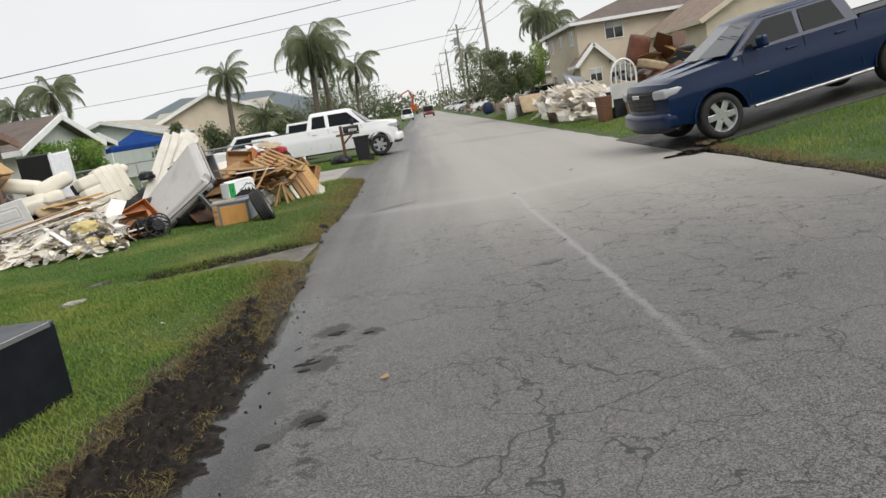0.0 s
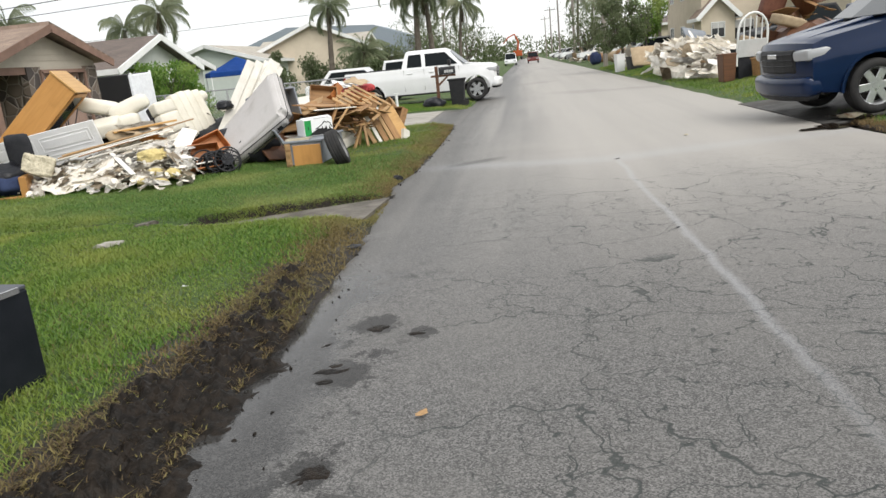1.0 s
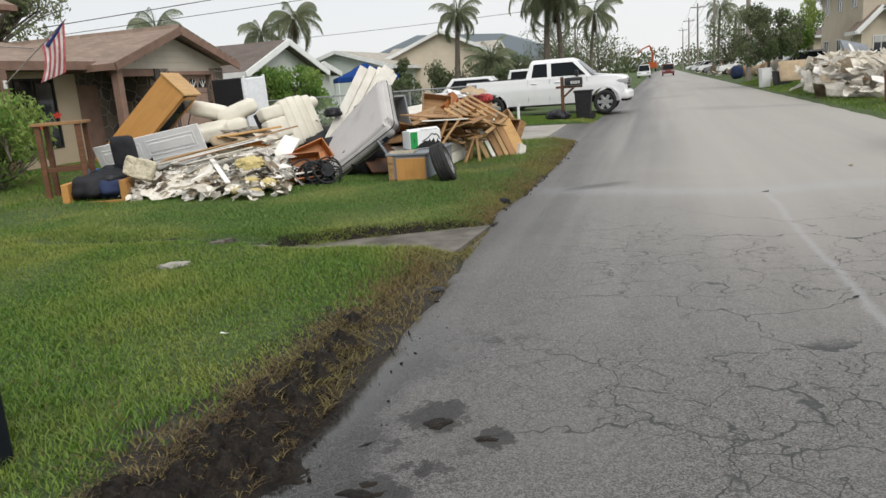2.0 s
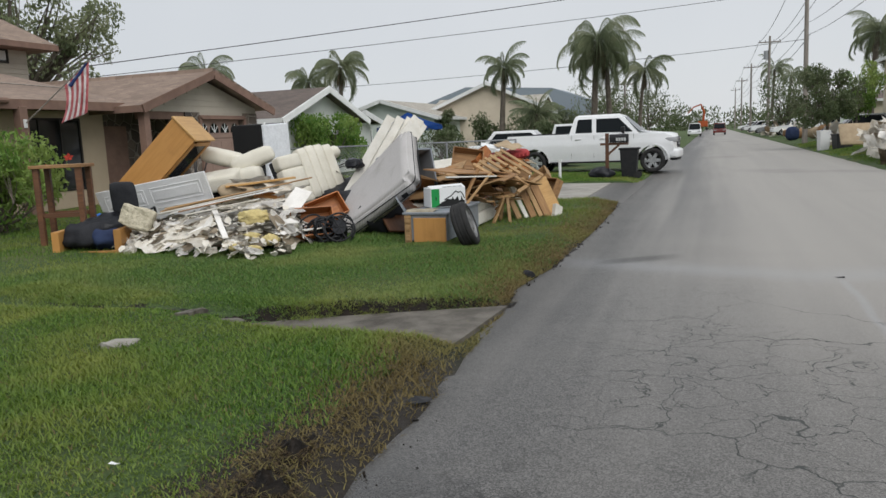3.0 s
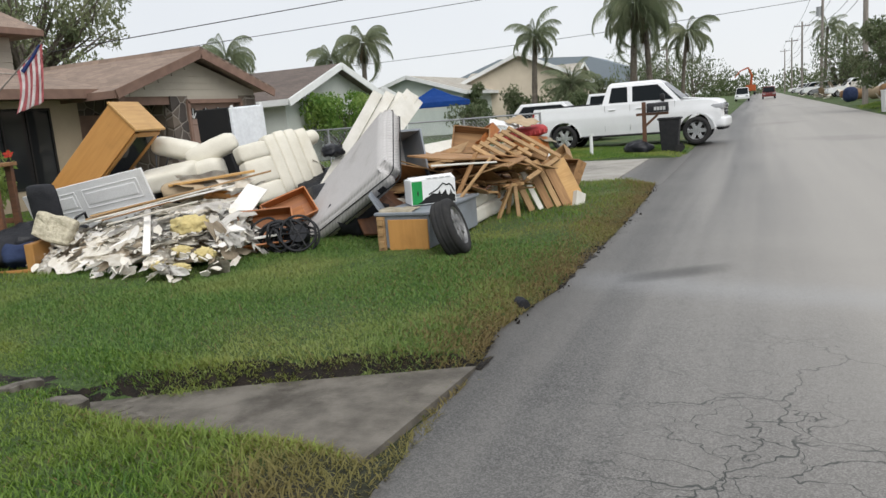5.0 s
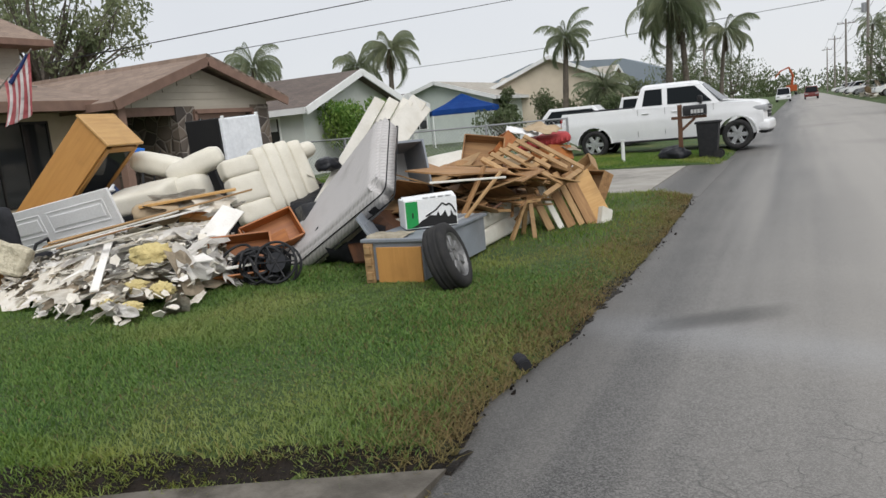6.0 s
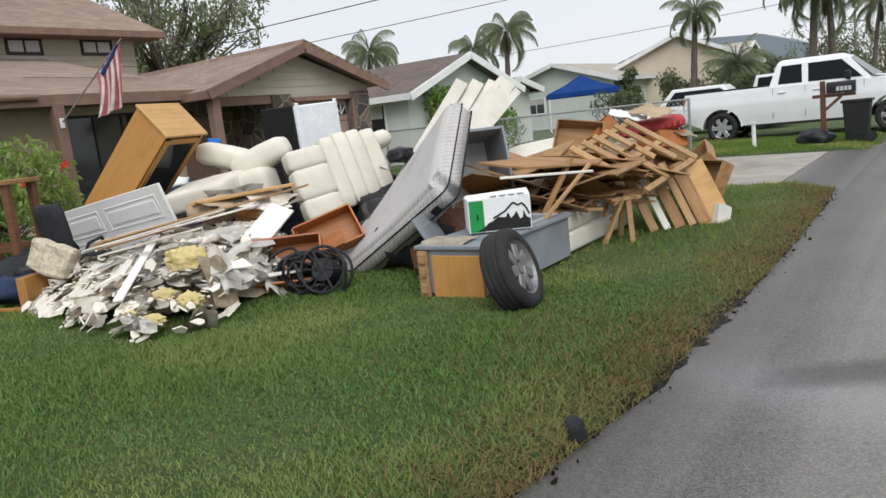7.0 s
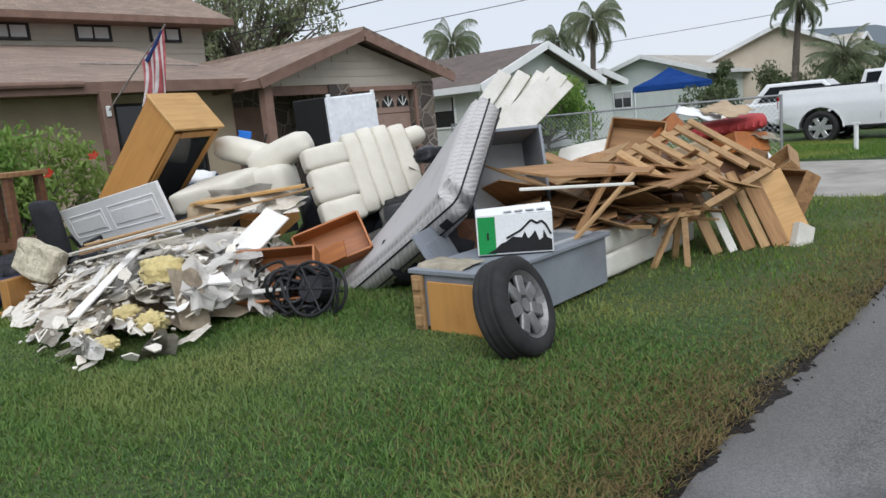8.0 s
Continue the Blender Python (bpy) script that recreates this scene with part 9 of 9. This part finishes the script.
def mud_strip(cover, xs, ys, rise, label):
    """Churned mud where cover(x, y) exceeds 0."""
    bm = bmesh.new()
    rows = []
    for y in ys:
        row = []
        for x in xs:
            c = cover(x, y)
            base = float(height(x, y)) if x < float(road_edge(y)) or x > 6.6 else 0.035 * (1 - ((x - 3.3) / 3.3) ** 2) - 0.005
            p = Vector((x, y, 0))
            k = min(1.0, max(0.0, c / 0.12))
            z = base + 0.004 + rise * k * (0.5 + 1.1 * noise.fractal(p * 11, 0.8, 2.0, 4)) + 0.4 * rise * k * noise.noise(p * 45) + 0.3 * min(0.0, c)
            row.append(bm.verts.new((x, y, z)) if c > -0.09 else None)
        rows.append(row)
    for a, b in zip(rows, rows[1:]):
        for k in range(len(xs) - 1):
            q = (a[k], a[k + 1], b[k + 1], b[k])
            if all(q):
                bm.faces.new(q)
    bmesh.ops.delete(bm, geom=[v for v in bm.verts if not v.link_faces], context="VERTS")
    tagged(part("mud", bm, MUD, smooth=True), label, "mud", kind="stuff")


def rut_cover(x, y):
    line = float(np.interp(x, [-4.2, -2.1, -1.1, -0.5, 0.15], [11.75, 11.78, 12.2, 12.46, 12.74]))
    wide = float(np.interp(x, [-4.2, -2.6, -1.5, 0.1], [0.0, 0.07, 0.13, 0.1]))
    return wide - abs(y - line) * 0.9 + 0.08 * noise.fractal(Vector((x, y, 0)) * 4, 0.7, 2.0, 4)


mud_strip(mud_cover, np.arange(-0.8, 0.8, 0.018), np.arange(3.2, 9.5, 0.022), 0.06, "churned wet black mud along the road edge")
mud_strip(lambda x, y: 0.008 + 0.03 * math.sin(y * 1.7) - abs(x - float(road_edge(y)) + 0.03) * 0.8 + 0.06 * noise.fractal(Vector((x, y, 3)) * 5, 0.7, 2.0, 4), np.arange(-0.3, 0.5, 0.025), np.arange(12.9, 18.5, 0.03), 0.02, "damp dark soil between turf and road")
mud_strip(rut_cover, np.arange(-4.2, 0.2, 0.03), np.arange(11.5, 13.2, 0.03), 0.03, "dark muddy rut beside the concrete apron")
SPOTS = ((0.86, 8.1, 0.07), (1.12, 7.95, 0.03), (0.78, 7.45, 0.08), (0.62, 7.9, 0.04), (0.91, 6.45, 0.06), (0.7, 6.25, 0.03))
mud_strip(lambda x, y: max(r - math.hypot(x - sx_, (y - sy_) * 0.8) for sx_, sy_, r in SPOTS) + 0.1 * noise.fractal(Vector((x, y, 5)) * 8, 0.7, 2.0, 4) - 0.03, np.arange(0.4, 1.35, 0.018), np.arange(6.0, 8.4, 0.018), 0.009, "clods of dark mud dropped on the road")
mud_strip(lambda x, y: 0.03 + 0.04 * math.sin(y * 1.3) - abs(x - 6.76) * 0.8 + 0.12 * noise.fractal(Vector((x, y, 9)) * 4, 0.7, 2.0, 4), np.arange(6.45, 7.2, 0.03), np.arange(6.0, 16.2, 0.05), 0.012, "bare dark soil along the far road edge")
# crumbs of soil where the turf meets the road
rng = np.random.default_rng(8)
bm = bmesh.new()
for k in range(420):
    if k < 70:
        y = 4.5 + 5.5 * rng.random()
        x = 0.3 + 0.32 * abs(rng.normal()) * (1 if y < 8.6 else 0.5)
    else:
        y = 12.7 + 9.6 * rng.random()
        x = float(road_edge(y)) + 0.05 * rng.normal() - 0.03
    s = 0.004 + 0.011 * rng.random() ** 2.5
    b = bmesh.new()
    bmesh.ops.create_icosphere(b, subdivisions=1, radius=1)
    rot = pose(0, 0, 0, 360 * rng.random(), 360 * rng.random(), 360 * rng.random())
    for v in b.verts:
        v.co = rot @ (Vector((v.co.x * s * 1.8, v.co.y * s, v.co.z * s * 0.7)) * (0.5 + 0.8 * rng.random())) + Vector((x, y, max(0.0, float(height(x, y))) + 0.004))
    vs = [bm.verts.new(v.co) for v in b.verts]
    b.verts.index_update()
    for f in b.faces:
        bm.faces.new([vs[v.index] for v in f.verts])
    b.free()
tagged(part("soil_crumbs", bm, MUD), "crumbs of dark soil along the road edge", "soil", kind="stuff")


def straw(x, y, rng):
    c = np.array([mud_cover(float(a), float(b)) for a, b in zip(x, y)])
    return np.where(c > -0.05, np.clip(0.9 - c * 3.0, 0.12, 1), 0.15 * np.exp(np.minimum(0, c) * 12)) * (x < 0.45)


blades("dry_grass", 52000, (-0.9, 0.6, 3.2, 9.4), straw, 0.015, 0.04, 0.006, MUDDY_STRAW, 14, "dead straw trodden into the mud", lean=2.4, lift=0.022)
blades("dry_grass", 11000, (-0.9, 0.6, 3.2, 9.4), straw, 0.02, 0.05, 0.006, DRYGRASS, 19, "pale straw strewn over the mud", lean=2.3, lift=0.028)
